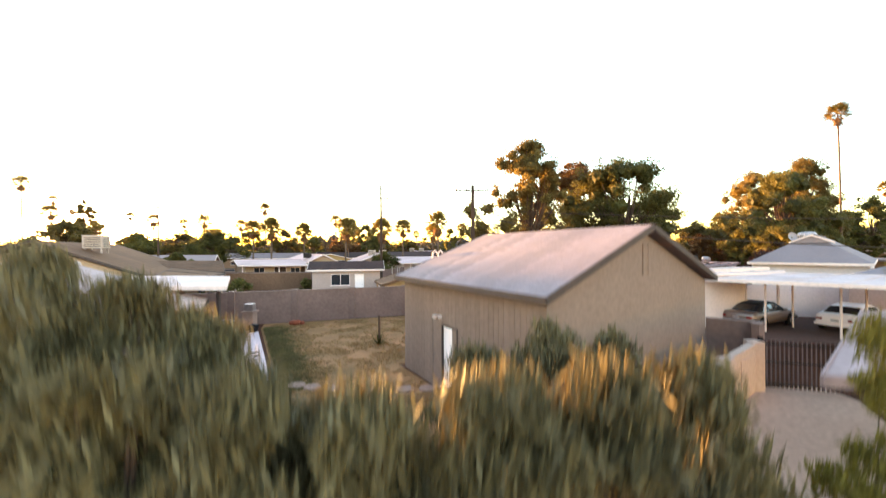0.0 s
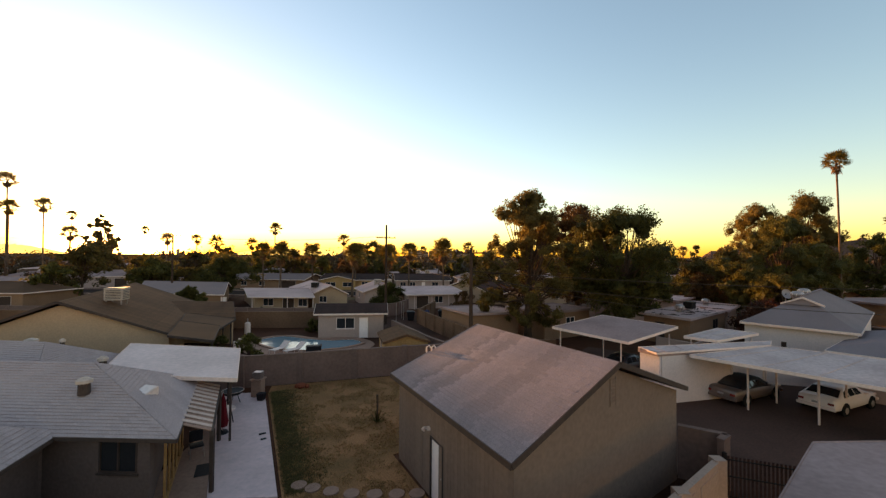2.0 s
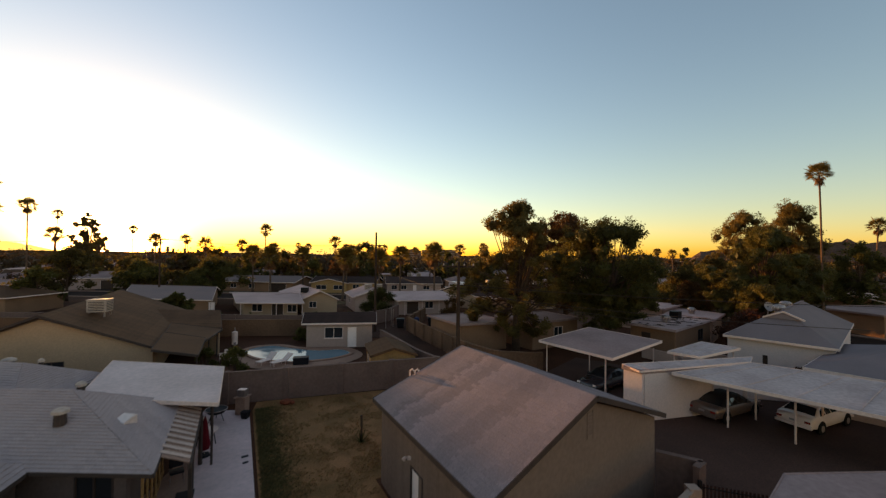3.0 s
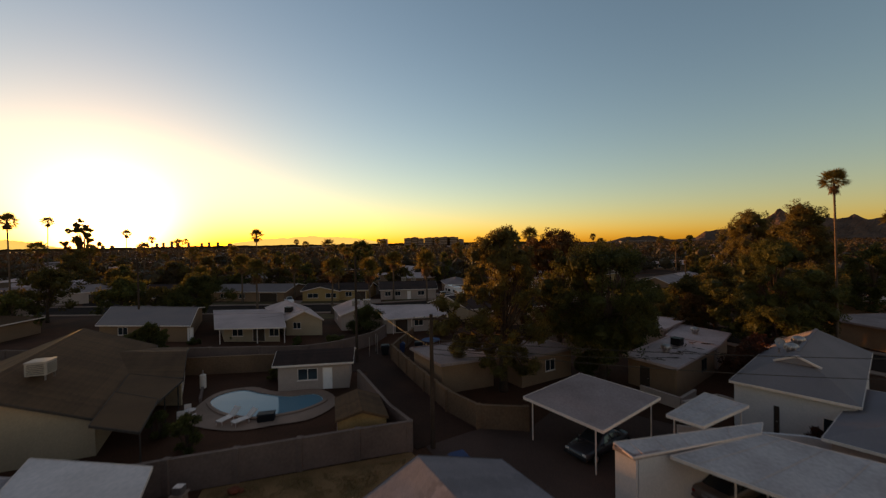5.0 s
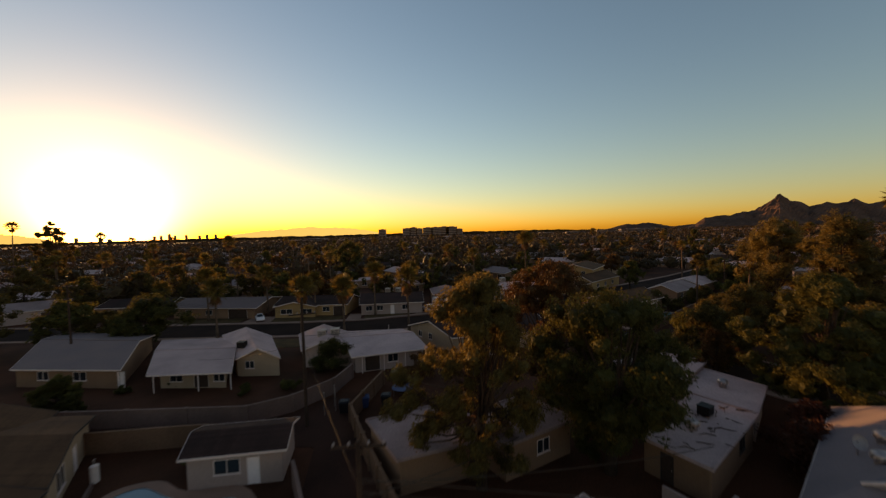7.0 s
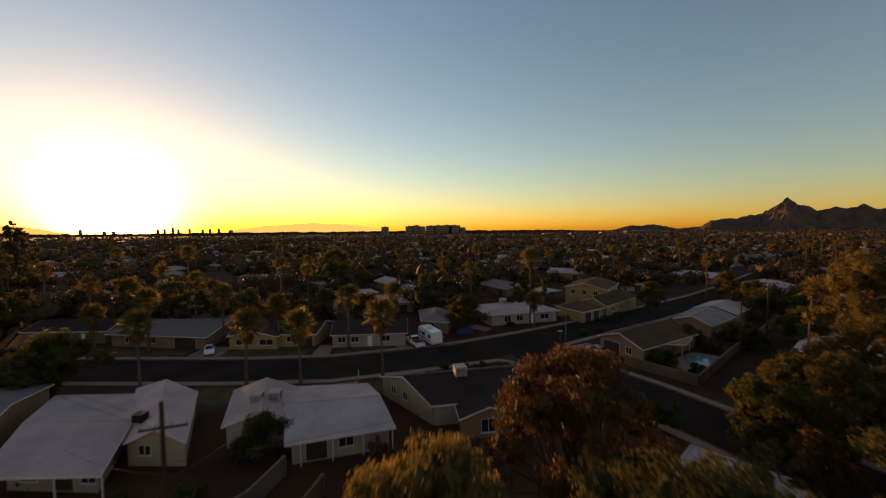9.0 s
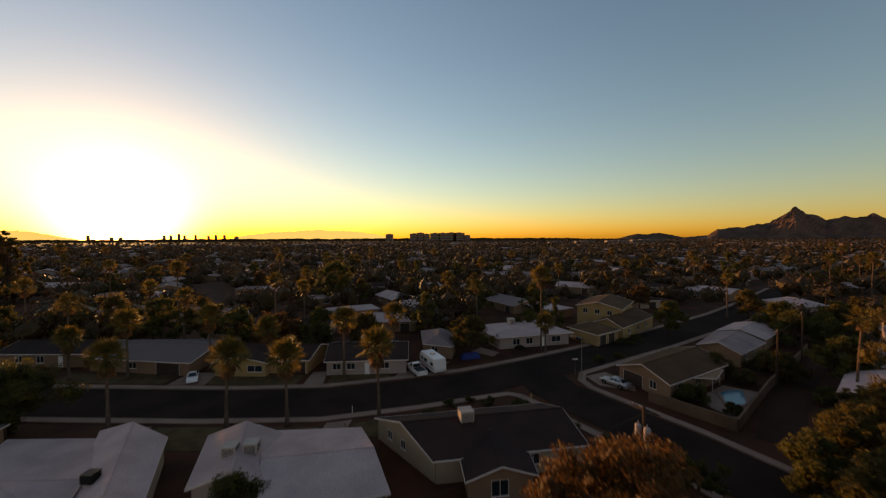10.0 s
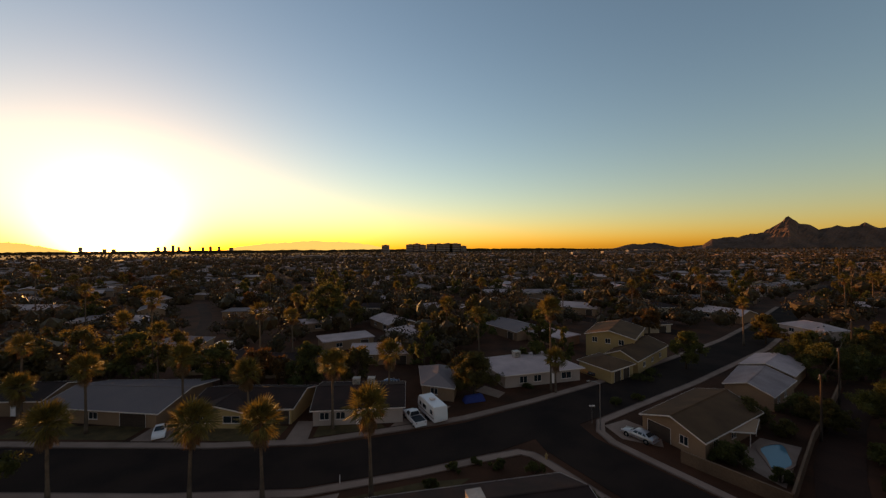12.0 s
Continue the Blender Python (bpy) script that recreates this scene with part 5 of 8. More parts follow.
POOL = smooth_ring([(-16.9, 34.9), (-17.0, 36.6), (-15.6, 37.7), (-13.2, 36.8), (-10.6, 36.1), (-8.4, 36.6), (-7.2, 35.2), (-8.1, 33.6), (-9.4, 32.7), (-11.6, 32.0), (-14.6, 32.9)])


def grown(ring, k):
    c = sum((Vector(p) for p in ring), Vector((0, 0))) / len(ring)
    return [c + (Vector(p) - c) * (1 + k / max((Vector(p) - c).length, 0.1)) for p in ring]


pool = thing("swimming_pool", (-12, 35), "kidney-shaped swimming pool with pale blue water", "swimming pool")
C = Vector((-12, 35))
bm = bmesh.new()
bm.faces.new([bm.verts.new((*(p - C), 0.12)) for p in grown(POOL, -0.02)])
part("water", bm, "water", pool, "still pale blue water")
bm = bmesh.new()
rim = [bm.verts.new((*(p - C), 0.13)) for p in grown(POOL, -0.01)]
low = [bm.verts.new((*(p - C), 0.03)) for p in grown(POOL, -0.25)]
for i in range(len(rim)):
    j = (i + 1) % len(rim)
    bm.faces.new((rim[i], rim[j], low[j], low[i]))
bm.faces.new(low)
part("basin", bm, "plaster", pool, "pale blue plaster basin")
for i in range(0, len(POOL), 2):
    ins, outs = grown(POOL, 0.0), grown(POOL, 0.34)
    k = [(i + j) % len(POOL) for j in (0, 1, 2)]
    bm = bmesh.new()
    ring = [ins[k[0]], ins[k[1]], ins[k[2]], outs[k[2]], outs[k[1]], outs[k[0]]]
    prism(bm, [lerp((*(p - C), 0), (*(sum(ring, Vector((0, 0))) / 6 - C), 0), 0.012) for p in ring], 0.02, 0.2)
    part("coping_stone", bm, "deck", pool)
DECK = smooth_ring([(-17.6, 34.2), (-17.6, 37.4), (-15.0, 38.6), (-12.2, 37.4), (-8.4, 37.9), (-5.9, 35.0), (-6.9, 31.9), (-9.3, 30.8), (-12.2, 29.9), (-16.4, 31.2)], 4)
bm = bmesh.new()
a, b = grown(POOL, 0.345), DECK
vo, vi = [bm.verts.new((*p, 0.1)) for p in b], [bm.verts.new((*p, 0.1)) for p in a]
ed = [bm.edges.new((r[i], r[(i + 1) % len(r)])) for r in (vo, vi) for i in range(len(r))]
bmesh.ops.triangle_fill(bm, edges=ed, use_beauty=True)
structure("pavement_pool_deck", bm, "deck", "tan concrete deck round the pool", "deck")


def lounger(at, turn, label):
    ob = thing("sun_lounger", at, label, "lounger", "loungers by the pool", turn=turn, z=0.1)
    bm = bmesh.new()
    box(bm, (-0.32, -0.6, 0.3), (0.32, 0.6, 0.36))
    part("seat", bevelled(bm, 0.02), "trim_white", ob)
    bm = bmesh.new()
    hull(bm, [(-0.32, 0.6, 0.36), (0.32, 0.6, 0.36), (0.32, 1.15, 0.82), (-0.32, 1.15, 0.82)], [(-0.32, 0.62, 0.3), (0.32, 0.62, 0.3), (0.32, 1.19, 0.77), (-0.32, 1.19, 0.77)])
    part("backrest", bm, "trim_white", ob)
    for x in (-0.28, 0.28):
        for y in (-0.5, 0.5):
            bm = bmesh.new()
            tube(bm, [(x, y, 0), (x, y, 0.3)], [0.025, 0.025], 6)
            part("leg", bm, "trim_white", ob)


lounger((-13.4, 31.2), -20, "white plastic sun lounger on the deck")
lounger((-12.1, 31.0), -35, "white plastic sun lounger beside the water")
box_ = thing("deck_box", (-10.4, 31.6), "dark pool equipment box on the deck", "storage box", turn=15, z=0.1)
bm = bmesh.new()
box(bm, (-0.6, -0.35, 0), (0.6, 0.35, 0.5))
part("body", bevelled(bm, 0.03), "plastic_black", box_)
bm = bmesh.new()
box(bm, (-0.64, -0.38, 0.503), (0.64, 0.38, 0.58))
part("lid", bevelled(bm, 0.03), "plastic_black", box_)
for x, y, t in ((-17.0, 32.2, 30), (-16.2, 31.6, 120), (-16.9, 31.3, 210)):
    chair((x, y), "white wrought metal garden chair", t, "trim_white", group="poolside chairs")
table((-16.6, 31.9), "white metal poolside table", 0.4, 0.7, "trim_white")
hp = thing("water_heater", (-20.0, 38.7), "white water heater beside the wall", "water heater")
bm = bmesh.new()
tube(bm, [(0, 0, 0), (0, 0, 1.25), (0, 0, 1.35)], [0.28, 0.28, 0.1], 16)
part("tank", bm, "trim_white", hp)
bm = bmesh.new()
tube(bm, [(0, 0, 1.3), (0, 0, 1.7)], [0.06, 0.06], 8)
part("flue", bm, "metal", hp)
wall_run("wall_heater", [(-19.6, 38.0), (-18.0, 35.2)], 0.35, "block", "low grey block kerb wall", cap=False)


# ---- grass of the near yard ----
def tufts(name, spots, mat, label, seed, lo, hi, spread):
    """Clumps of short blades round the given spots, as one sheet of grass."""
    g = np.random.default_rng(seed)
    p = np.array(spots)
    n, k = len(p), 7
    a = g.uniform(0, 2 * np.pi, (n, k))
    base = np.concatenate([p[:, None, :] + g.normal(0, spread, (n, k, 2)), np.full((n, k, 1), 0.012)], 2)
    h = g.uniform(lo, hi, (n, k, 1))
    side = np.stack([np.cos(a), np.sin(a), np.zeros_like(a)], 2) * 0.014
    lean = np.stack([-np.sin(a), np.cos(a), np.zeros_like(a)], 2) * h * g.uniform(0.2, 1.0, (n, k, 1))
    tip = base + lean + np.concatenate([np.zeros((n, k, 2)), h], 2)
    v = np.stack([base - side, base + side, tip], 2).reshape(-1, 3)
    tagged(new(name, cloud_mesh(name, v, np.arange(len(v)).reshape(-1, 3), mat)), label, "grass", kind="stuff")


g = random.Random(4)
YARD = [(-4.3, 12.2), (-3.5, 9.0), (3.0, 8.0), (-0.9, 14.9), (-1.2, 15.6), (2.5, 20.5), (1.0, 26.3), (-9.6, 23.0)]


def inside(x, y, ring):
    odd = False
    for (ax, ay), (bx, by) in zip(ring, ring[1:] + ring[:1]):
        if (ay > y) != (by > y) and x < ax + (y - ay) * (bx - ax) / (by - ay):
            odd = not odd
    return odd


dry, green = [], []
while len(dry) < 9000:
    x, y = g.uniform(-10, 3.5), g.uniform(8, 27)
    if inside(x, y, YARD) and noise.noise(Vector((x * 0.9, y * 0.9, 3))) + 0.35 * noise.noise(Vector((x * 3, y * 3, 8))) > g.uniform(-0.25, 0.3):
        dry.append((x, y))
while len(green) < 5000:
    u, o = g.random(), abs(g.gauss(0, 0.6)) + 0.12
    x, y = -4.3 - 5.3 * u + o * 0.87, 12.2 + 9.9 * u + o * 0.48
    if o < 2.4:
        green.append((x, y))
tufts("dry_grass", dry, "straw", "patchy straw-coloured dry grass on bare dirt", 5, 0.02, 0.06, 0.045)
tufts("green_grass", green, "grass", "strip of darker green grass along the patio slab", 6, 0.025, 0.07, 0.05)

# ---- houses along the street ----
house("house_left", "house with a broad pale grey roof", [(-48, 57.2), (-33.2, 56.2), (-42.0, 73.0), (-60, 76)], 2.4, 3.7, "gable", "stucco_tan", "roof_grey", openings={0: [(3, 1.6, 0.9, 1.1), (8, 1.8, 0.9, 1.1), (14, 0.9, 0, 2.05, "door")]})
house("patio_house", "house with a white low-pitched roof and covered patio", [(-28.6, 54.4), (-18.9, 54.9), (-26.6, 70.4), (-38.4, 69.8)], 2.3, 2.95, "gable", "stucco_pale", "roof_bright", over=1.5, openings={0: [(1.2, 1.6, 0.8, 1.1), (4.2, 1.8, 0.1, 1.9, "door", "brown sliding door"), (6.6, 1.4, 0.8, 1.1)]})
for x, y in ((-28.2, 54.9), (-23.1, 55.2), (-19.4, 55.5)):
    po = thing("patio_post", (x, y), "slim white patio post", "post", "patio posts")
    bm = bmesh.new()
    box(bm, (-0.05, -0.05, 0), (0.05, 0.05, 2.2))
    part("shaft", bm, "trim_white", po)
house("patio_house_wing", "gabled end of the white-roofed house", [(-20.9, 59.3), (-15.2, 59.5), (-21.6, 70.6), (-30.0, 71.6)], 2.42, 3.75, "gable", "stucco_pale", "roof_bright", axis=1, openings={0: [(1.0, 1.2, 1.0, 1.0)]})
house("porch_house", "house with a pale roof and shaded back porch", [(-6.0, 59.3), (3.6, 62.5), (-1.6, 73.4), (-11.8, 72.3)], 2.35, 3.2, "gable", "stucco_white", "roof_bright", over=0.7, openings={0: [(1.2, 2.0, 0.1, 1.95, "door", "brown sliding door"), (4.2, 1.4, 0.9, 1.1)], 1: [(3, 1.2, 1.0, 1.0)]})
for k in range(4):
    p = lerp((-4.8, 59.9, 0), (3.2, 62.8, 0), k / 3)
    po = thing("porch_post", p, "slim white porch post", "post", "porch posts")
    bm = bmesh.new()
    box(bm, (-0.05, -0.05, 0), (0.05, 0.05, 2.25))
    part("shaft", bm, "trim_white", po)
house("porch_house_wing", "gabled wing of the pale-roofed house", [(-13.6, 62.2), (-6.0, 62.6), (-9.6, 71.8), (-17.4, 71.0)], 2.45, 3.85, "gable", "stucco_white", "roof_bright", axis=1, openings={3: [(3, 1.3, 1.0, 1.0)]})
cooler((-11.9, 65.9), 3.3, "beige rooftop cooler with side louvres", 0.6, 10)
cooler((-10.2, 66.5), 3.3, "beige rooftop cooler beside another", 0.6, 10)
cooler((-21.5, 62.0), 3.05, "dark rooftop cooler with a white cowl", 0.5, 0, "black_metal")
house("gable_house", "cream house with a dark brown gable roof", [(6.8, 67.0), (22.4, 70.4), (19.5, 80.2), (-0.6, 75.6)], 2.4, 4.05, "gable", "stucco_pale", "shingle_dark", over=0.35, openings={3: [(2.2, 0.9, 1.0, 1.0), (4.8, 0.9, 1.0, 1.0)], 0: [(9, 1.4, 0.9, 1.1), (12.5, 1.2, 0.9, 1.1)]})
house("gable_house_wing", "rear gable of the cream house with dark roof", [(9.8, 64.2), (16.3, 65.4), (16.0, 72), (9.0, 70.5)], 2.3, 3.4, "gable", "stucco_tan", "shingle_dark", axis=1, openings={0: [(2, 1.6, 0.5, 1.5)]})
cooler((10.0, 72.4), 3.75, "large beige rooftop cooler", 0.72, 15)

house("street_house", "dark-roofed tan house with arched front windows", [(-76, 98.0), (-58.8, 98.6), (-60, 108.4), (-76, 107.6)], 2.5, 3.9, "gable", "stucco_tan", "shingle_dark", openings={0: [(3.5, 1.4, 0.8, 1.3), (7.5, 1.4, 0.8, 1.3), (11.5, 0.9, 0, 2.05, "door")]})
# the garage openings here are closed brown panels in place of shaded depth
house("street_house", "grey-roofed house with a front carport", [(-57.4, 96.6), (-36.0, 94.2), (-36.2, 109.6), (-57.0, 109.0)], 2.45, 3.7, "gable", "stucco_tan", "roof_grey", over=0.8, openings={0: [(3, 1.6, 0.8, 1.1), (8, 1.6, 0.8, 1.1), (13.5, 4.6, 0.0, 2.1, "garage", "brown garage opening")]})
house("street_house", "yellow house with a dark shingle roof", [(-33.2, 96.2), (-16.4, 96.2), (-16.0, 106.4), (-33, 106.4)], 2.45, 3.85, "gable", "stucco_yellow", "shingle_dark", openings={0: [(10.6, 1.6, 0.9, 1.1), (13.0, 2.6, 0, 2.1, "garage", "brown garage opening")]})
house("street_house_gable", "front gable of the yellow house", [(-32.6, 94.6), (-23.0, 94.6), (-23.2, 101), (-32.4, 101)], 2.44, 3.5, "gable", "stucco_yellow", "shingle_dark", axis=1, openings={0: [(1.2, 2.6, 0.8, 1.1), (5.6, 2.6, 0.8, 1.1)]})
house("street_house", "white house with a long grey-brown roof", [(-13.6, 95.4), (0.6, 97.0), (-0.8, 108.6), (-16.0, 108.0)], 2.45, 3.9, "gable", "stucco_white", "shingle_dark", openings={0: [(1, 1.4, 0.9, 1.1), (3.4, 1.4, 0.9, 1.1), (6.4, 0.9, 0, 2.05, "door"), (9, 1.6, 0.9, 1.1)]})
cooler((-8.5, 103.4), 3.75, "white rooftop cooler with louvres", 0.6, 5)
cooler((-6.0, 103.6), 3.75, "white rooftop cooler beside another", 0.6, 5)
house("street_house", "house with a grey hip roof", [(2.2, 106.6), (8.2, 104.6), (9.6, 116.5), (0.8, 117.5)], 2.5, 3.9, "hip", "stucco_tan", "roof_grey", axis=1, openings={0: [(1.5, 1.4, 0.9, 1.1)]})
house("street_house", "low house with a bright white roof and porch", [(17.2, 110.8), (34.3, 115.9), (28.6, 128.6), (12.8, 122.2)], 2.6, 3.4, "hip", "stucco_white", "roof_bright", over=0.8, openings={0: [(3, 1.6, 0.7, 1.3), (6, 1.6, 0.7, 1.3), (9.5, 0.9, 0, 2.05, "door"), (12, 2.2, 0.7, 1.3)]})
cooler((21.5, 121.8), 3.2, "white rooftop cooler with louvres", 0.7, 20)
house("street_garage", "yellow garage with a brown hip roof", [(34.4, 121.6), (38.6, 113.6), (45.6, 118.8), (41.2, 127.2)], 2.6, 3.9, "hip", "stucco_yellow", "shingle_brown", openings={1: [(1.0, 2.4, 0, 2.2, "garage", "brown garage door"), (4.2, 2.4, 0, 2.2, "garage", "brown garage door")]}, category="garage")
house("street_house", "yellow house with brown roof joined to the garage", [(41.6, 125.4), (46.2, 119.2), (60, 133.0), (53.6, 140.0)], 2.8, 4.4, "gable", "stucco_yellow", "shingle_brown", axis=1, openings={1: [(3, 1.4, 0.9, 1.1), (8, 1.4, 0.9, 1.1), (13, 1.4, 0.9, 1.1)]})
house("two_storey_house", "two-storey yellow house with arched windows and brown roof", [(40.2, 134.2), (49.6, 127.6), (58.4, 141.0), (48.6, 148.4)], 5.4, 6.8, "gable", "stucco_yellow", "shingle_brown", axis=1, openings={0: [(1.5, 1.2, 3.6, 1.2), (4.5, 1.2, 3.6, 1.2), (7.5, 1.2, 3.6, 1.2)], 1: [(3, 1.2, 3.4, 1.2), (9, 1.2, 3.4, 1.2)]})
# the open carport is a closed brown panel coloured for its shaded inside
house("corner_house", "tan corner house with a white-edged brown gable roof", [(35.0, 95.0), (39.0, 86.4), (53.2, 95.6), (49.4, 105.4)], 2.45, 4.05, "gable", "stucco_tan", "shingle_brown", axis=1, openings={0: [(0.8, 3.6, 0, 2.1, "garage", "brown open carport"), (5.6, 1.2, 0.8, 1.2)], 1: [(2, 1.3, 0.9, 1.1), (7, 1.3, 0.9, 1.1)]})
slab_roof("corner_patio_roof", "pale tan patio roof behind the corner house", [(43.2, 90.2), (47.6, 89.8), (51.0, 93.6), (46.6, 94.8)], (2.3, 2.2, 2.3, 2.5), "stucco_tan", posts=[(47.3, 90.3), (50.4, 93.4)], category="patio roof")
house("corner_neighbour", "house with a pale grey gable roof", [(55.4, 107.6), (59.2, 101.0), (69.5, 109.0), (65.6, 117.8)], 2.5, 3.8, "gable", "stucco_tan", "roof_white", axis=1, openings={1: [(2, 1.3, 0.9, 1.1), (6, 1.3, 0.9, 1.1)]})
house("corner_neighbour", "house with a white gable roof behind trees", [(66.5, 119.0), (71.0, 111.0), (80.0, 118.5), (76, 127)], 2.5, 3.8, "gable", "stucco_tan", "roof_bright", axis=1)
P2 = smooth_ring([(46.1, 85.0), (47.2, 87.6), (48.5, 90.1), (51.8, 91.0), (50.6, 88.4), (48.9, 86.0)], 4)
p2 = thing("swimming_pool", (48, 87.6), "small pale blue pool in the corner yard", "swimming pool")
bm = bmesh.new()
bm.faces.new([bm.verts.new((p[0] - 48, p[1] - 87.6, 0.09)) for p in P2])
part("water", bm, "water", p2)
bm = bmesh.new()
prism(bm, [p - Vector((48, 87.6)) for p in grown(P2, 0.4)], 0.0, 0.05)
part("basin", bm, "plaster", p2)
pk = grown(P2, 0.42), P2
for i in range(len(P2)):
    j = (i + 1) % len(P2)
    bm = bmesh.new()
    prism(bm, [p - Vector((48, 87.6)) for p in (pk[1][i], pk[1][j], pk[0][j], pk[0][i])], 0.0, 0.14)
    part("coping_stone", bm, "deck", p2)
sheet("pavement_corner_yard", [(44.6, 81.6), (54.0, 90.4), (50.6, 93.0), (43.0, 87.5)], 0.02, "concrete", "pale concrete yard round the small pool", "patio")

house("apartment_building", "two-storey cream apartment building with flat roof", [(92.5, 109.0), (100.5, 103.5), (108, 112.5), (100, 118.5)], 5.8, 5.8, "flat", "cream", "roof_white", openings={3: [(2, 1.4, 3.6, 1.2), (6, 1.4, 3.6, 1.2), (2, 1.4, 0.9, 1.2), (6, 1.4, 0.9, 1.2)], 0: [(2, 1.2, 3.6, 1.2), (5.5, 1.2, 3.6, 1.2)]}, category="apartment block")

HOUSES_FAR = [(-9, 131, 15, 10, 5, "roof_bright"), (-4, 150, 16, 10, -50, "roof_bright"), (-13, 168, 15, 10, -55, "roof_bright"), (-22, 144, 14, 9, 30, "roof_bright"), (-63, 188, 16, 11, 40, "roof_bright"),
              (-88, 140, 17, 11, 15, "roof_grey"), (27, 158, 16, 12, -60, "roof_grey"), (36, 148, 12, 9, -55, "roof_bright"), (106, 181, 16, 11, -60, "roof_bright"), (113, 154, 13, 9, -80, "roof_bright"),
              (167, 200, 18, 11, -40, "roof_bright"), (67, 163, 16, 10, 10, "shingle_dark"), (59, 196, 15, 10, -30, "roof_bright"), (-64, 138, 13, 9, 10, "roof_grey"), (-170, 197, 24, 11, 0, "roof_bright"), (-76, 192, 16, 10, 10, "roof_grey"),
              (66, 84, 14, 9, 42, "roof_bright"), (84, 96, 15, 10, 42, "roof_grey"), (72, 66, 14, 10, 42, "stucco_white"), (-45, 124, 14, 10, 5, "shingle_dark"), (-28, 122, 14, 10, 5, "shingle_dark")]
ROADS = [STREET, SIDE, [(-72, 86), (-86, 100), (-108, 128), (-132, 160), (-168, 222), (-230, 330)], [(-180, 340), (-100, 304), (-30, 265), (32, 210), (51, 188), (78, 158)], [(-46, 205), (-70, 241), (-131, 346), (-220, 500)], [(-50, 121), (-54, 129), (-92, 191), (-118, 226)], [(43.5, 76.5), (66, 97.5), (104, 130), (150, 168)]]


def near_road(x, y, gap):
    for r in ROADS:
        for a, b in zip(r, r[1:]):
            ax, ay, bx, by = *a, *b
            u = max(0, min(1, ((x - ax) * (bx - ax) + (y - ay) * (by - ay)) / ((bx - ax) ** 2 + (by - ay) ** 2)))
            if math.hypot(x - ax - u * (bx - ax), y - ay - u * (by - ay)) < gap:
                return True
    return False


rnd = random.Random(21)
taken = [(h[0], h[1]) for h in HOUSES_FAR]
rows = list(HOUSES_FAR)
for i in range(-14, 15):
    for j in range(0, 10):
        x, y = i * 23 + rnd.uniform(-3, 3) + 6 * j, 118 + j * 26 + rnd.uniform(-3, 3)
        if y < 135 and -90 < x < 130 or abs(x) > 40 + y * 1.05 or near_road(x, y, 13) or any(math.hypot(x - a, y - b) < 19 for a, b in taken):
            continue
        taken.append((x, y))
        rows.append((x, y, rnd.uniform(13, 19), rnd.uniform(9, 12), rnd.choice((5, 5, 95, 35, -55)) + rnd.uniform(-6, 6), rnd.choice(("roof_bright", "roof_bright", "roof_white", "roof_grey", "shingle_dark", "shingle_brown"))))
for x, y in ((-70, 58), (-85, 70), (-98, 58), (-92, 98), (-110, 100), (-125, 118), (62, 52), (80, 40), (60, 22), (96, 70), (-60, 30), (-78, 34), (110, 100), (122, 116)):
    rows.append((x, y, 16, 10, rnd.choice((5, 35)), rnd.choice(("roof_white", "roof_grey", "shingle_brown"))))
    taken.append((x, y))
LOOK = {"roof_bright": "a bright white roof", "roof_white": "a white coated roof", "roof_grey": "a grey roof", "shingle_dark": "a dark shingle roof", "shingle_brown": "a brown shingle roof", "stucco_white": "a pale flat roof"}
PROTO = {}
for k, (x, y, L, W, turn, rm) in enumerate(rows):
    kind = ("gable", "hip", "gable", "flat")[k % 4] if rm.startswith("roof") else ("gable", "hip")[k % 2]
    key = (rm, kind)
    if key not in PROTO:
        PROTO[key] = house("suburban_house", "single-storey suburban house with " + LOOK[rm], [(-8, -5), (8, -5), (8, 5), (-8, 5)], 2.6, 2.6 if kind == "flat" else 4.0, kind, ("stucco_tan", "stucco_white", "stucco_pale")[k % 3], rm,
                           openings={0: [(3.5, 1.9, 0.9, 1.1), (11.0, 2.6, 0, 2.1, "garage", "brown garage door")]}, group="suburban houses")
        PROTO[key].matrix_basis = pose(x, y, 0, 0, 0, turn) @ Matrix.Diagonal((L / 16, W / 10, 1, 1))
    else:
        c = copy_thing(PROTO[key], Matrix())
        c.matrix_basis = pose(x, y, 0, 0, 0, turn) @ Matrix.Diagonal((L / 16, W / 10, rnd.uniform(0.95, 1.1), 1))


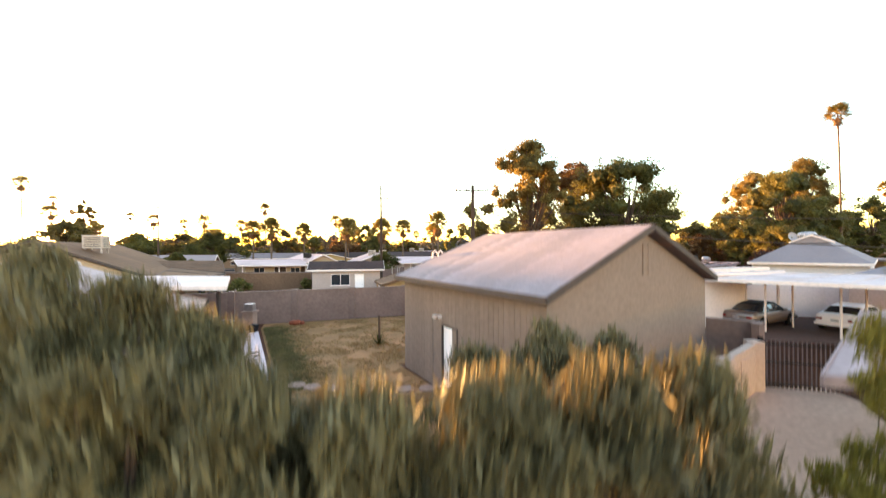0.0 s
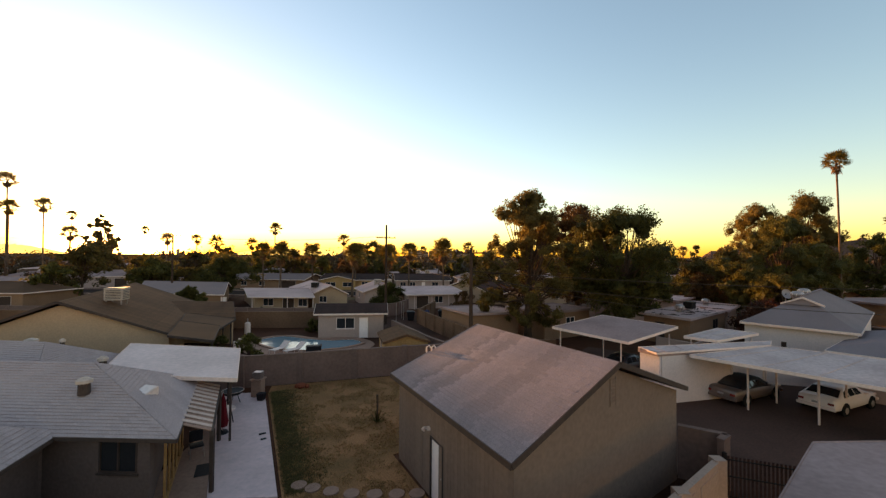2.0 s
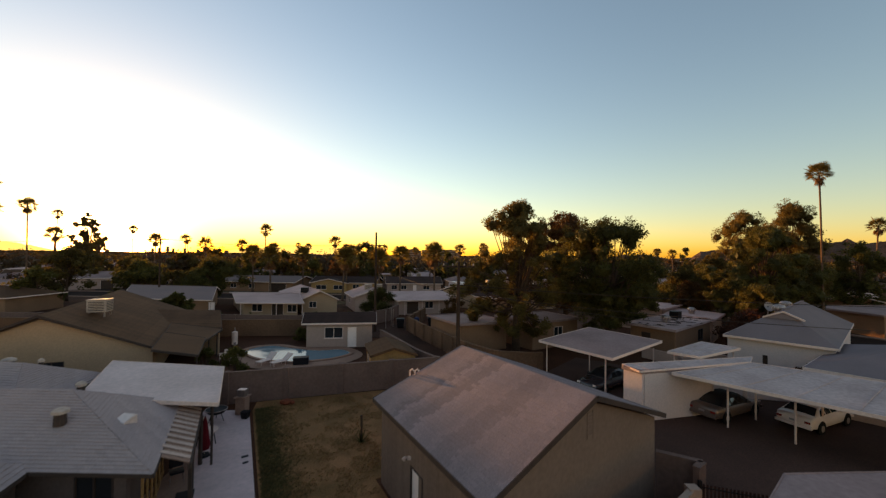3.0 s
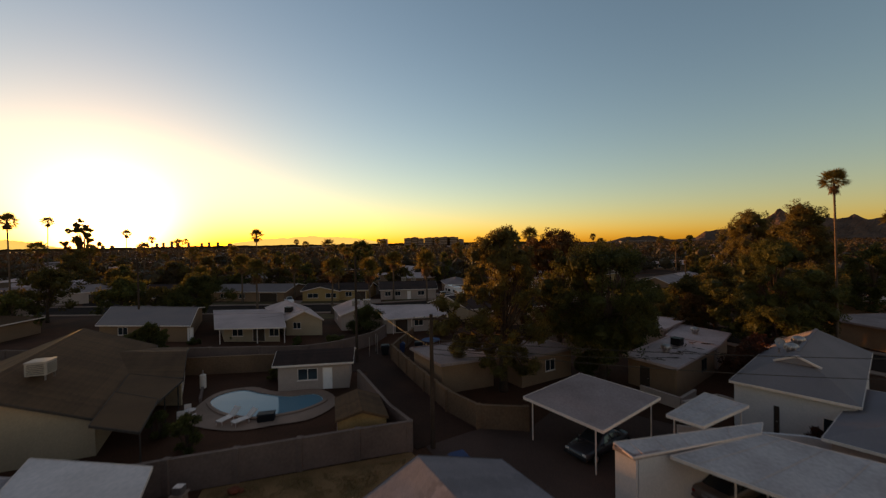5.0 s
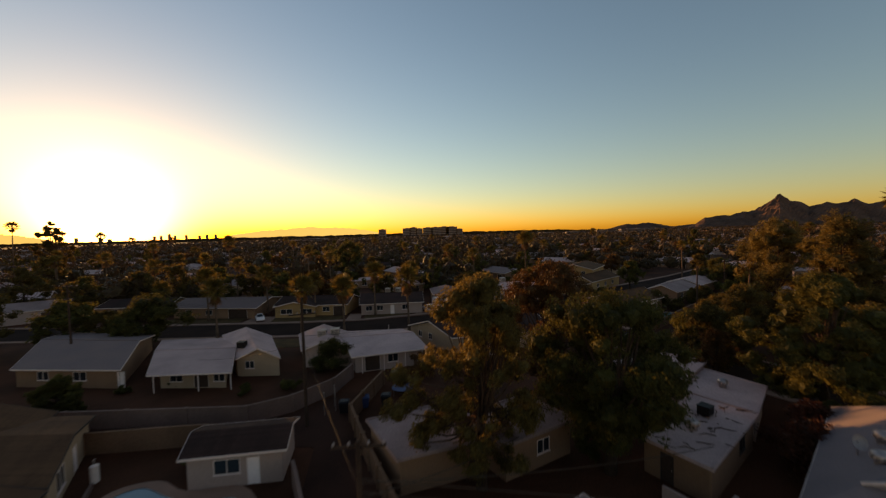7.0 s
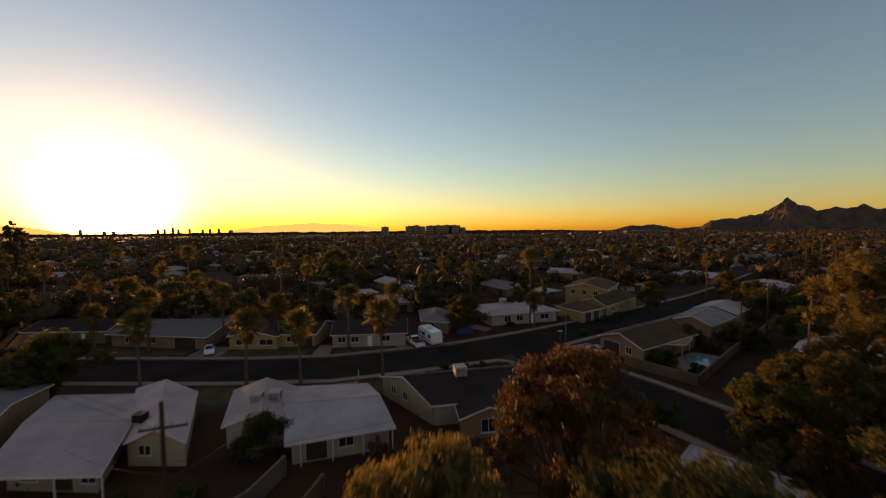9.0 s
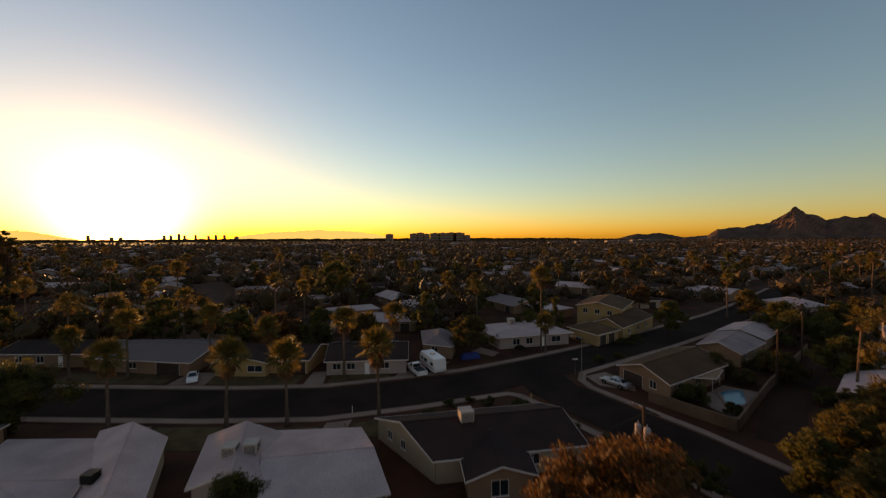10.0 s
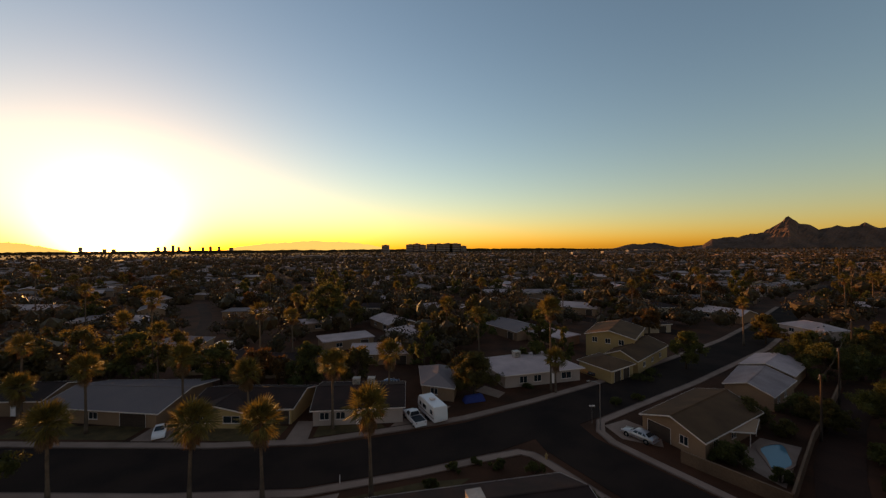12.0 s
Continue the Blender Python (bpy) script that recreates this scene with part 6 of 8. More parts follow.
# ---- vehicles ----
def car(at, turn, label, paint="car_white", top=None, kind="sedan", name="parked_car", group="parked cars"):
    """A car, nose along +x: lower body, cabin, glass, lamps and four wheels."""
    ob = thing(name, at, label, "car", group, turn=turn)
    L, W = {"sedan": (4.6, 1.76), "pickup": (5.5, 1.95), "beetle": (4.1, 1.6), "wagon": (4.9, 1.9)}[kind]
    prof = {"sedan": [(-1.0, 0.3), (-1.0, 0.62), (-0.97, 0.86), (-0.5, 0.92), (0.38, 0.9), (0.9, 0.78), (1.0, 0.6), (1.0, 0.3)],
            "pickup": [(-1.0, 0.42), (-1.0, 1.02), (-0.97, 1.06), (-0.2, 1.06), (0.42, 1.08), (0.95, 1.0), (1.0, 0.8), (1.0, 0.42)],
            "beetle": [(-1.0, 0.35), (-0.95, 0.6), (-0.8, 0.85), (-0.5, 0.95), (0.35, 0.92), (0.75, 0.85), (0.95, 0.6), (1.0, 0.35)],
            "wagon": [(-1.0, 0.34), (-1.0, 0.7), (-0.98, 1.0), (-0.5, 1.02), (0.4, 1.0), (0.93, 0.88), (1.0, 0.65), (1.0, 0.34)]}[kind]
    cab = {"sedan": ([(-0.72, 0.88), (-0.42, 1.36), (0.12, 1.4), (0.45, 0.88)]), "pickup": ([(-0.12, 1.05), (-0.08, 1.68), (0.24, 1.7), (0.46, 1.05)]),
           "beetle": ([(-0.72, 0.85), (-0.3, 1.42), (0.1, 1.46), (0.36, 0.9)]), "wagon": ([(-0.95, 1.0), (-0.85, 1.62), (0.1, 1.66), (0.45, 1.0)])}[kind]
    bm = bmesh.new()
    if kind == "sedan":
        rings_ = []
        for x, zb, zt, k in ((-1.0, 0.42, 0.74, 0.8), (-0.985, 0.34, 0.86, 0.88), (-0.93, 0.3, 0.93, 0.93), (-0.8, 0.27, 0.95, 0.97), (-0.45, 0.25, 0.94, 1.0), (0.2, 0.25, 0.92, 1.0), (0.6, 0.26, 0.87, 0.98), (0.86, 0.28, 0.79, 0.93), (0.96, 0.31, 0.71, 0.86), (1.0, 0.4, 0.6, 0.78)):
            h = W / 2 * k
            half = [(h * 0.78, zb), (h * 0.97, zb + 0.08), (h, zb + (zt - zb) * 0.55), (h * 0.96, zt - 0.07), (h * 0.86, zt)]
            rings_.append([bm.verts.new((x * L / 2, y, z)) for y, z in half] + [bm.verts.new((x * L / 2, -y, z)) for y, z in reversed(half)])
        for p, q in zip(rings_, rings_[1:]):
            for i in range(10):
                bm.faces.new((p[i], p[(i + 1) % 10], q[(i + 1) % 10], q[i]))
        bm.faces.new(rings_[0][::-1])
        bm.faces.new(rings_[-1])
        part("body", bm, paint, ob, smooth=True)
        # black discs on the closed flank stand in for the arches' shaded hollows
        for x in (-L * 0.3, L * 0.31):
            for s in (-1, 1):
                bm = bmesh.new()
                tube(bm, [(x, s * (W / 2 - 0.06), 0.33), (x, s * (W / 2 + 0.008), 0.33)], [0.38, 0.38], 22)
                part("wheel_arch", bm, "rubber", ob)
    else:
        hull(bm, [(x * L / 2, -W / 2, z) for x, z in prof], [(x * L / 2, W / 2, z) for x, z in prof])
        part("body", bevelled(bm, 0.06, 2), paint, ob, smooth=False)
    if kind == "sedan":
        # a rounded greenhouse: sections along the car, with glass laid over the gaps between the pillars
        cut = [(-0.76, 0.93, 0.86), (-0.5, 1.28, 0.7), (-0.36, 1.37, 0.66), (-0.08, 1.41, 0.64), (0.14, 1.36, 0.66), (0.48, 0.91, 0.86)]

        def section(x, zt, k, grow=0.0):
            hb, ht = W / 2 * 0.93 + grow, W / 2 * k + grow
            half = [(hb, 0.84), (hb * 0.98, 0.91), (ht + (hb - ht) * 0.12, max(zt - 0.09, 0.915)), (ht * 0.9, zt - 0.02 + grow), (ht * 0.5, zt + grow)]
            return [Vector((x * L / 2, y, z)) for y, z in half] + [Vector((x * L / 2, -y, z)) for y, z in reversed(half)]

        bm = bmesh.new()
        rs = [[bm.verts.new(p) for p in section(*c)] for c in cut]
        for p, q in zip(rs, rs[1:]):
            for i in range(9):
                bm.faces.new((p[i], p[i + 1], q[i + 1], q[i]))
        part("cabin", bm, top or paint, ob, smooth=True)
        for i, u0, u1 in ((1, -0.6, 0.9), (2, 0.15, 0.95), (3, 0.1, 1.35)):
            p, q = section(*cut[i], 0.012), section(*cut[i + 1], 0.012)
            for k0, k1 in ((1, 2), (8, 7)):
                bm = bmesh.new()
                ring = [lerp(lerp(p[k0], q[k0], u0), lerp(p[k1], q[k1], u0), 0.12), lerp(lerp(p[k0], q[k0], u1), lerp(p[k1], q[k1], u1), 0.12), lerp(lerp(p[k0], q[k0], min(u1, 0.95)), lerp(p[k1], q[k1], min(u1, 0.95)), 0.9), lerp(lerp(p[k0], q[k0], max(u0, 0.08)), lerp(p[k1], q[k1], max(u0, 0.08)), 0.9)]
                hull(bm, ring, [v - Vector((0, 0.015 if v.y > 0 else -0.015, 0)) for v in ring])
                part("side_window", bm, "pane", ob)
        for nm, i, j in (("rear_window", 0, 1), ("windscreen", 5, 4)):
            p, q = section(*cut[i], 0.012), section(*cut[j], 0.012)
            bm = bmesh.new()
            for m in (3, 4, 5):
                ring = [lerp(p[m], q[m], 0.1), lerp(p[m + 1], q[m + 1], 0.1), lerp(p[m + 1], q[m + 1], 0.92), lerp(p[m], q[m], 0.92)]
                hull(bm, [v + Vector((0, 0, 0.012)) for v in ring], [v - Vector((0, 0, 0.02)) for v in ring])
            part(nm, bm, "pane", ob)
        for s in (-1, 1):
            bm = bmesh.new()
            box(bm, (0.3 * L / 2, s * (W / 2 + 0.02) - 0.09, 0.9), (0.36 * L / 2, s * (W / 2 + 0.02) + 0.09, 1.02))
            part("wing_mirror", bevelled(bm, 0.02), paint, ob)
        bm = bmesh.new()
        box(bm, (-L / 2 - 0.012, -0.16, 0.58), (-L / 2 + 0.06, 0.16, 0.68))
        part("plate", bm, "ceramic", ob)
    else:
        bm = bmesh.new()
        rings = [[(x * L / 2, s * (W / 2 - 0.08 - 0.32 * (z - cab[0][1])), z) for x, z in cab] for s in (-1, 1)]
        hull(bm, rings[0], rings[1])
        part("cabin", bevelled(bm, 0.04, 2), top or paint, ob)
        for s in (-1, 1):
            r = rings[0] if s < 0 else rings[1]
            c = sum((Vector(p) for p in r), Vector()) / 4
            pts = [lerp(Vector(p), c, 0.16) for p in r]
            bm = bmesh.new()
            hull(bm, [p + Vector((0, s * 0.012, 0.0)) for p in pts], [p - Vector((0, s * 0.02, 0)) for p in pts])
            part("side_window", bm, "pane", ob)
        for nm, i, j in (("rear_window", 0, 1), ("windscreen", 3, 2)):
            a, b = [Vector(rings[k][i]) for k in (0, 1)], [Vector(rings[k][j]) for k in (1, 0)]
            q = [a[0], a[1], b[0], b[1]]
            c = sum(q, Vector()) / 4
            n = Vector((-1 if i == 0 else 1, 0, 0.55)) * 0.014
            bm = bmesh.new()
            hull(bm, [lerp(p, c, 0.12) + n for p in q], [lerp(p, c, 0.12) - n for p in q])
            part(nm, bm, "pane", ob)
    if kind == "pickup":
        bm = bmesh.new()
        box(bm, (-L / 2 * 0.95, -W / 2 + 0.12, 1.03), (-L / 2 * 0.17, W / 2 - 0.12, 1.075))
        part("bed", bm, "plastic_black", ob, "dark open truck bed")
    z = prof[2][1] - 0.14 if kind != "beetle" else 0.62
    for s in (-1, 1):
        for x, m, nm in ((-L / 2, "lens_red", "tail_lamp"), (L / 2, "lens_clear", "headlight")):
            bm = bmesh.new()
            box(bm, (x - 0.03, s * (W / 2 - 0.26) - 0.12, z - 0.1), (x + 0.03, s * (W / 2 - 0.26) + 0.12, z + 0.01))
            part(nm, bevelled(bm, 0.01), m, ob)
    for x in (-L / 2, L / 2):
        bm = bmesh.new()
        box(bm, (x - 0.06, -W / 2 + 0.05, 0.34), (x + 0.06, W / 2 - 0.05, 0.5))
        part("bumper", bevelled(bm, 0.03), "plastic_black" if paint == "car_dark" else paint, ob)
    R = 0.36 if kind == "pickup" else 0.31
    for x in (-L * 0.3, L * 0.31):
        for s in (-1, 1):
            bm = bmesh.new()
            y = s * (W / 2 - (0.085 if kind == "sedan" else 0.1))
            tube(bm, [(x, y - 0.11, R), (x, y - 0.08, R), (x, y + 0.08, R), (x, y + 0.11, R)], [R * 0.92, R, R, R * 0.92], 20)
            tyre = part("wheel", bm, "rubber", ob, "black tyre")
            bm = bmesh.new()
            tube(bm, [(x, y + s * 0.1, R), (x, y + s * 0.125, R)], [R * 0.62, R * 0.5], 14)
            part("rim", bm, "metal", tyre)
    return ob


car((18.7, 22.7), 26, "bronze-grey two-door car with black vinyl roof", "car_bronze", "vinyl")
car((22.9, 21.5), 25, "white sedan parked under the carport", "car_white")
car((13.4, 27.2), 215, "black car parked under the open carport", "car_dark")
car((33.9, 92.6), 125, "pale silver sedan parked at the corner", "car_silver")
car((1.9, 97.6), 118, "white pickup truck on the driveway", "car_white", kind="pickup", name="pickup_truck")
car((-34.6, 92.8), -58, "white rounded old small car on the drive", "car_white", kind="beetle")
car((-98, 139), 20, "white wagon on a far drive", "car_white", kind="wagon")
car((-128, 172), 60, "white wagon in a far street", "car_white", kind="wagon")
car((3, 152), 10, "white car on a far drive", "car_white")
car((38, 119.5), 35, "dark car by the yellow garage", "car_dark")
car((-62, 190), 70, "white wagon beside a far house", "car_white", kind="wagon")
car((-4.6, 113), 60, "blue sedan behind the trailer", "car_blue")

rv = thing("travel_trailer", (4.6, 99.2), "white travel trailer beside the pickup", "trailer", turn=118)
bm = bmesh.new()
pr = [(-3.2, 0.5), (-3.3, 1.0), (-3.1, 2.75), (2.6, 2.85), (3.1, 2.3), (3.2, 1.4), (2.8, 0.5)]
hull(bm, [(x, -1.15, z) for x, z in pr], [(x, 1.15, z) for x, z in pr])
part("body", bevelled(bm, 0.08, 2), "car_white", rv)
for x, w_ in ((-2.2, 0.9), (0.4, 1.2), (2.0, 0.6)):
    for s in (-1, 1):
        bm = bmesh.new()
        box(bm, (x - w_ / 2, s * 1.155 - 0.012, 1.5), (x + w_ / 2, s * 1.155 + 0.012, 2.1))
        part("window", bm, "pane", rv)
for s in (-1, 1):
    bm = bmesh.new()
    box(bm, (-3.1, s * 1.156 - 0.006, 1.02), (2.9, s * 1.156 + 0.006, 1.14))
    part("stripe", bm, "stucco_tan", rv)
bm = bmesh.new()
box(bm, (-0.5, -0.4, 2.83), (0.3, 0.4, 3.08))
part("roof_unit", bevelled(bm, 0.05), "trim_white", rv)
for x in (-0.75, -0.05):
    for s in (-1, 1):
        bm = bmesh.new()
        tube(bm, [(x, s * 1.05 - 0.1, 0.34), (x, s * 1.05 + 0.1, 0.34)], [0.34, 0.34], 16)
        part("wheel", bm, "rubber", rv)
rv2 = thing("travel_trailer", (-50.5, 137), "small pale trailer behind the far house", "trailer", turn=10)
bm = bmesh.new()
hull(bm, [(x, -1.1, z) for x, z in pr], [(x, 1.1, z) for x, z in pr])
part("body", bevelled(bm, 0.08, 2), "car_white", rv2)
for x in (-1.5, 0.5):
    bm = bmesh.new()
    box(bm, (x - 0.5, -1.125, 1.5), (x + 0.5, -1.095, 2.1))
    part("window", bm, "pane", rv2)
for s in (-1, 1):
    bm = bmesh.new()
    tube(bm, [(0, s * 1.0 - 0.1, 0.34), (0, s * 1.0 + 0.1, 0.34)], [0.34, 0.34], 16)
    part("wheel", bm, "rubber", rv2)
tp = thing("covered_boat", (11.5, 105.6), "low trailer load under a blue tarpaulin", "tarpaulin", turn=20)
bm = bmesh.new()
hull(bm, [(-1.6, -0.5, 1.0), (1.5, -0.4, 1.2), (1.5, 0.5, 1.1), (-1.6, 0.4, 1.05)], [(-2.0, -0.9, 0), (2.0, -0.9, 0), (2.0, 0.9, 0), (-2.0, 0.9, 0)])
part("tarpaulin", bevelled(bm, 0.12, 2), "tarp", tp)


def bin_(at, label, mat, turn=0):
    ob = thing("wheeled_bin", at, label, "bin", "alley bins", turn=turn)
    bm = bmesh.new()
    hull(bm, [(-0.5, -0.45, 1.1), (0.5, -0.45, 1.1), (0.5, 0.45, 1.1), (-0.5, 0.45, 1.1)], [(-0.38, -0.34, 0.06), (0.38, -0.34, 0.06), (0.38, 0.34, 0.06), (-0.38, 0.34, 0.06)])
    part("bin", bevelled(bm, 0.03), mat, ob)
    bm = bmesh.new()
    hull(bm, [(-0.4, -0.35, 1.24), (0.4, -0.35, 1.24), (0.4, 0.4, 1.24), (-0.4, 0.4, 1.24)], [(-0.54, -0.5, 1.105), (0.54, -0.5, 1.105), (0.54, 0.52, 1.105), (-0.54, 0.52, 1.105)])
    part("lid", bm, mat, ob)
    for x in (-0.34, 0.34):
        bm = bmesh.new()
        tube(bm, [(x - 0.04, 0.36, 0.12), (x + 0.04, 0.36, 0.12)], [0.12, 0.12], 12)
        part("wheel", bm, "rubber", ob)


bin_((-4.2, 49.2), "black wheeled alley bin", "plastic_black", 10)
bin_((-2.4, 50.2), "blue wheeled alley bin", "plastic_blue", 15)
bin_((-0.2, 50.6), "black wheeled alley bin", "plastic_black", 5)
bin_((4.4, 24.6), "blue wheeled bin beside the workshop wall", "plastic_blue", 25)
for x, y in ((-5.6, 50.6), (-6.0, 48.6), (-5.2, 49.6)):
    po = thing("fence_post", (x, y), "pale metal fence post by the bins", "post", "fence posts")
    bm = bmesh.new()
    tube(bm, [(0, 0, 0), (0, 0, 2.3)], [0.05, 0.05], 8)
    part("shaft", bm, "metal", po)
tr = thing("trampoline", (1.2, 53.6), "blue round trampoline in the back yard", "trampoline")
bm = bmesh.new()
tube(bm, [(0, 0, 0.68), (0, 0, 0.72)], [1.25, 1.25], 24)
part("pad", bm, "plastic_blue", tr)
for k in range(5):
    a = 1.2566 * k
    bm = bmesh.new()
    tube(bm, [(1.15 * math.cos(a), 1.15 * math.sin(a), 0), (1.15 * math.cos(a), 1.15 * math.sin(a), 0.68)], [0.025, 0.025], 6)
    part("leg", bm, "metal", tr)

# ---- street furniture, poles and wires ----
lp = thing("street_lamp", (29.4, 95.0), "grey street lamp on the corner kerb", "street lamp")
bm = bmesh.new()
tube(bm, [(0, 0, 0), (0, 0, 3.5), (0, 0, 6.9)], [0.1, 0.08, 0.06], 10)
part("pole", bm, "metal", lp)
bm = bmesh.new()
tube(bm, [(0, 0, 6.7), (-0.6, 0.2, 7.05), (-1.4, 0.4, 7.1)], [0.04, 0.035, 0.03], 8)
part("arm", bm, "metal", lp)
bm = bmesh.new()
box(bm, (-1.75, 0.32, 7.0), (-1.3, 0.5, 7.14))
part("lantern", bevelled(bm, 0.03), "ceramic", lp)
sg = thing("street_sign", (29.0, 97.2), "pale street sign on a thin post", "sign")
bm = bmesh.new()
tube(bm, [(0, 0, 0), (0, 0, 2.8)], [0.03, 0.03], 8)
part("post", bm, "metal", sg)
bm = bmesh.new()
box(bm, (-0.45, -0.012, 2.55), (0.45, 0.012, 2.78))
part("plate", bm, "trim_white", sg)
mk = thing("marker_post", (-4.9, 81.6), "thin white marker post on the verge", "post")
bm = bmesh.new()
tube(bm, [(0, 0, 0), (0, 0, 1.1)], [0.05, 0.05], 8)
part("shaft", bm, "trim_white", mk)
hy = thing("fire_hydrant", (19.7, 87.0), "pale fire hydrant on the corner", "hydrant", z=0.12)
bm = bmesh.new()
tube(bm, [(0, 0, 0), (0, 0, 0.6), (0, 0, 0.75)], [0.14, 0.12, 0.04], 10)
part("barrel", bm, "stucco_yellow", hy)
for s in (-1, 1):
    bm = bmesh.new()
    tube(bm, [(0, 0, 0.45), (s * 0.2, 0, 0.45)], [0.06, 0.06], 8)
    part("outlet", bm, "stucco_yellow", hy)


def utility_pole(at, h, label, turn=0, arm=2.4, cans=0, arms=1, drop=0.35):
    ob = thing("utility_pole", at, label, "utility pole", "utility poles", turn=turn)
    bm = bmesh.new()
    tube(bm, [(0, 0, -0.1), (0, 0, h * 0.5), (0, 0, h)], [0.17, 0.14, 0.11], 10)
    part("pole", bm, "pole", ob)
    for k in range(arms):
        z = h - drop - 0.9 * k
        bm = bmesh.new()
        box(bm, (-arm / 2, 0.12, z - 0.06), (arm / 2, 0.22, z + 0.06))
        xa = part("crossarm", bm, "pole", ob)
        for x in (-0.46, -0.18, 0.18, 0.46):
            bm = bmesh.new()
            tube(bm, [(x * arm, 0.17, z + 0.06), (x * arm, 0.17, z + 0.12), (x * arm, 0.17, z + 0.22)], [0.03, 0.06, 0.04], 8)
            part("insulator", bm, "ceramic", xa)
    for k in range(cans):
        bm = bmesh.new()
        x = (-0.38, 0.38, 0)[k]
        tube(bm, [(x, -0.15, h - 2.6), (x, -0.15, h - 2.55), (x, -0.15, h - 1.65), (x, -0.15, h - 1.55)], [0.2, 0.26, 0.26, 0.14], 14)
        can = part("transformer", bm, "ceramic", ob, "grey can transformer")
        bm = bmesh.new()
        tube(bm, [(x, -0.15, h - 1.56), (x, -0.15, h - 1.3)], [0.04, 0.03], 6)
        part("bushing", bm, "ceramic", can)
    return ob


POLES = {"near": ((2.7, 27.6), 8.9, 5), "mid": ((-7.0, 46.5), 12.2, 20), "left": ((-47.5, 64.5), 12.0, 10), "corner": ((24.1, 62.7), 9.8, -60), "east": ((72, 104), 9.5, 45), "east2": ((58, 92), 9.0, 45), "far": ((100, 130), 9.5, 45), "west": ((-90, 47.5), 11, 10), "lot": ((46, 10), 9.5, 60)}
for k, (at, h, turn) in POLES.items():
    utility_pole(at, h, "weathered wooden utility pole with a crossarm" + (" and transformers" if k == "corner" else ""), turn, cans=2 if k == "corner" else 0, arms=1, drop=1.6 if k == "mid" else 0.35)


def wire(a, b, sag, label="sagging overhead cable between poles", r=0.012):
    a, b = Vector(a), Vector(b)
    ob = thing("overhead_cable", (a + b) / 2, label, "cable", "overhead cables")
    pts = [lerp(a, b, k / 14) - Vector((0, 0, sag * 4 * (k / 14) * (1 - k / 14))) - v2((a + b) / 2) for k in range(15)]
    bm = bmesh.new()
    tube(bm, pts, [r] * 15, 5)
    part("strand", bm, "wire", ob)


def strung(p, q, n=3, sag=0.5):
    (a, ha, ta), (b, hb, tb) = POLES[p], POLES[q]
    for k in range(n):
        o = (k - (n - 1) / 2) * 1.0
        pa = Vector((a[0] + o * math.cos(radians(ta)), a[1] + o * math.sin(radians(ta)), ha - (1.4 if p == "mid" else 0.15)))
        pb = Vector((b[0] + o * math.cos(radians(tb)), b[1] + o * math.sin(radians(tb)), hb - 0.15))
        wire(pa, pb, sag)


wire((2.7, 27.6, 6.7), (-6.9, 46.4, 8.2), 0.5)
strung("mid", "left", 2, 0.7)
strung("left", "west", 2, 0.6)
strung("east2", "east", 2)
strung("east", "far", 2)
wire((2.7, 27.6, 7.2), (48, 24.5, 6.4), 0.5, r=0.024)
wire((2.7, 27.6, 6.6), (33, 27.5, 4.3), 0.3, r=0.024)
wire((2.7, 27.6, 7.0), (24, 36.5, 3.2), 0.4, r=0.024)
wire((2.7, 27.6, 6.3), (11.5, 38.5, 3.0), 0.3, r=0.024)
wire((-7.0, 46.5, 8.6), (24.1, 62.7, 9.2), 0.9)
wire((-7.0, 46.5, 7.6), (-10, 64, 3.5), 0.5)
wire((-7.0, 46.5, 8.0), (-24, 57, 3.2), 0.5)

# ---- trees, palms and bushes ----
tree((8.7, 37.4), "tall grey-green eucalyptus with a ragged crown", 11, 15.2, 5.4, 4.4, 1.4, "leaf_euc", 26000, 0.16, 110, 0.34, r0=0.14, r1=0.27, top=0.85, core=0.42)
tree((18.2, 38.9), "broad dark green pine with a dense rounded crown", 12, 13.7, 7.2, 5.4, 2.0, "leaf_green", 30000, 0.18, 100, 0.38, r0=0.2, r1=0.3, lean=(0.6, -0.4), top=1.8)
tree((24.0, 44.6), "dark green tree beside the flat-roofed house", 17, 8.2, 3.0, 2.6, 1.5, "leaf_green", 8000, 0.19, 30, 0.26)
tree((16.6, 47.4), "tall rust-coloured tree lit by low sun", 18, 15.2, 6.3, 5.8, 2.5, "leaf_rust", 26000, 0.17, 84, 0.3, r0=0.16, r1=0.28, top=0.95)
tree((39.7, 45.4), "large round dark green tree", 14, 13.5, 5.7, 5.4, 1.4, "leaf_green", 26000, 0.17, 100, 0.36, r0=0.18, r1=0.28, top=0.9, core=0.5)
tree((57.8, 62.4), "tall golden-green pine behind the round tree", 15, 20.0, 4.4, 4.2, 4, "leaf_euc", 18000, 0.2, 60, 0.36, top=0.7, r0=0.3, r1=0.46)
tree((57.4, 72.0), "golden-topped pine beside the round tree", 33, 19.2, 5.6, 5.2, 3, "leaf_euc", 16000, 0.2, 60, 0.32, top=0.9, r0=0.26, r1=0.4)
tree((68.0, 62.0), "broad dark pine with uneven layers", 16, 12.5, 5.0, 5.0, 2, "leaf_green", 9000, 0.25, 40, 0.34)
tree((36.2, 54.0), "golden-brown tree behind the flat roof", 34, 6.4, 2.6, 2.4, 1.5, "leaf_rust", 8000, 0.18, 34, 0.24)
tree((-157.0, 167.0), "tall golden tree before the setting sun", 35, 27.5, 7.0, 6.0, 4.0, "leaf_euc", 11000, 0.36, 80, 0.5, r0=0.14, r1=0.25, top=0.9, core=0.28)
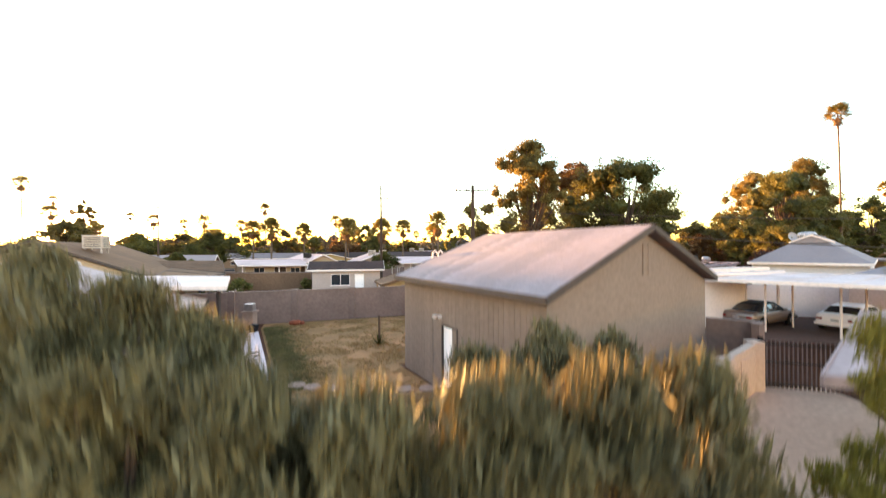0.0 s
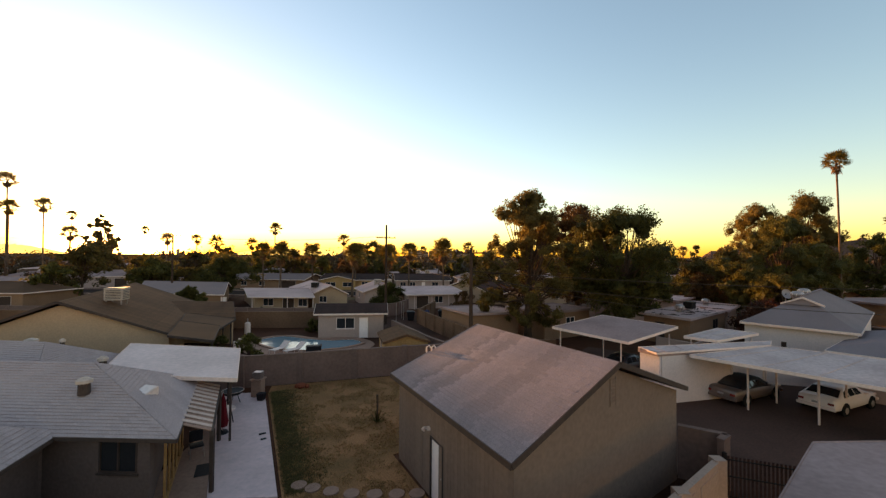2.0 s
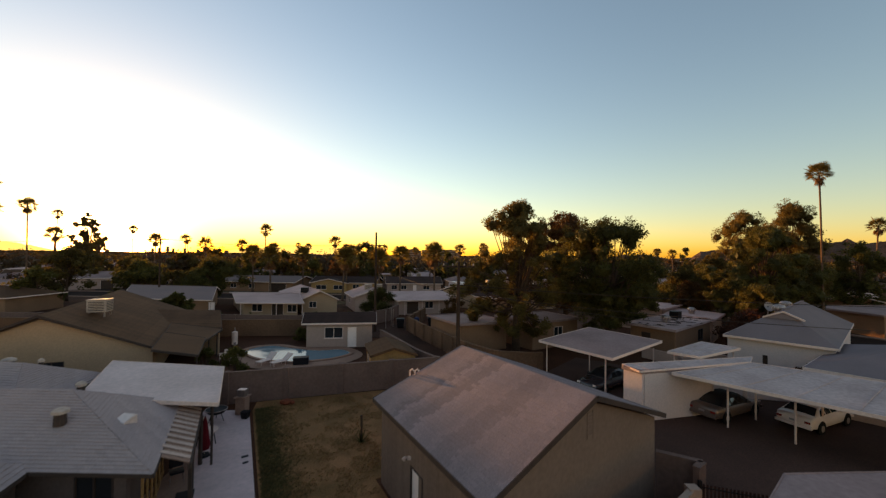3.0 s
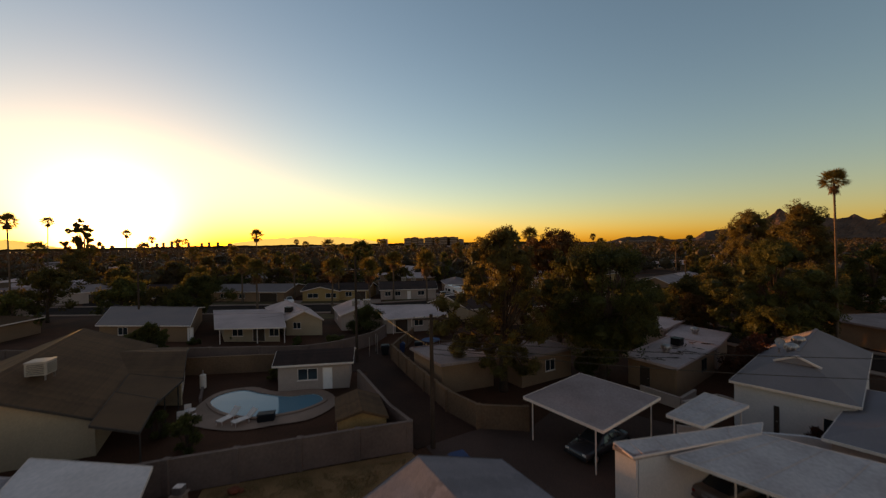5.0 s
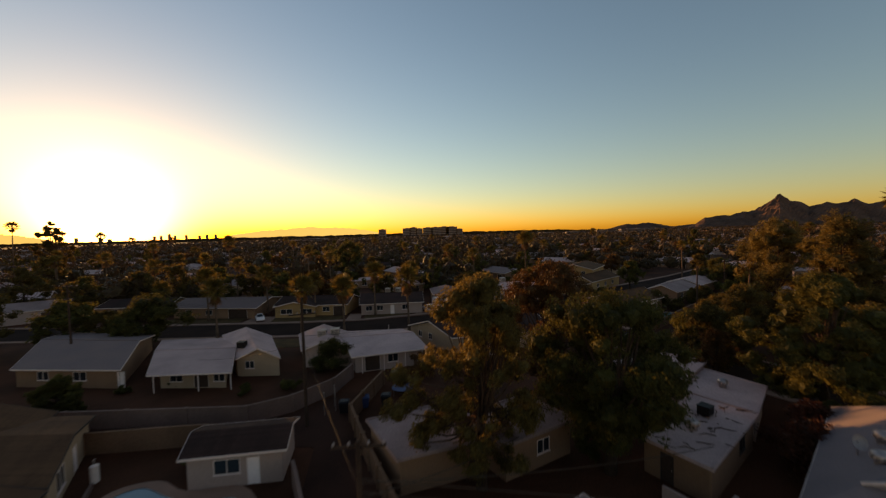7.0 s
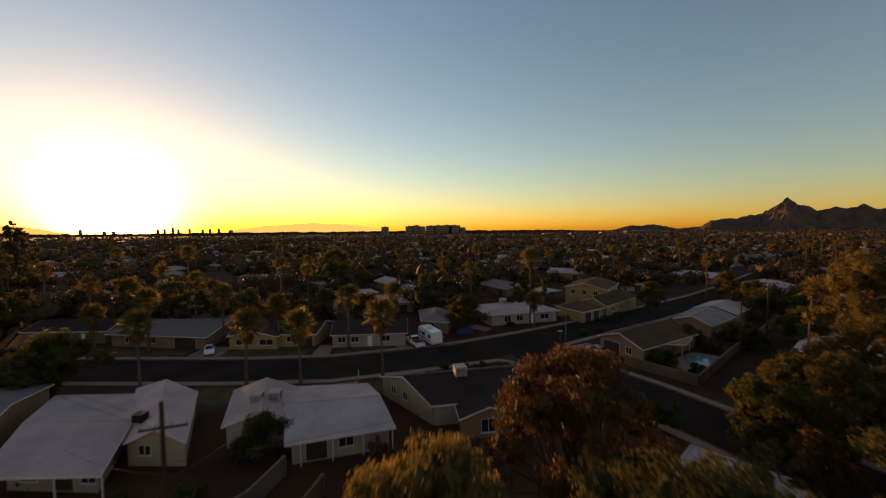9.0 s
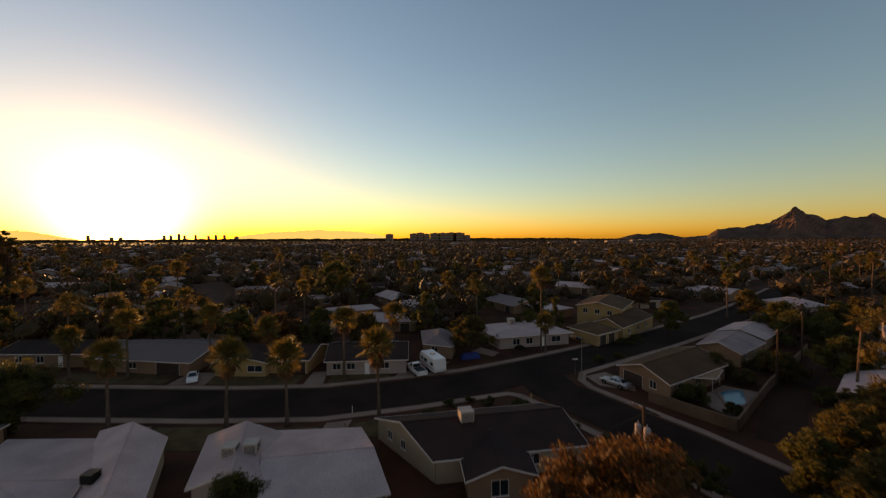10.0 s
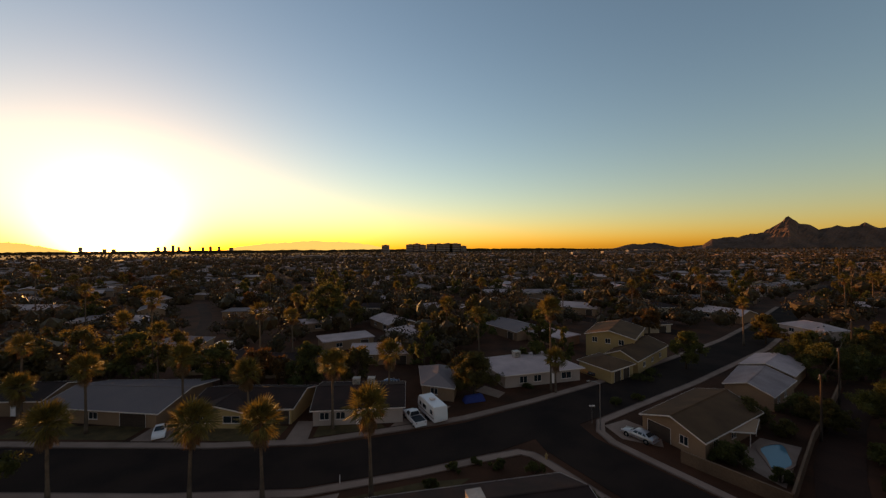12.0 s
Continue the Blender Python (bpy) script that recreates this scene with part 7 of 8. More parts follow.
tree((-44.6, 75.2), "dense round dark green tree", 19, 9.2, 6.4, 5.2, 1.2, "leaf_green", 13000, 0.2, 44, 0.3)
tree((-34.0, 166.0), "broad dark domed tree among far roofs", 43, 16.2, 7.6, 7.0, 1.5, "leaf_green", 7000, 0.32, 60, 0.4, r0=0.2, r1=0.32)
tree((4.5, 147.5), "dense olive tree behind the white roofs", 44, 9.5, 5.4, 5.0, 0.8, "leaf_olive", 4500, 0.3, 40, 0.26)
tree((14.5, 150.5), "dense green tree behind the white roofs", 45, 10.0, 5.6, 5.0, 0.8, "leaf_green", 4500, 0.3, 40, 0.26)
tree((11.8, 108.5), "round olive tree by the white house", 20, 8.2, 5.6, 5.0, 1.0, "leaf_olive", 10000, 0.19, 40, 0.25)
tree((58.5, 123.4), "dark tree on the far kerb", 22, 8.5, 4.0, 4.0, 1.5, "leaf_green", 6000, 0.22, 30, 0.22)
tree((39.0, 58.5), "olive tree beside the side street", 24, 8.6, 4.6, 4.4, 1.6, "leaf_olive", 9000, 0.2, 34, 0.24)
tree((53.0, 62.5), "olive-green tree near the side street", 25, 9.5, 5.4, 5.0, 1.6, "leaf_olive", 9000, 0.21, 36, 0.26)
tree((58.5, 79.5), "yellow-green rounded tree by the alley", 26, 5.0, 3.2, 3.0, 0.6, "leaf_euc", 8000, 0.2, 32, 0.22)
tree((47.5, 49.5), "dark tree behind the white roof", 27, 10.0, 5.0, 4.8, 2.0, "leaf_olive", 8000, 0.22, 34, 0.28)
tree((30.5, 66.0), "small dark tree on the verge", 28, 4.5, 2.6, 2.4, 0.6, "leaf_green", 4000, 0.16, 20, 0.14)
tree((46.5, 68.0), "olive-green tree behind the side street wall", 36, 8.0, 4.6, 4.4, 1.2, "leaf_olive", 9000, 0.2, 36, 0.24)
tree((44.0, 61.5), "golden-green tree behind the flat roofs", 37, 10.4, 3.8, 3.6, 1.2, "leaf_euc", 9000, 0.2, 36, 0.24)
tree((61.5, 95.0), "rounded olive tree behind the corner house", 46, 5.0, 3.4, 3.2, 0.4, "leaf_olive", 6000, 0.2, 32, 0.2)
tree((80.5, 115.5), "broad dark green tree beside the alley", 47, 8.0, 5.2, 4.8, 0.8, "leaf_green", 6000, 0.24, 40, 0.24)
tree((92.5, 145.0), "golden-green tree on the far kerb", 48, 8.5, 4.4, 4.2, 0.8, "leaf_euc", 5000, 0.26, 34, 0.22)
tree((40.8, 66.0), "dark tree shading the side street kerb", 49, 6.2, 3.8, 3.6, 0.5, "leaf_green", 7000, 0.2, 34, 0.22)
tree((70.0, 94.0), "dark tree along the alley", 29, 8.0, 5.0, 5.0, 1.0, "leaf_green", 7000, 0.24, 32, 0.24)
tree((83.0, 122.0), "dark tree behind the white gable", 30, 9.0, 5.5, 5.0, 1.5, "leaf_green", 6000, 0.26, 30, 0.24)
tree((-34.0, 49.6), "dense dark tree behind the brown-roofed house", 39, 4.3, 2.6, 2.4, 0.1, "leaf_green", 12000, 0.17, 44, 0.2, r0=0.26, r1=0.4)
tree((-54.0, 76.8), "golden tree at the street's edge", 31, 6.2, 3.2, 3.2, 1.2, "leaf_olive", 7000, 0.2, 30, 0.24)
bush((31.8, 38.0), "red-brown shrub beside the flat roof", 41, 4.6, 3.0, 2.6, "leaf_red", 8000, 0.15, 34)
bush((34.6, 41.0), "red-brown shrub behind the house", 42, 4.2, 2.6, 2.4, "leaf_red", 6000, 0.16, 28)
bush((26.3, 26.2), "round dark shrub before the white wall", 43, 2.0, 0.95, 0.95, "leaf_red", 3000, 0.08, 18)
bush((-9.4, 61.6), "round dark green bush by the porch", 44, 4.4, 3.0, 2.6, "leaf_green", 9000, 0.13, 34)
bush((2.6, 58.2), "yellow-green shrub beside the porch", 45, 3.6, 1.8, 1.8, "leaf_rust", 4000, 0.13, 20)
bush((17.5, 41.0), "dark bush against the tan house", 46, 3.0, 1.8, 1.6, "leaf_green", 4000, 0.12, 20)
bush((-13.6, 27.4), "dark bush beside the patio roof", 47, 2.6, 1.2, 1.2, "leaf_green", 3000, 0.1, 16)
bush((-16.9, 29.0), "dark clipped shrub at the patio corner", 48, 2.2, 0.9, 0.9, "leaf_green", 2500, 0.1, 14)
bush((-13.8, 40.6), "green shrub at the guest house corner", 49, 1.6, 0.9, 0.8, "leaf_green", 2500, 0.09, 14)
bush((42.2, 86.6), "dark shrub behind the corner wall", 50, 3.2, 2.4, 2.2, "leaf_green", 4500, 0.15, 22)
bush((44.9, 82.6), "dark shrub beside the small pool", 51, 1.8, 1.4, 1.2, "leaf_green", 2500, 0.13, 16)
bush((60.6, 86.5), "dark untrimmed shrub along the alley", 53, 2.6, 2.2, 2.0, "leaf_green", 3000, 0.2, 24, group="alley shrubs")
bush((55.8, 80.6), "low olive shrub along the alley", 54, 2.0, 2.0, 1.8, "leaf_olive", 3000, 0.18, 22, group="alley shrubs")
bush((73.0, 99.2), "dark untrimmed shrub along the alley", 55, 3.2, 2.6, 2.2, "leaf_green", 3000, 0.22, 24, group="alley shrubs")
bush((62.6, 100.6), "dark shrub behind the tan block wall", 56, 3.6, 2.8, 2.2, "leaf_green", 3000, 0.22, 26, group="alley shrubs")
bush((54.4, 93.6), "dark shrub behind the tan block wall", 57, 2.6, 1.8, 1.6, "leaf_olive", 2500, 0.18, 20, group="alley shrubs")
bush((50.6, 74.8), "low olive shrub along the alley", 58, 1.8, 2.2, 1.8, "leaf_olive", 3000, 0.16, 22, group="alley shrubs")
bush((52.0, 97.6), "large dark shrub in the corner yard", 52, 4.2, 3.4, 3.0, "leaf_olive", 5000, 0.2, 26)
for k, (x, y, h, r) in enumerate([(8, 84.6, 1.0, 1.0), (10.8, 86, 0.9, 0.9), (13.4, 85, 1.2, 1.0), (5.5, 81, 1.1, 1.1), (17.5, 84, 1.4, 1.3), (22.6, 78.5, 1.5, 1.2), (25.8, 74, 1.6, 1.4), (-27, 56.8, 1.0, 0.8), (-12.5, 55.5, 1.2, 1.4), (-17, 54.5, 1.2, 1.1), (35.5, 104.5, 1.2, 1.4), (40, 106, 1.3, 1.2), (22, 112, 1.0, 1.2), (45.5, 116.6, 1.4, 2.0), (49, 119.5, 1.5, 2.0), (-32, 55, 1.1, 0.9), (27.5, 69, 2.0, 1.6)]):
    bush((x, y), "low dark green garden shrub", 60 + k, h, r, r, "leaf_green", 1500, 0.12, 12, group="garden shrubs")

palm((-34.1, 76.9), "fan palm with a brown skirt by the kerb", 1, 8.8, 1.5)
palm((-19.5, 77.5), "fan palm with golden lit fronds by the kerb", 2, 8.8, 1.5)
palm((-12.2, 78.3), "fan palm with golden lit fronds by the kerb", 3, 8.6, 1.5)
palm((-0.9, 79.6), "tall fan palm with a shaggy brown skirt", 4, 9.8, 1.55, dead=26)
palm((-10.0, 95.0), "fan palm before the white house", 5, 9.8, 1.4)
palm((-3.0, 103.4), "fan palm beside the grey-brown roof", 6, 9.0, 1.5)
palm((-24.0, 97.4), "fan palm before the yellow house", 7, 7.6, 1.5, dead=20)
palm((-36.0, 99.5), "fan palm between the houses", 8, 9.2, 1.5, dead=22)
palm((-46.0, 93.2), "fan palm on the grey house's lawn", 9, 9.6, 1.4)
palm((-55.5, 92.5), "fan palm on a front lawn", 10, 7.0, 1.4)
palm((26.0, 110.0), "tall slim fan palm before the white house", 11, 15.6, 1.35, dead=22, tr=0.16)
palm((26.7, 109.3), "short fan palm at the foot of a tall one", 12, 6.2, 1.3, tr=0.16)
palm((85.5, 143.5), "tall fan palm on the far kerb", 13, 11.4, 1.4, split=False)
palm((45.6, 44.6), "very tall slim fan palm above the trees", 14, 19.6, 0.77, split=True, tr=0.12, dead=14, lean=0.3)
palm((64.2, 86.4), "fan palm beside the alley", 15, 12.0, 1.4, split=False, tr=0.17)
for k, (x, y, h) in enumerate([(-96, 87.3, 20), (-106, 88, 26.2), (-103.6, 86.4, 19.4), (-92.5, 90, 13.6), (-150, 146, 24), (-83.4, 110, 13.2), (-60.8, 97.4, 11.8), (-53.4, 115, 16.6), (-33.6, 120, 13.6), (-120, 132, 12), (-128, 140, 13.5), (-102, 150, 15), (-38, 150, 12), (-30, 128, 11), (14, 130, 11), (6, 140, 12), (-50, 112, 11), (-62, 118, 12), (95, 84, 17), (99, 82, 15), (45, 170, 12), (72, 178, 13), (18, 178, 14), (-14, 190, 12), (-140, 170, 20), (-160, 210, 18), (110, 200, 13), (140, 172, 15), (150, 168, 16), (168, 190, 14), (-75, 210, 14), (-36, 230, 14), (36, 226, 15), (88, 232, 16), (132, 240, 14), (190, 220, 17), (200, 236, 18), (-5, 262, 15), (62, 268, 14), (-100, 260, 16), (-190, 280, 18), (-52, 300, 16)]):
    palm((x, y), "distant fan palm with a dark crown", 100 + k, h, 1.55, split=False, group="distant fan palms", tr=0.18)

# the tree at x -86.5 is added, -71 and -60 sized, to block sun
for k, (x, y, h, r, m) in enumerate([(-99, 104, 12.5, 6.0, "leaf_olive"), (-86.5, 104.5, 8.8, 4.6, "leaf_euc"), (-91, 112, 9.2, 5.2, "leaf_green"), (-77, 113, 10.2, 5.4, "leaf_olive"), (-68, 114, 12.0, 6.2, "leaf_euc"), (-57, 114.5, 11.0, 5.6, "leaf_green"), (-47, 114.5, 11.0, 5.6, "leaf_olive"), (-38, 113, 9.0, 4.8, "leaf_green"), (-30, 111.5, 8.5, 4.4, "leaf_rust"), (-20.5, 112.5, 9.0, 4.8, "leaf_green"), (-11, 114, 8.0, 4.4, "leaf_olive"), (88, 116, 7, 4.2, "leaf_green"), (97, 124, 7.5, 4.4, "leaf_olive"), (106, 134, 7, 4.0, "leaf_green"), (101, 116, 6.5, 4.2, "leaf_euc"), (93, 133, 6, 3.6, "leaf_green"), (118, 140, 7, 4.2, "leaf_olive"), (-84, 62, 8.5, 4.8, "leaf_green"), (-71, 72, 10.8, 5.6, "leaf_olive"), (-60, 75.5, 8.4, 5.4, "leaf_green")]):
    tree((x, y), ("dense garden tree standing behind the houses", "broad garden tree behind a low roof")[k % 2], 300 + k, h, r, r, 0.8, m, 3000, 0.34, 34, 0.24, group="garden trees")

# near hedge below the camera's start
for k, (x, y, h, rx, ry) in enumerate([(-4.5, 4.2, 4.85, 1.2, 0.9), (-3.5, 4.4, 4.6, 1.2, 0.9), (-2.5, 4.6, 4.25, 1.15, 0.9), (-1.7, 4.5, 3.85, 1.05, 0.85), (-2.9, 2.8, 4.55, 1.1, 0.8), (-2.0, 2.7, 4.3, 1.05, 0.75), (-1.2, 2.7, 4.0, 1.0, 0.75), (-0.4, 2.7, 3.8, 1.0, 0.75), (0.4, 2.7, 3.65, 1.0, 0.75), (1.2, 2.8, 3.7, 1.0, 0.75), (2.0, 3.0, 3.75, 1.0, 0.8), (2.8, 3.6, 3.6, 0.95, 0.8), (-0.9, 3.6, 3.55, 1.0, 0.8), (0.1, 3.5, 3.4, 1.0, 0.8), (1.4, 6.3, 3.05, 1.2, 0.9), (2.5, 6.5, 3.4, 1.3, 1.0), (3.5, 6.7, 3.15, 1.1, 0.9)]):
    bush((x, y), "tall grey-green oleander hedge before the yard", 71 + k, h, rx, ry, "leaf_hedge", 20000, 0.078, 70, aspect=0.2, up=0.9, name="hedge_bush", group="oleander hedge", r0=0.22, r1=0.36, top=0.97)
bush((-8.9, 6.7), "grey-green oleander bush with small cream flowers", 90, 3.0, 1.2, 1.0, "leaf_hedge", 14000, 0.085, 40, aspect=0.24, up=0.7, name="hedge_bush", group="oleander hedge", r0=0.2, r1=0.34, top=0.95, flowers=420)
bush((-4.8, 7.6), "grey-green oleander bush with scattered cream flowers", 91, 2.6, 1.9, 1.0, "leaf_hedge", 11000, 0.08, 32, aspect=0.22, up=0.8, name="hedge_bush", group="oleander hedge", r0=0.2, r1=0.34, top=0.95, flowers=420)
tree((5.55, 3.9), "yellow-green willow-like tree beside the drive", 92, 5.1, 1.05, 1.0, 0.5, "leaf_willow", 15500, 0.1, 60, 0.07, aspect=0.2, up=-0.9, r0=0.25, r1=0.4, core=0)

# mid-distance trees, a few shapes copied
KINDS = [tree((x, y), lab, s, h, r, r, 1.0, m, 1100, 0.42, 24, 0.2, group="suburban trees", name="suburban_tree") for x, y, lab, s, h, r, m in
         [(-66, 62, "rounded dark green suburban garden tree", 201, 7, 3.8, "leaf_green"), (-80, 50, "olive-coloured suburban garden tree crown", 202, 8, 4.2, "leaf_olive"), (88, 60, "broad grey-green suburban garden tree", 203, 9, 4.8, "leaf_euc"), (-26, 112, "rust-tinged suburban garden tree crown", 204, 6.5, 3.8, "leaf_rust"), (30, 138, "tall dark suburban garden tree", 205, 11, 3.6, "leaf_green")]]
g = random.Random(77)
n = 0
while n < 190:
    x, y = g.uniform(-330, 380), g.uniform(48, 340)
    if abs(x - 5) > 45 + y * 1.05 or near_road(x, y, 7.5) or (-60 < x < 60 and y < 118) or any(abs(x - a) < 8.5 and abs(y - b) < 7.5 for a, b in taken) or (y < 110 and x > 20 and x < 60):
        continue
    if 33 < x < 62 and 110 < y < 150 or 52 < x < 82 and 98 < y < 130:
        continue
    s = g.uniform(0.55, 1.35)
    copy_thing(KINDS[g.choice((0, 0, 1, 3, 2, 3, 4))], pose(x, y, 0, 0, 0, g.uniform(0, 360))).scale = (s, s, s * g.uniform(0.85, 1.25))
    n += 1


# ---- the far suburb ----
def far_trees():
    """Woods to the horizon: each tree two or three knobbly masses with rough leafy skins, coarser with distance."""
    gg = np.random.default_rng(5)
    V, F, off = [], [], 0
    for y0, y1, count, k, size, masses, level in ((125, 300, 1250, 90, 0.36, 2, 1), (300, 520, 1900, 32, 0.56, 2, 1), (520, 1000, 3400, 20, 0.85, 2, 1), (1000, 2000, 3400, 14, 1.6, 1, 1), (2000, 4600, 3000, 8, 3.6, 1, 1)):
        d = np.sqrt(gg.uniform(y0 ** 2, y1 ** 2, count))
        a = gg.uniform(-1.0, 1.0, count)
        xy = np.stack([d * np.sin(a), d * np.cos(a)], 1)
        if y0 < 500:
            xy = np.array([p for p in xy if not near_road(p[0], p[1], 6) and not any(abs(p[0] - a) < 8 and abs(p[1] - b) < 7 for a, b in taken) and not (12 < p[0] < 90 and p[1] < 165) and not (-60 < p[0] < 15 and p[1] < 118)])
        n = len(xy)
        big = gg.random(n) ** 2.2
        h = 3.6 + 6.6 * big + gg.uniform(-0.6, 1.2, n)
        r = (1.9 + 3.4 * big + gg.uniform(0, 0.9, n)) * (1 + size / 8)
        m = np.repeat(np.arange(n), masses)
        side = gg.normal(size=(len(m), 2)) * 0.42 * r[m, None]
        rr = r[m] * gg.uniform(0.5, 0.85, len(m))
        c = np.concatenate([xy[m] + side, (h[m] * gg.uniform(0.42, 0.68, len(m)))[:, None]], 1)
        rz = np.minimum(h[m] - c[:, 2], c[:, 2]) * gg.uniform(0.85, 1.1, len(m))
        cv, cf = lumps(int(y0), c, np.stack([rr, rr, rz], 1) * 0.62, level, 0.3)
        V.append(cv)
        F += (cf + off).tolist()
        off += len(cv)
        d = gg.normal(size=(len(m), k, 3))
        d[:, :, 2] = np.abs(d[:, :, 2]) * 1.1 - 0.35
        d /= np.linalg.norm(d, axis=2)[:, :, None]
        p = c[:, None, :] + d * np.stack([rr, rr, rz], 1)[:, None, :] * (0.45 + 0.75 * np.sqrt(gg.random((len(m), k, 1))))
        a = gg.normal(size=(len(m), k, 3))
        a /= np.linalg.norm(a, axis=2)[:, :, None]
        b = np.cross(a, d)
        b /= np.linalg.norm(b, axis=2)[:, :, None] + 1e-6
        s = size * gg.uniform(0.6, 1.2, (len(m), k, 1))
        q = np.stack([p - a * s, p + b * s * 0.8, p + a * s, p - b * s * 0.8], 2).reshape(-1, 3)
        V.append(q)
        F += (np.arange(len(q)).reshape(-1, 4) + off).tolist()
        off += len(q)
    return np.concatenate(V), F


v, f = far_trees()
me = bpy.data.meshes.new("far_trees")
me.from_pydata(v.tolist(), [], f)
me.materials.append(M["leaf_far"])
tagged(new("far_trees", me), "distant suburban trees spreading to the horizon", "trees", kind="stuff")

gg = random.Random(9)
VW, FW, VR, FR = [], [], [], []
for k in range(1700):
    d = math.sqrt(gg.uniform(320 ** 2, 1700 ** 2)) if k % 3 else math.sqrt(gg.uniform(320 ** 2, 800 ** 2))
    a = gg.uniform(-0.98, 1.0)
    x, y = d * math.sin(a), d * math.cos(a)
    if near_road(x, y, 10):
        continue
    L, W, h, t = gg.uniform(6, 11), gg.uniform(4.5, 7), gg.uniform(2.6, 3.4), gg.choice((0.1, 1.67, 0.6)) + gg.uniform(-0.1, 0.1)
    c, s = math.cos(t), math.sin(t)

    def P3(u, w_, z):
        return (x + u * c - w_ * s, y + u * s + w_ * c, z)
    i = len(VW)
    VW += [P3(u, w_, z) for z in (0, h) for u, w_ in ((-L, -W), (L, -W), (L, W), (-L, W))]
    FW += [(i, i + 1, i + 5, i + 4), (i + 1, i + 2, i + 6, i + 5), (i + 2, i + 3, i + 7, i + 6), (i + 3, i, i + 4, i + 7)]
    i = len(VR)
    e, r = 0.5, h + gg.choice((0.1, 1.2, 1.5))
    VR += [P3(-L - e, -W - e, h), P3(L + e, -W - e, h), P3(L + e, W + e, h), P3(-L - e, W + e, h), P3(-L + 1, 0, r), P3(L - 1, 0, r)]
    FR += [(i, i + 1, i + 5, i + 4), (i + 2, i + 3, i + 4, i + 5), (i + 1, i + 2, i + 5), (i + 3, i, i + 4)]
far = thing("far_houses", (0, 0), "distant low houses among trees", "houses", kind="stuff")
for nm, V, F, m in (("walls", VW, FW, "far_wall"), ("roofs", VR, FR, "far_roof")):
    me = bpy.data.meshes.new(nm)
    me.from_pydata(V, [], F)
    piece(nm, me, m, far, kind="stuff")


def tower(at, w_, d_, h, label, group, turn=0, cols=6, floors=8):
    """A far building with bands of windows set into its faces."""
    ob = thing("tower_block", at, label, "tower", group, turn=turn)
    bm = bmesh.new()
    box(bm, (-w_ / 2, -d_ / 2, 0), (w_ / 2, d_ / 2, h))
    box(bm, (-w_ / 5, -d_ / 5, h), (w_ / 5, d_ / 5, h * 1.06))
    part("wall", bm, "tower", ob)
    for k in range(floors):
        z = h * (k + 0.35) / floors
        bm = bmesh.new()
        box(bm, (-w_ * 0.47, -d_ / 2 - 0.3, z), (w_ * 0.47, -d_ / 2 - 0.05, z + h / floors * 0.45))
        part("window_band", bm, "pane", ob)


FAR = 2400
for x, w_, h in ((-415, 42, 33), (-262, 50, 35), (-222, 45, 38), (-186, 40, 33), (-132, 60, 36), (-86, 50, 37), (-32, 60, 38), (14, 70, 37), (62, 40, 27)):
    tower((x, FAR), w_, 30, h * 1.4, "far mid-rise office block", "mid-rise blocks", floors=5)
for u, h, w_ in ((-0.985, 62, 26), (-0.92, 30, 30), (-0.895, 26, 34), (-0.775, 52, 20), (-0.757, 60, 18), (-0.735, 85, 20), (-0.72, 56, 18), (-0.69, 62, 18), (-0.655, 46, 20), (-0.635, 58, 20), (-0.612, 56, 20), (-0.58, 34, 40)):
    y = 3400
    tower((u * y, y), w_ * 0.75, 18, h * 0.5 + 27, "distant downtown tower on the horizon", "downtown towers", floors=10)
for x, y, w_, h in ((-330, 960, 60, 11), (-360, 900, 30, 9), (700, 1500, 90, 12), (560, 1400, 70, 10), (420, 1300, 60, 9), (860, 1750, 110, 12), (300, 1200, 40, 9)):
    tower((x, y), w_, 25, h, "far low commercial building", "low commercial buildings", floors=3)


def mountain(name, spine, label, depth, seed, mat="rock"):
    """A ridge over a line of (x, y, height), with gullied slopes."""
    nz = 26
    V, F = [], []
    pts = []
    for (x0, y0, h0), (x1, y1, h1) in zip(spine, spine[1:]):
        n = max(2, int(math.hypot(x1 - x0, y1 - y0) / 22))
        for k in range(n):
            u = k / n
            pts.append((x0 + (x1 - x0) * u, y0 + (y1 - y0) * u, h0 + (h1 - h0) * u))
    for i, (x, y, h) in enumerate(pts):
        out = Vector((x, y, 0)).normalized()
        for j in range(nz + 1):
            u = j / nz * 2 - 1
            p = Vector((x, y, 0)) + out * u * depth * (0.5 + h / 400)
            fall = (1 - abs(u)) ** 1.15
            nn = noise.fractal(Vector((p.x, p.y, seed * 50)) / 130, 0.9, 2.1, 5)
            z = h * fall + nn * (6 + h * 0.16) * (0.25 + fall * (1 - fall) * 3) + noise.fractal(Vector((p.x, p.y, seed)) / 42, 0.7, 2.0, 4) * (3 + h * 0.035) * (0.3 + fall)
            V.append((p.x, p.y, max(z, -2) if 0 < j < nz else -5))
    for i in range(len(pts) - 1):
        for j in range(nz):
            a = i * (nz + 1) + j
            F.append((a, a + 1, a + nz + 2, a + nz + 1))
    me = bpy.data.meshes.new(name)
    me.from_pydata(V, [], F)
    me.materials.append(M[mat])
    tagged(new(name, me), label, "mountain", kind="structure")


def at_bearing(u, d, h):
    return (u * d, d, h)


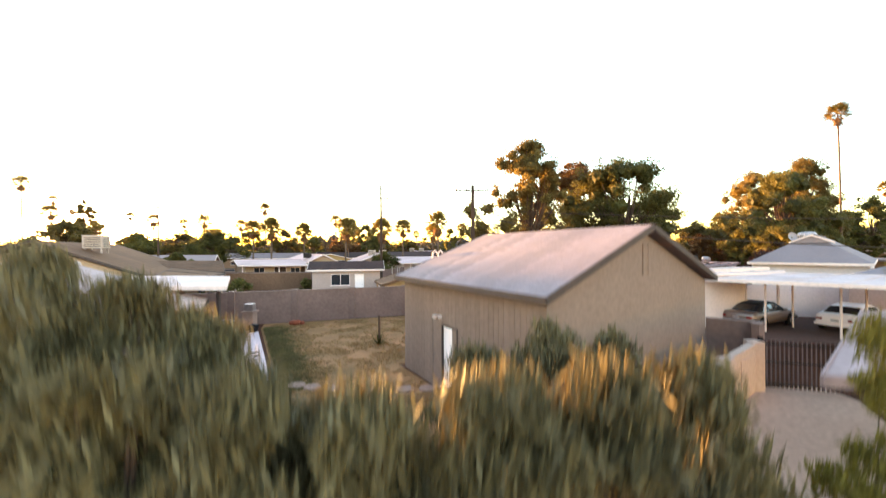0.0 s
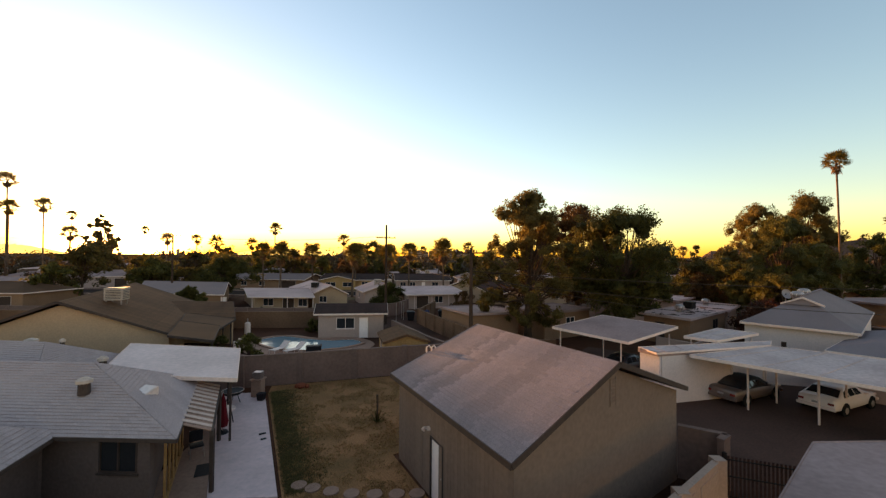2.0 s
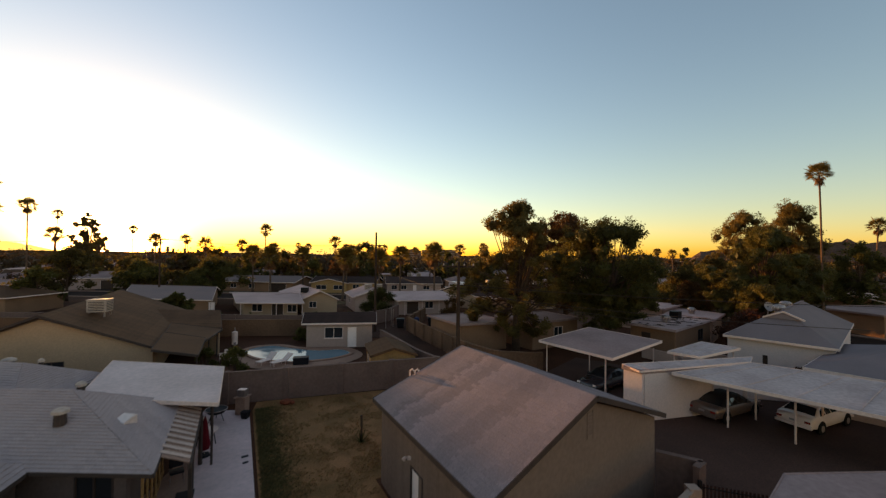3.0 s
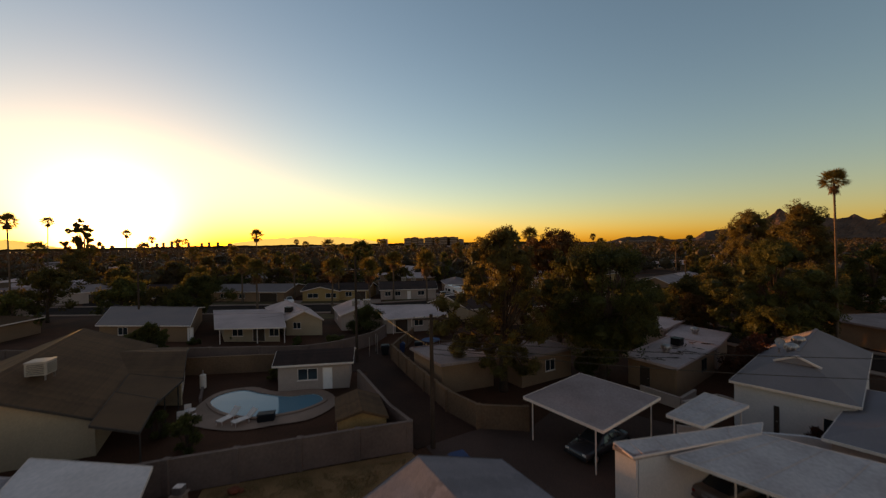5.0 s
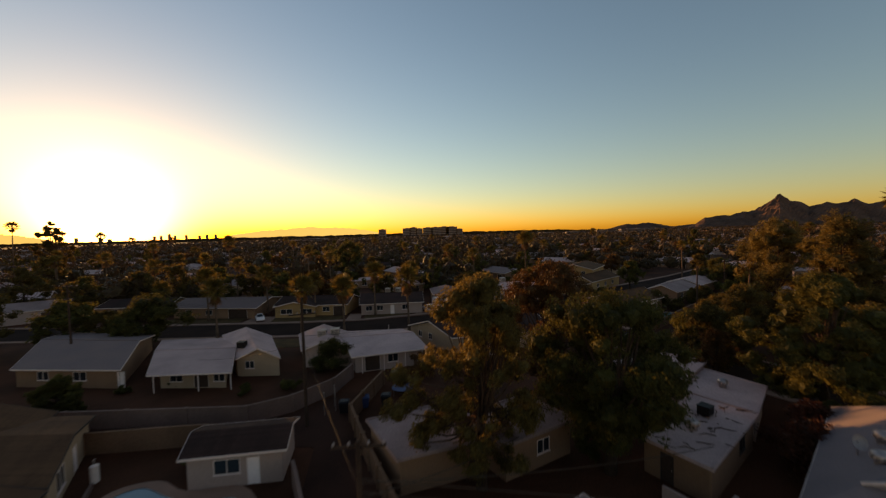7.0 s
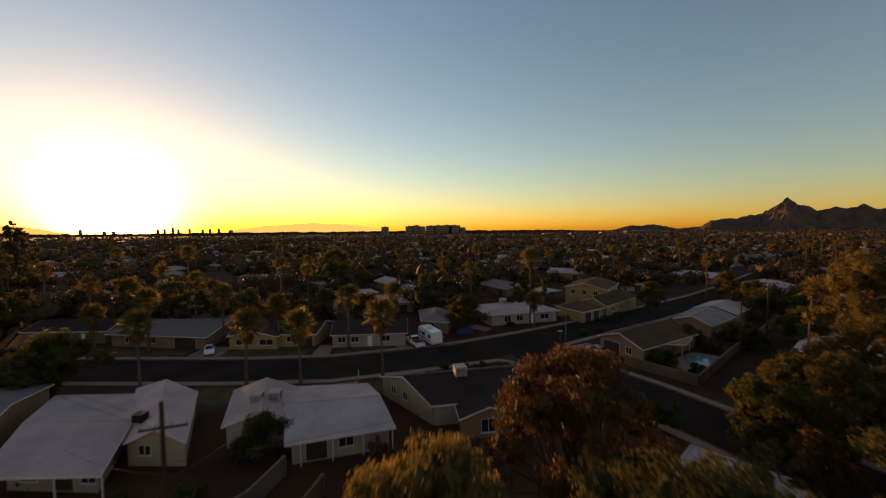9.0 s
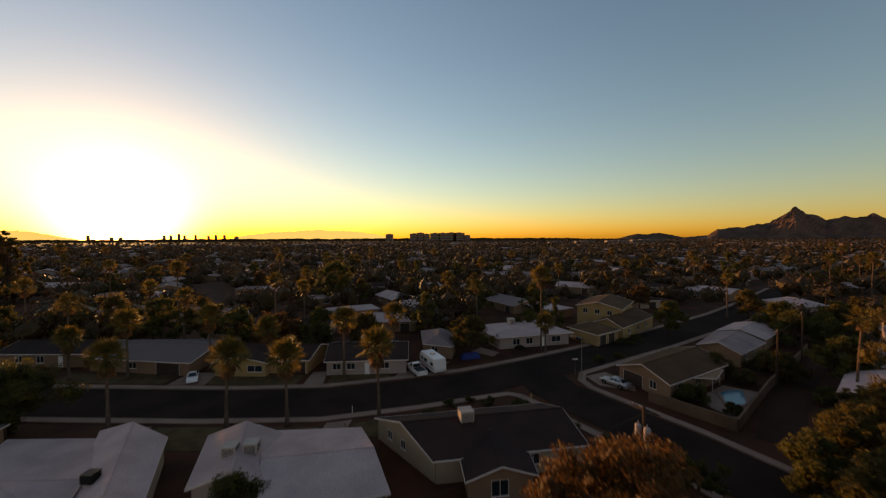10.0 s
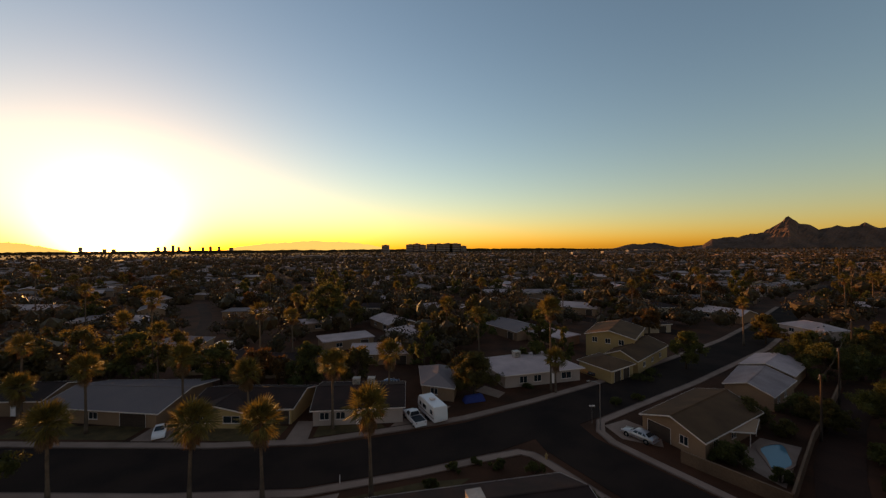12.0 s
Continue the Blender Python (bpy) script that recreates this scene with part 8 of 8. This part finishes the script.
D = 3300
mountain("backdrop_mountain", [at_bearing(0.60, D, 5), at_bearing(0.627, D, 28), at_bearing(0.651, D, 80), at_bearing(0.70, D, 94), at_bearing(0.737, D, 110), at_bearing(0.776, D, 132), at_bearing(0.808, D, 192), at_bearing(0.825, D, 226), at_bearing(0.839, D, 258), at_bearing(0.852, D, 228), at_bearing(0.863, D, 210), at_bearing(0.897, D, 178), at_bearing(0.912, D, 145), at_bearing(0.933, D, 172), at_bearing(0.956, D, 182), at_bearing(0.986, D, 166), at_bearing(1.024, D, 194), at_bearing(1.058, D, 160), at_bearing(1.12, D, 190), at_bearing(1.2, D, 210), at_bearing(1.35, D, 172), at_bearing(1.6, D * 0.9, 100)], "craggy dark mountain ridge on the horizon", 480, 1)
mountain("backdrop_foothill", [at_bearing(0.40, 3700, 4), at_bearing(0.453, 3700, 50), at_bearing(0.48, 3700, 44), at_bearing(0.508, 3700, 60), at_bearing(0.54, 3700, 34), at_bearing(0.568, 3700, 12), at_bearing(0.61, 3700, 28), at_bearing(0.68, 3700, 50), at_bearing(0.78, 3700, 40)], "low dark foothills before the mountain", 300, 2)
mountain("backdrop_rise", [at_bearing(-1.7, 3000, 18), at_bearing(-1.3, 3000, 22), at_bearing(-0.9, 3000, 20), at_bearing(-0.6, 3000, 22), at_bearing(-0.3, 3000, 19), at_bearing(0.0, 3000, 20), at_bearing(0.25, 3000, 16), at_bearing(0.4, 3000, 4)], "low dark wooded rise along the horizon", 260, 6, "far_woods")
# the haze on both hill lines is only their material's emission
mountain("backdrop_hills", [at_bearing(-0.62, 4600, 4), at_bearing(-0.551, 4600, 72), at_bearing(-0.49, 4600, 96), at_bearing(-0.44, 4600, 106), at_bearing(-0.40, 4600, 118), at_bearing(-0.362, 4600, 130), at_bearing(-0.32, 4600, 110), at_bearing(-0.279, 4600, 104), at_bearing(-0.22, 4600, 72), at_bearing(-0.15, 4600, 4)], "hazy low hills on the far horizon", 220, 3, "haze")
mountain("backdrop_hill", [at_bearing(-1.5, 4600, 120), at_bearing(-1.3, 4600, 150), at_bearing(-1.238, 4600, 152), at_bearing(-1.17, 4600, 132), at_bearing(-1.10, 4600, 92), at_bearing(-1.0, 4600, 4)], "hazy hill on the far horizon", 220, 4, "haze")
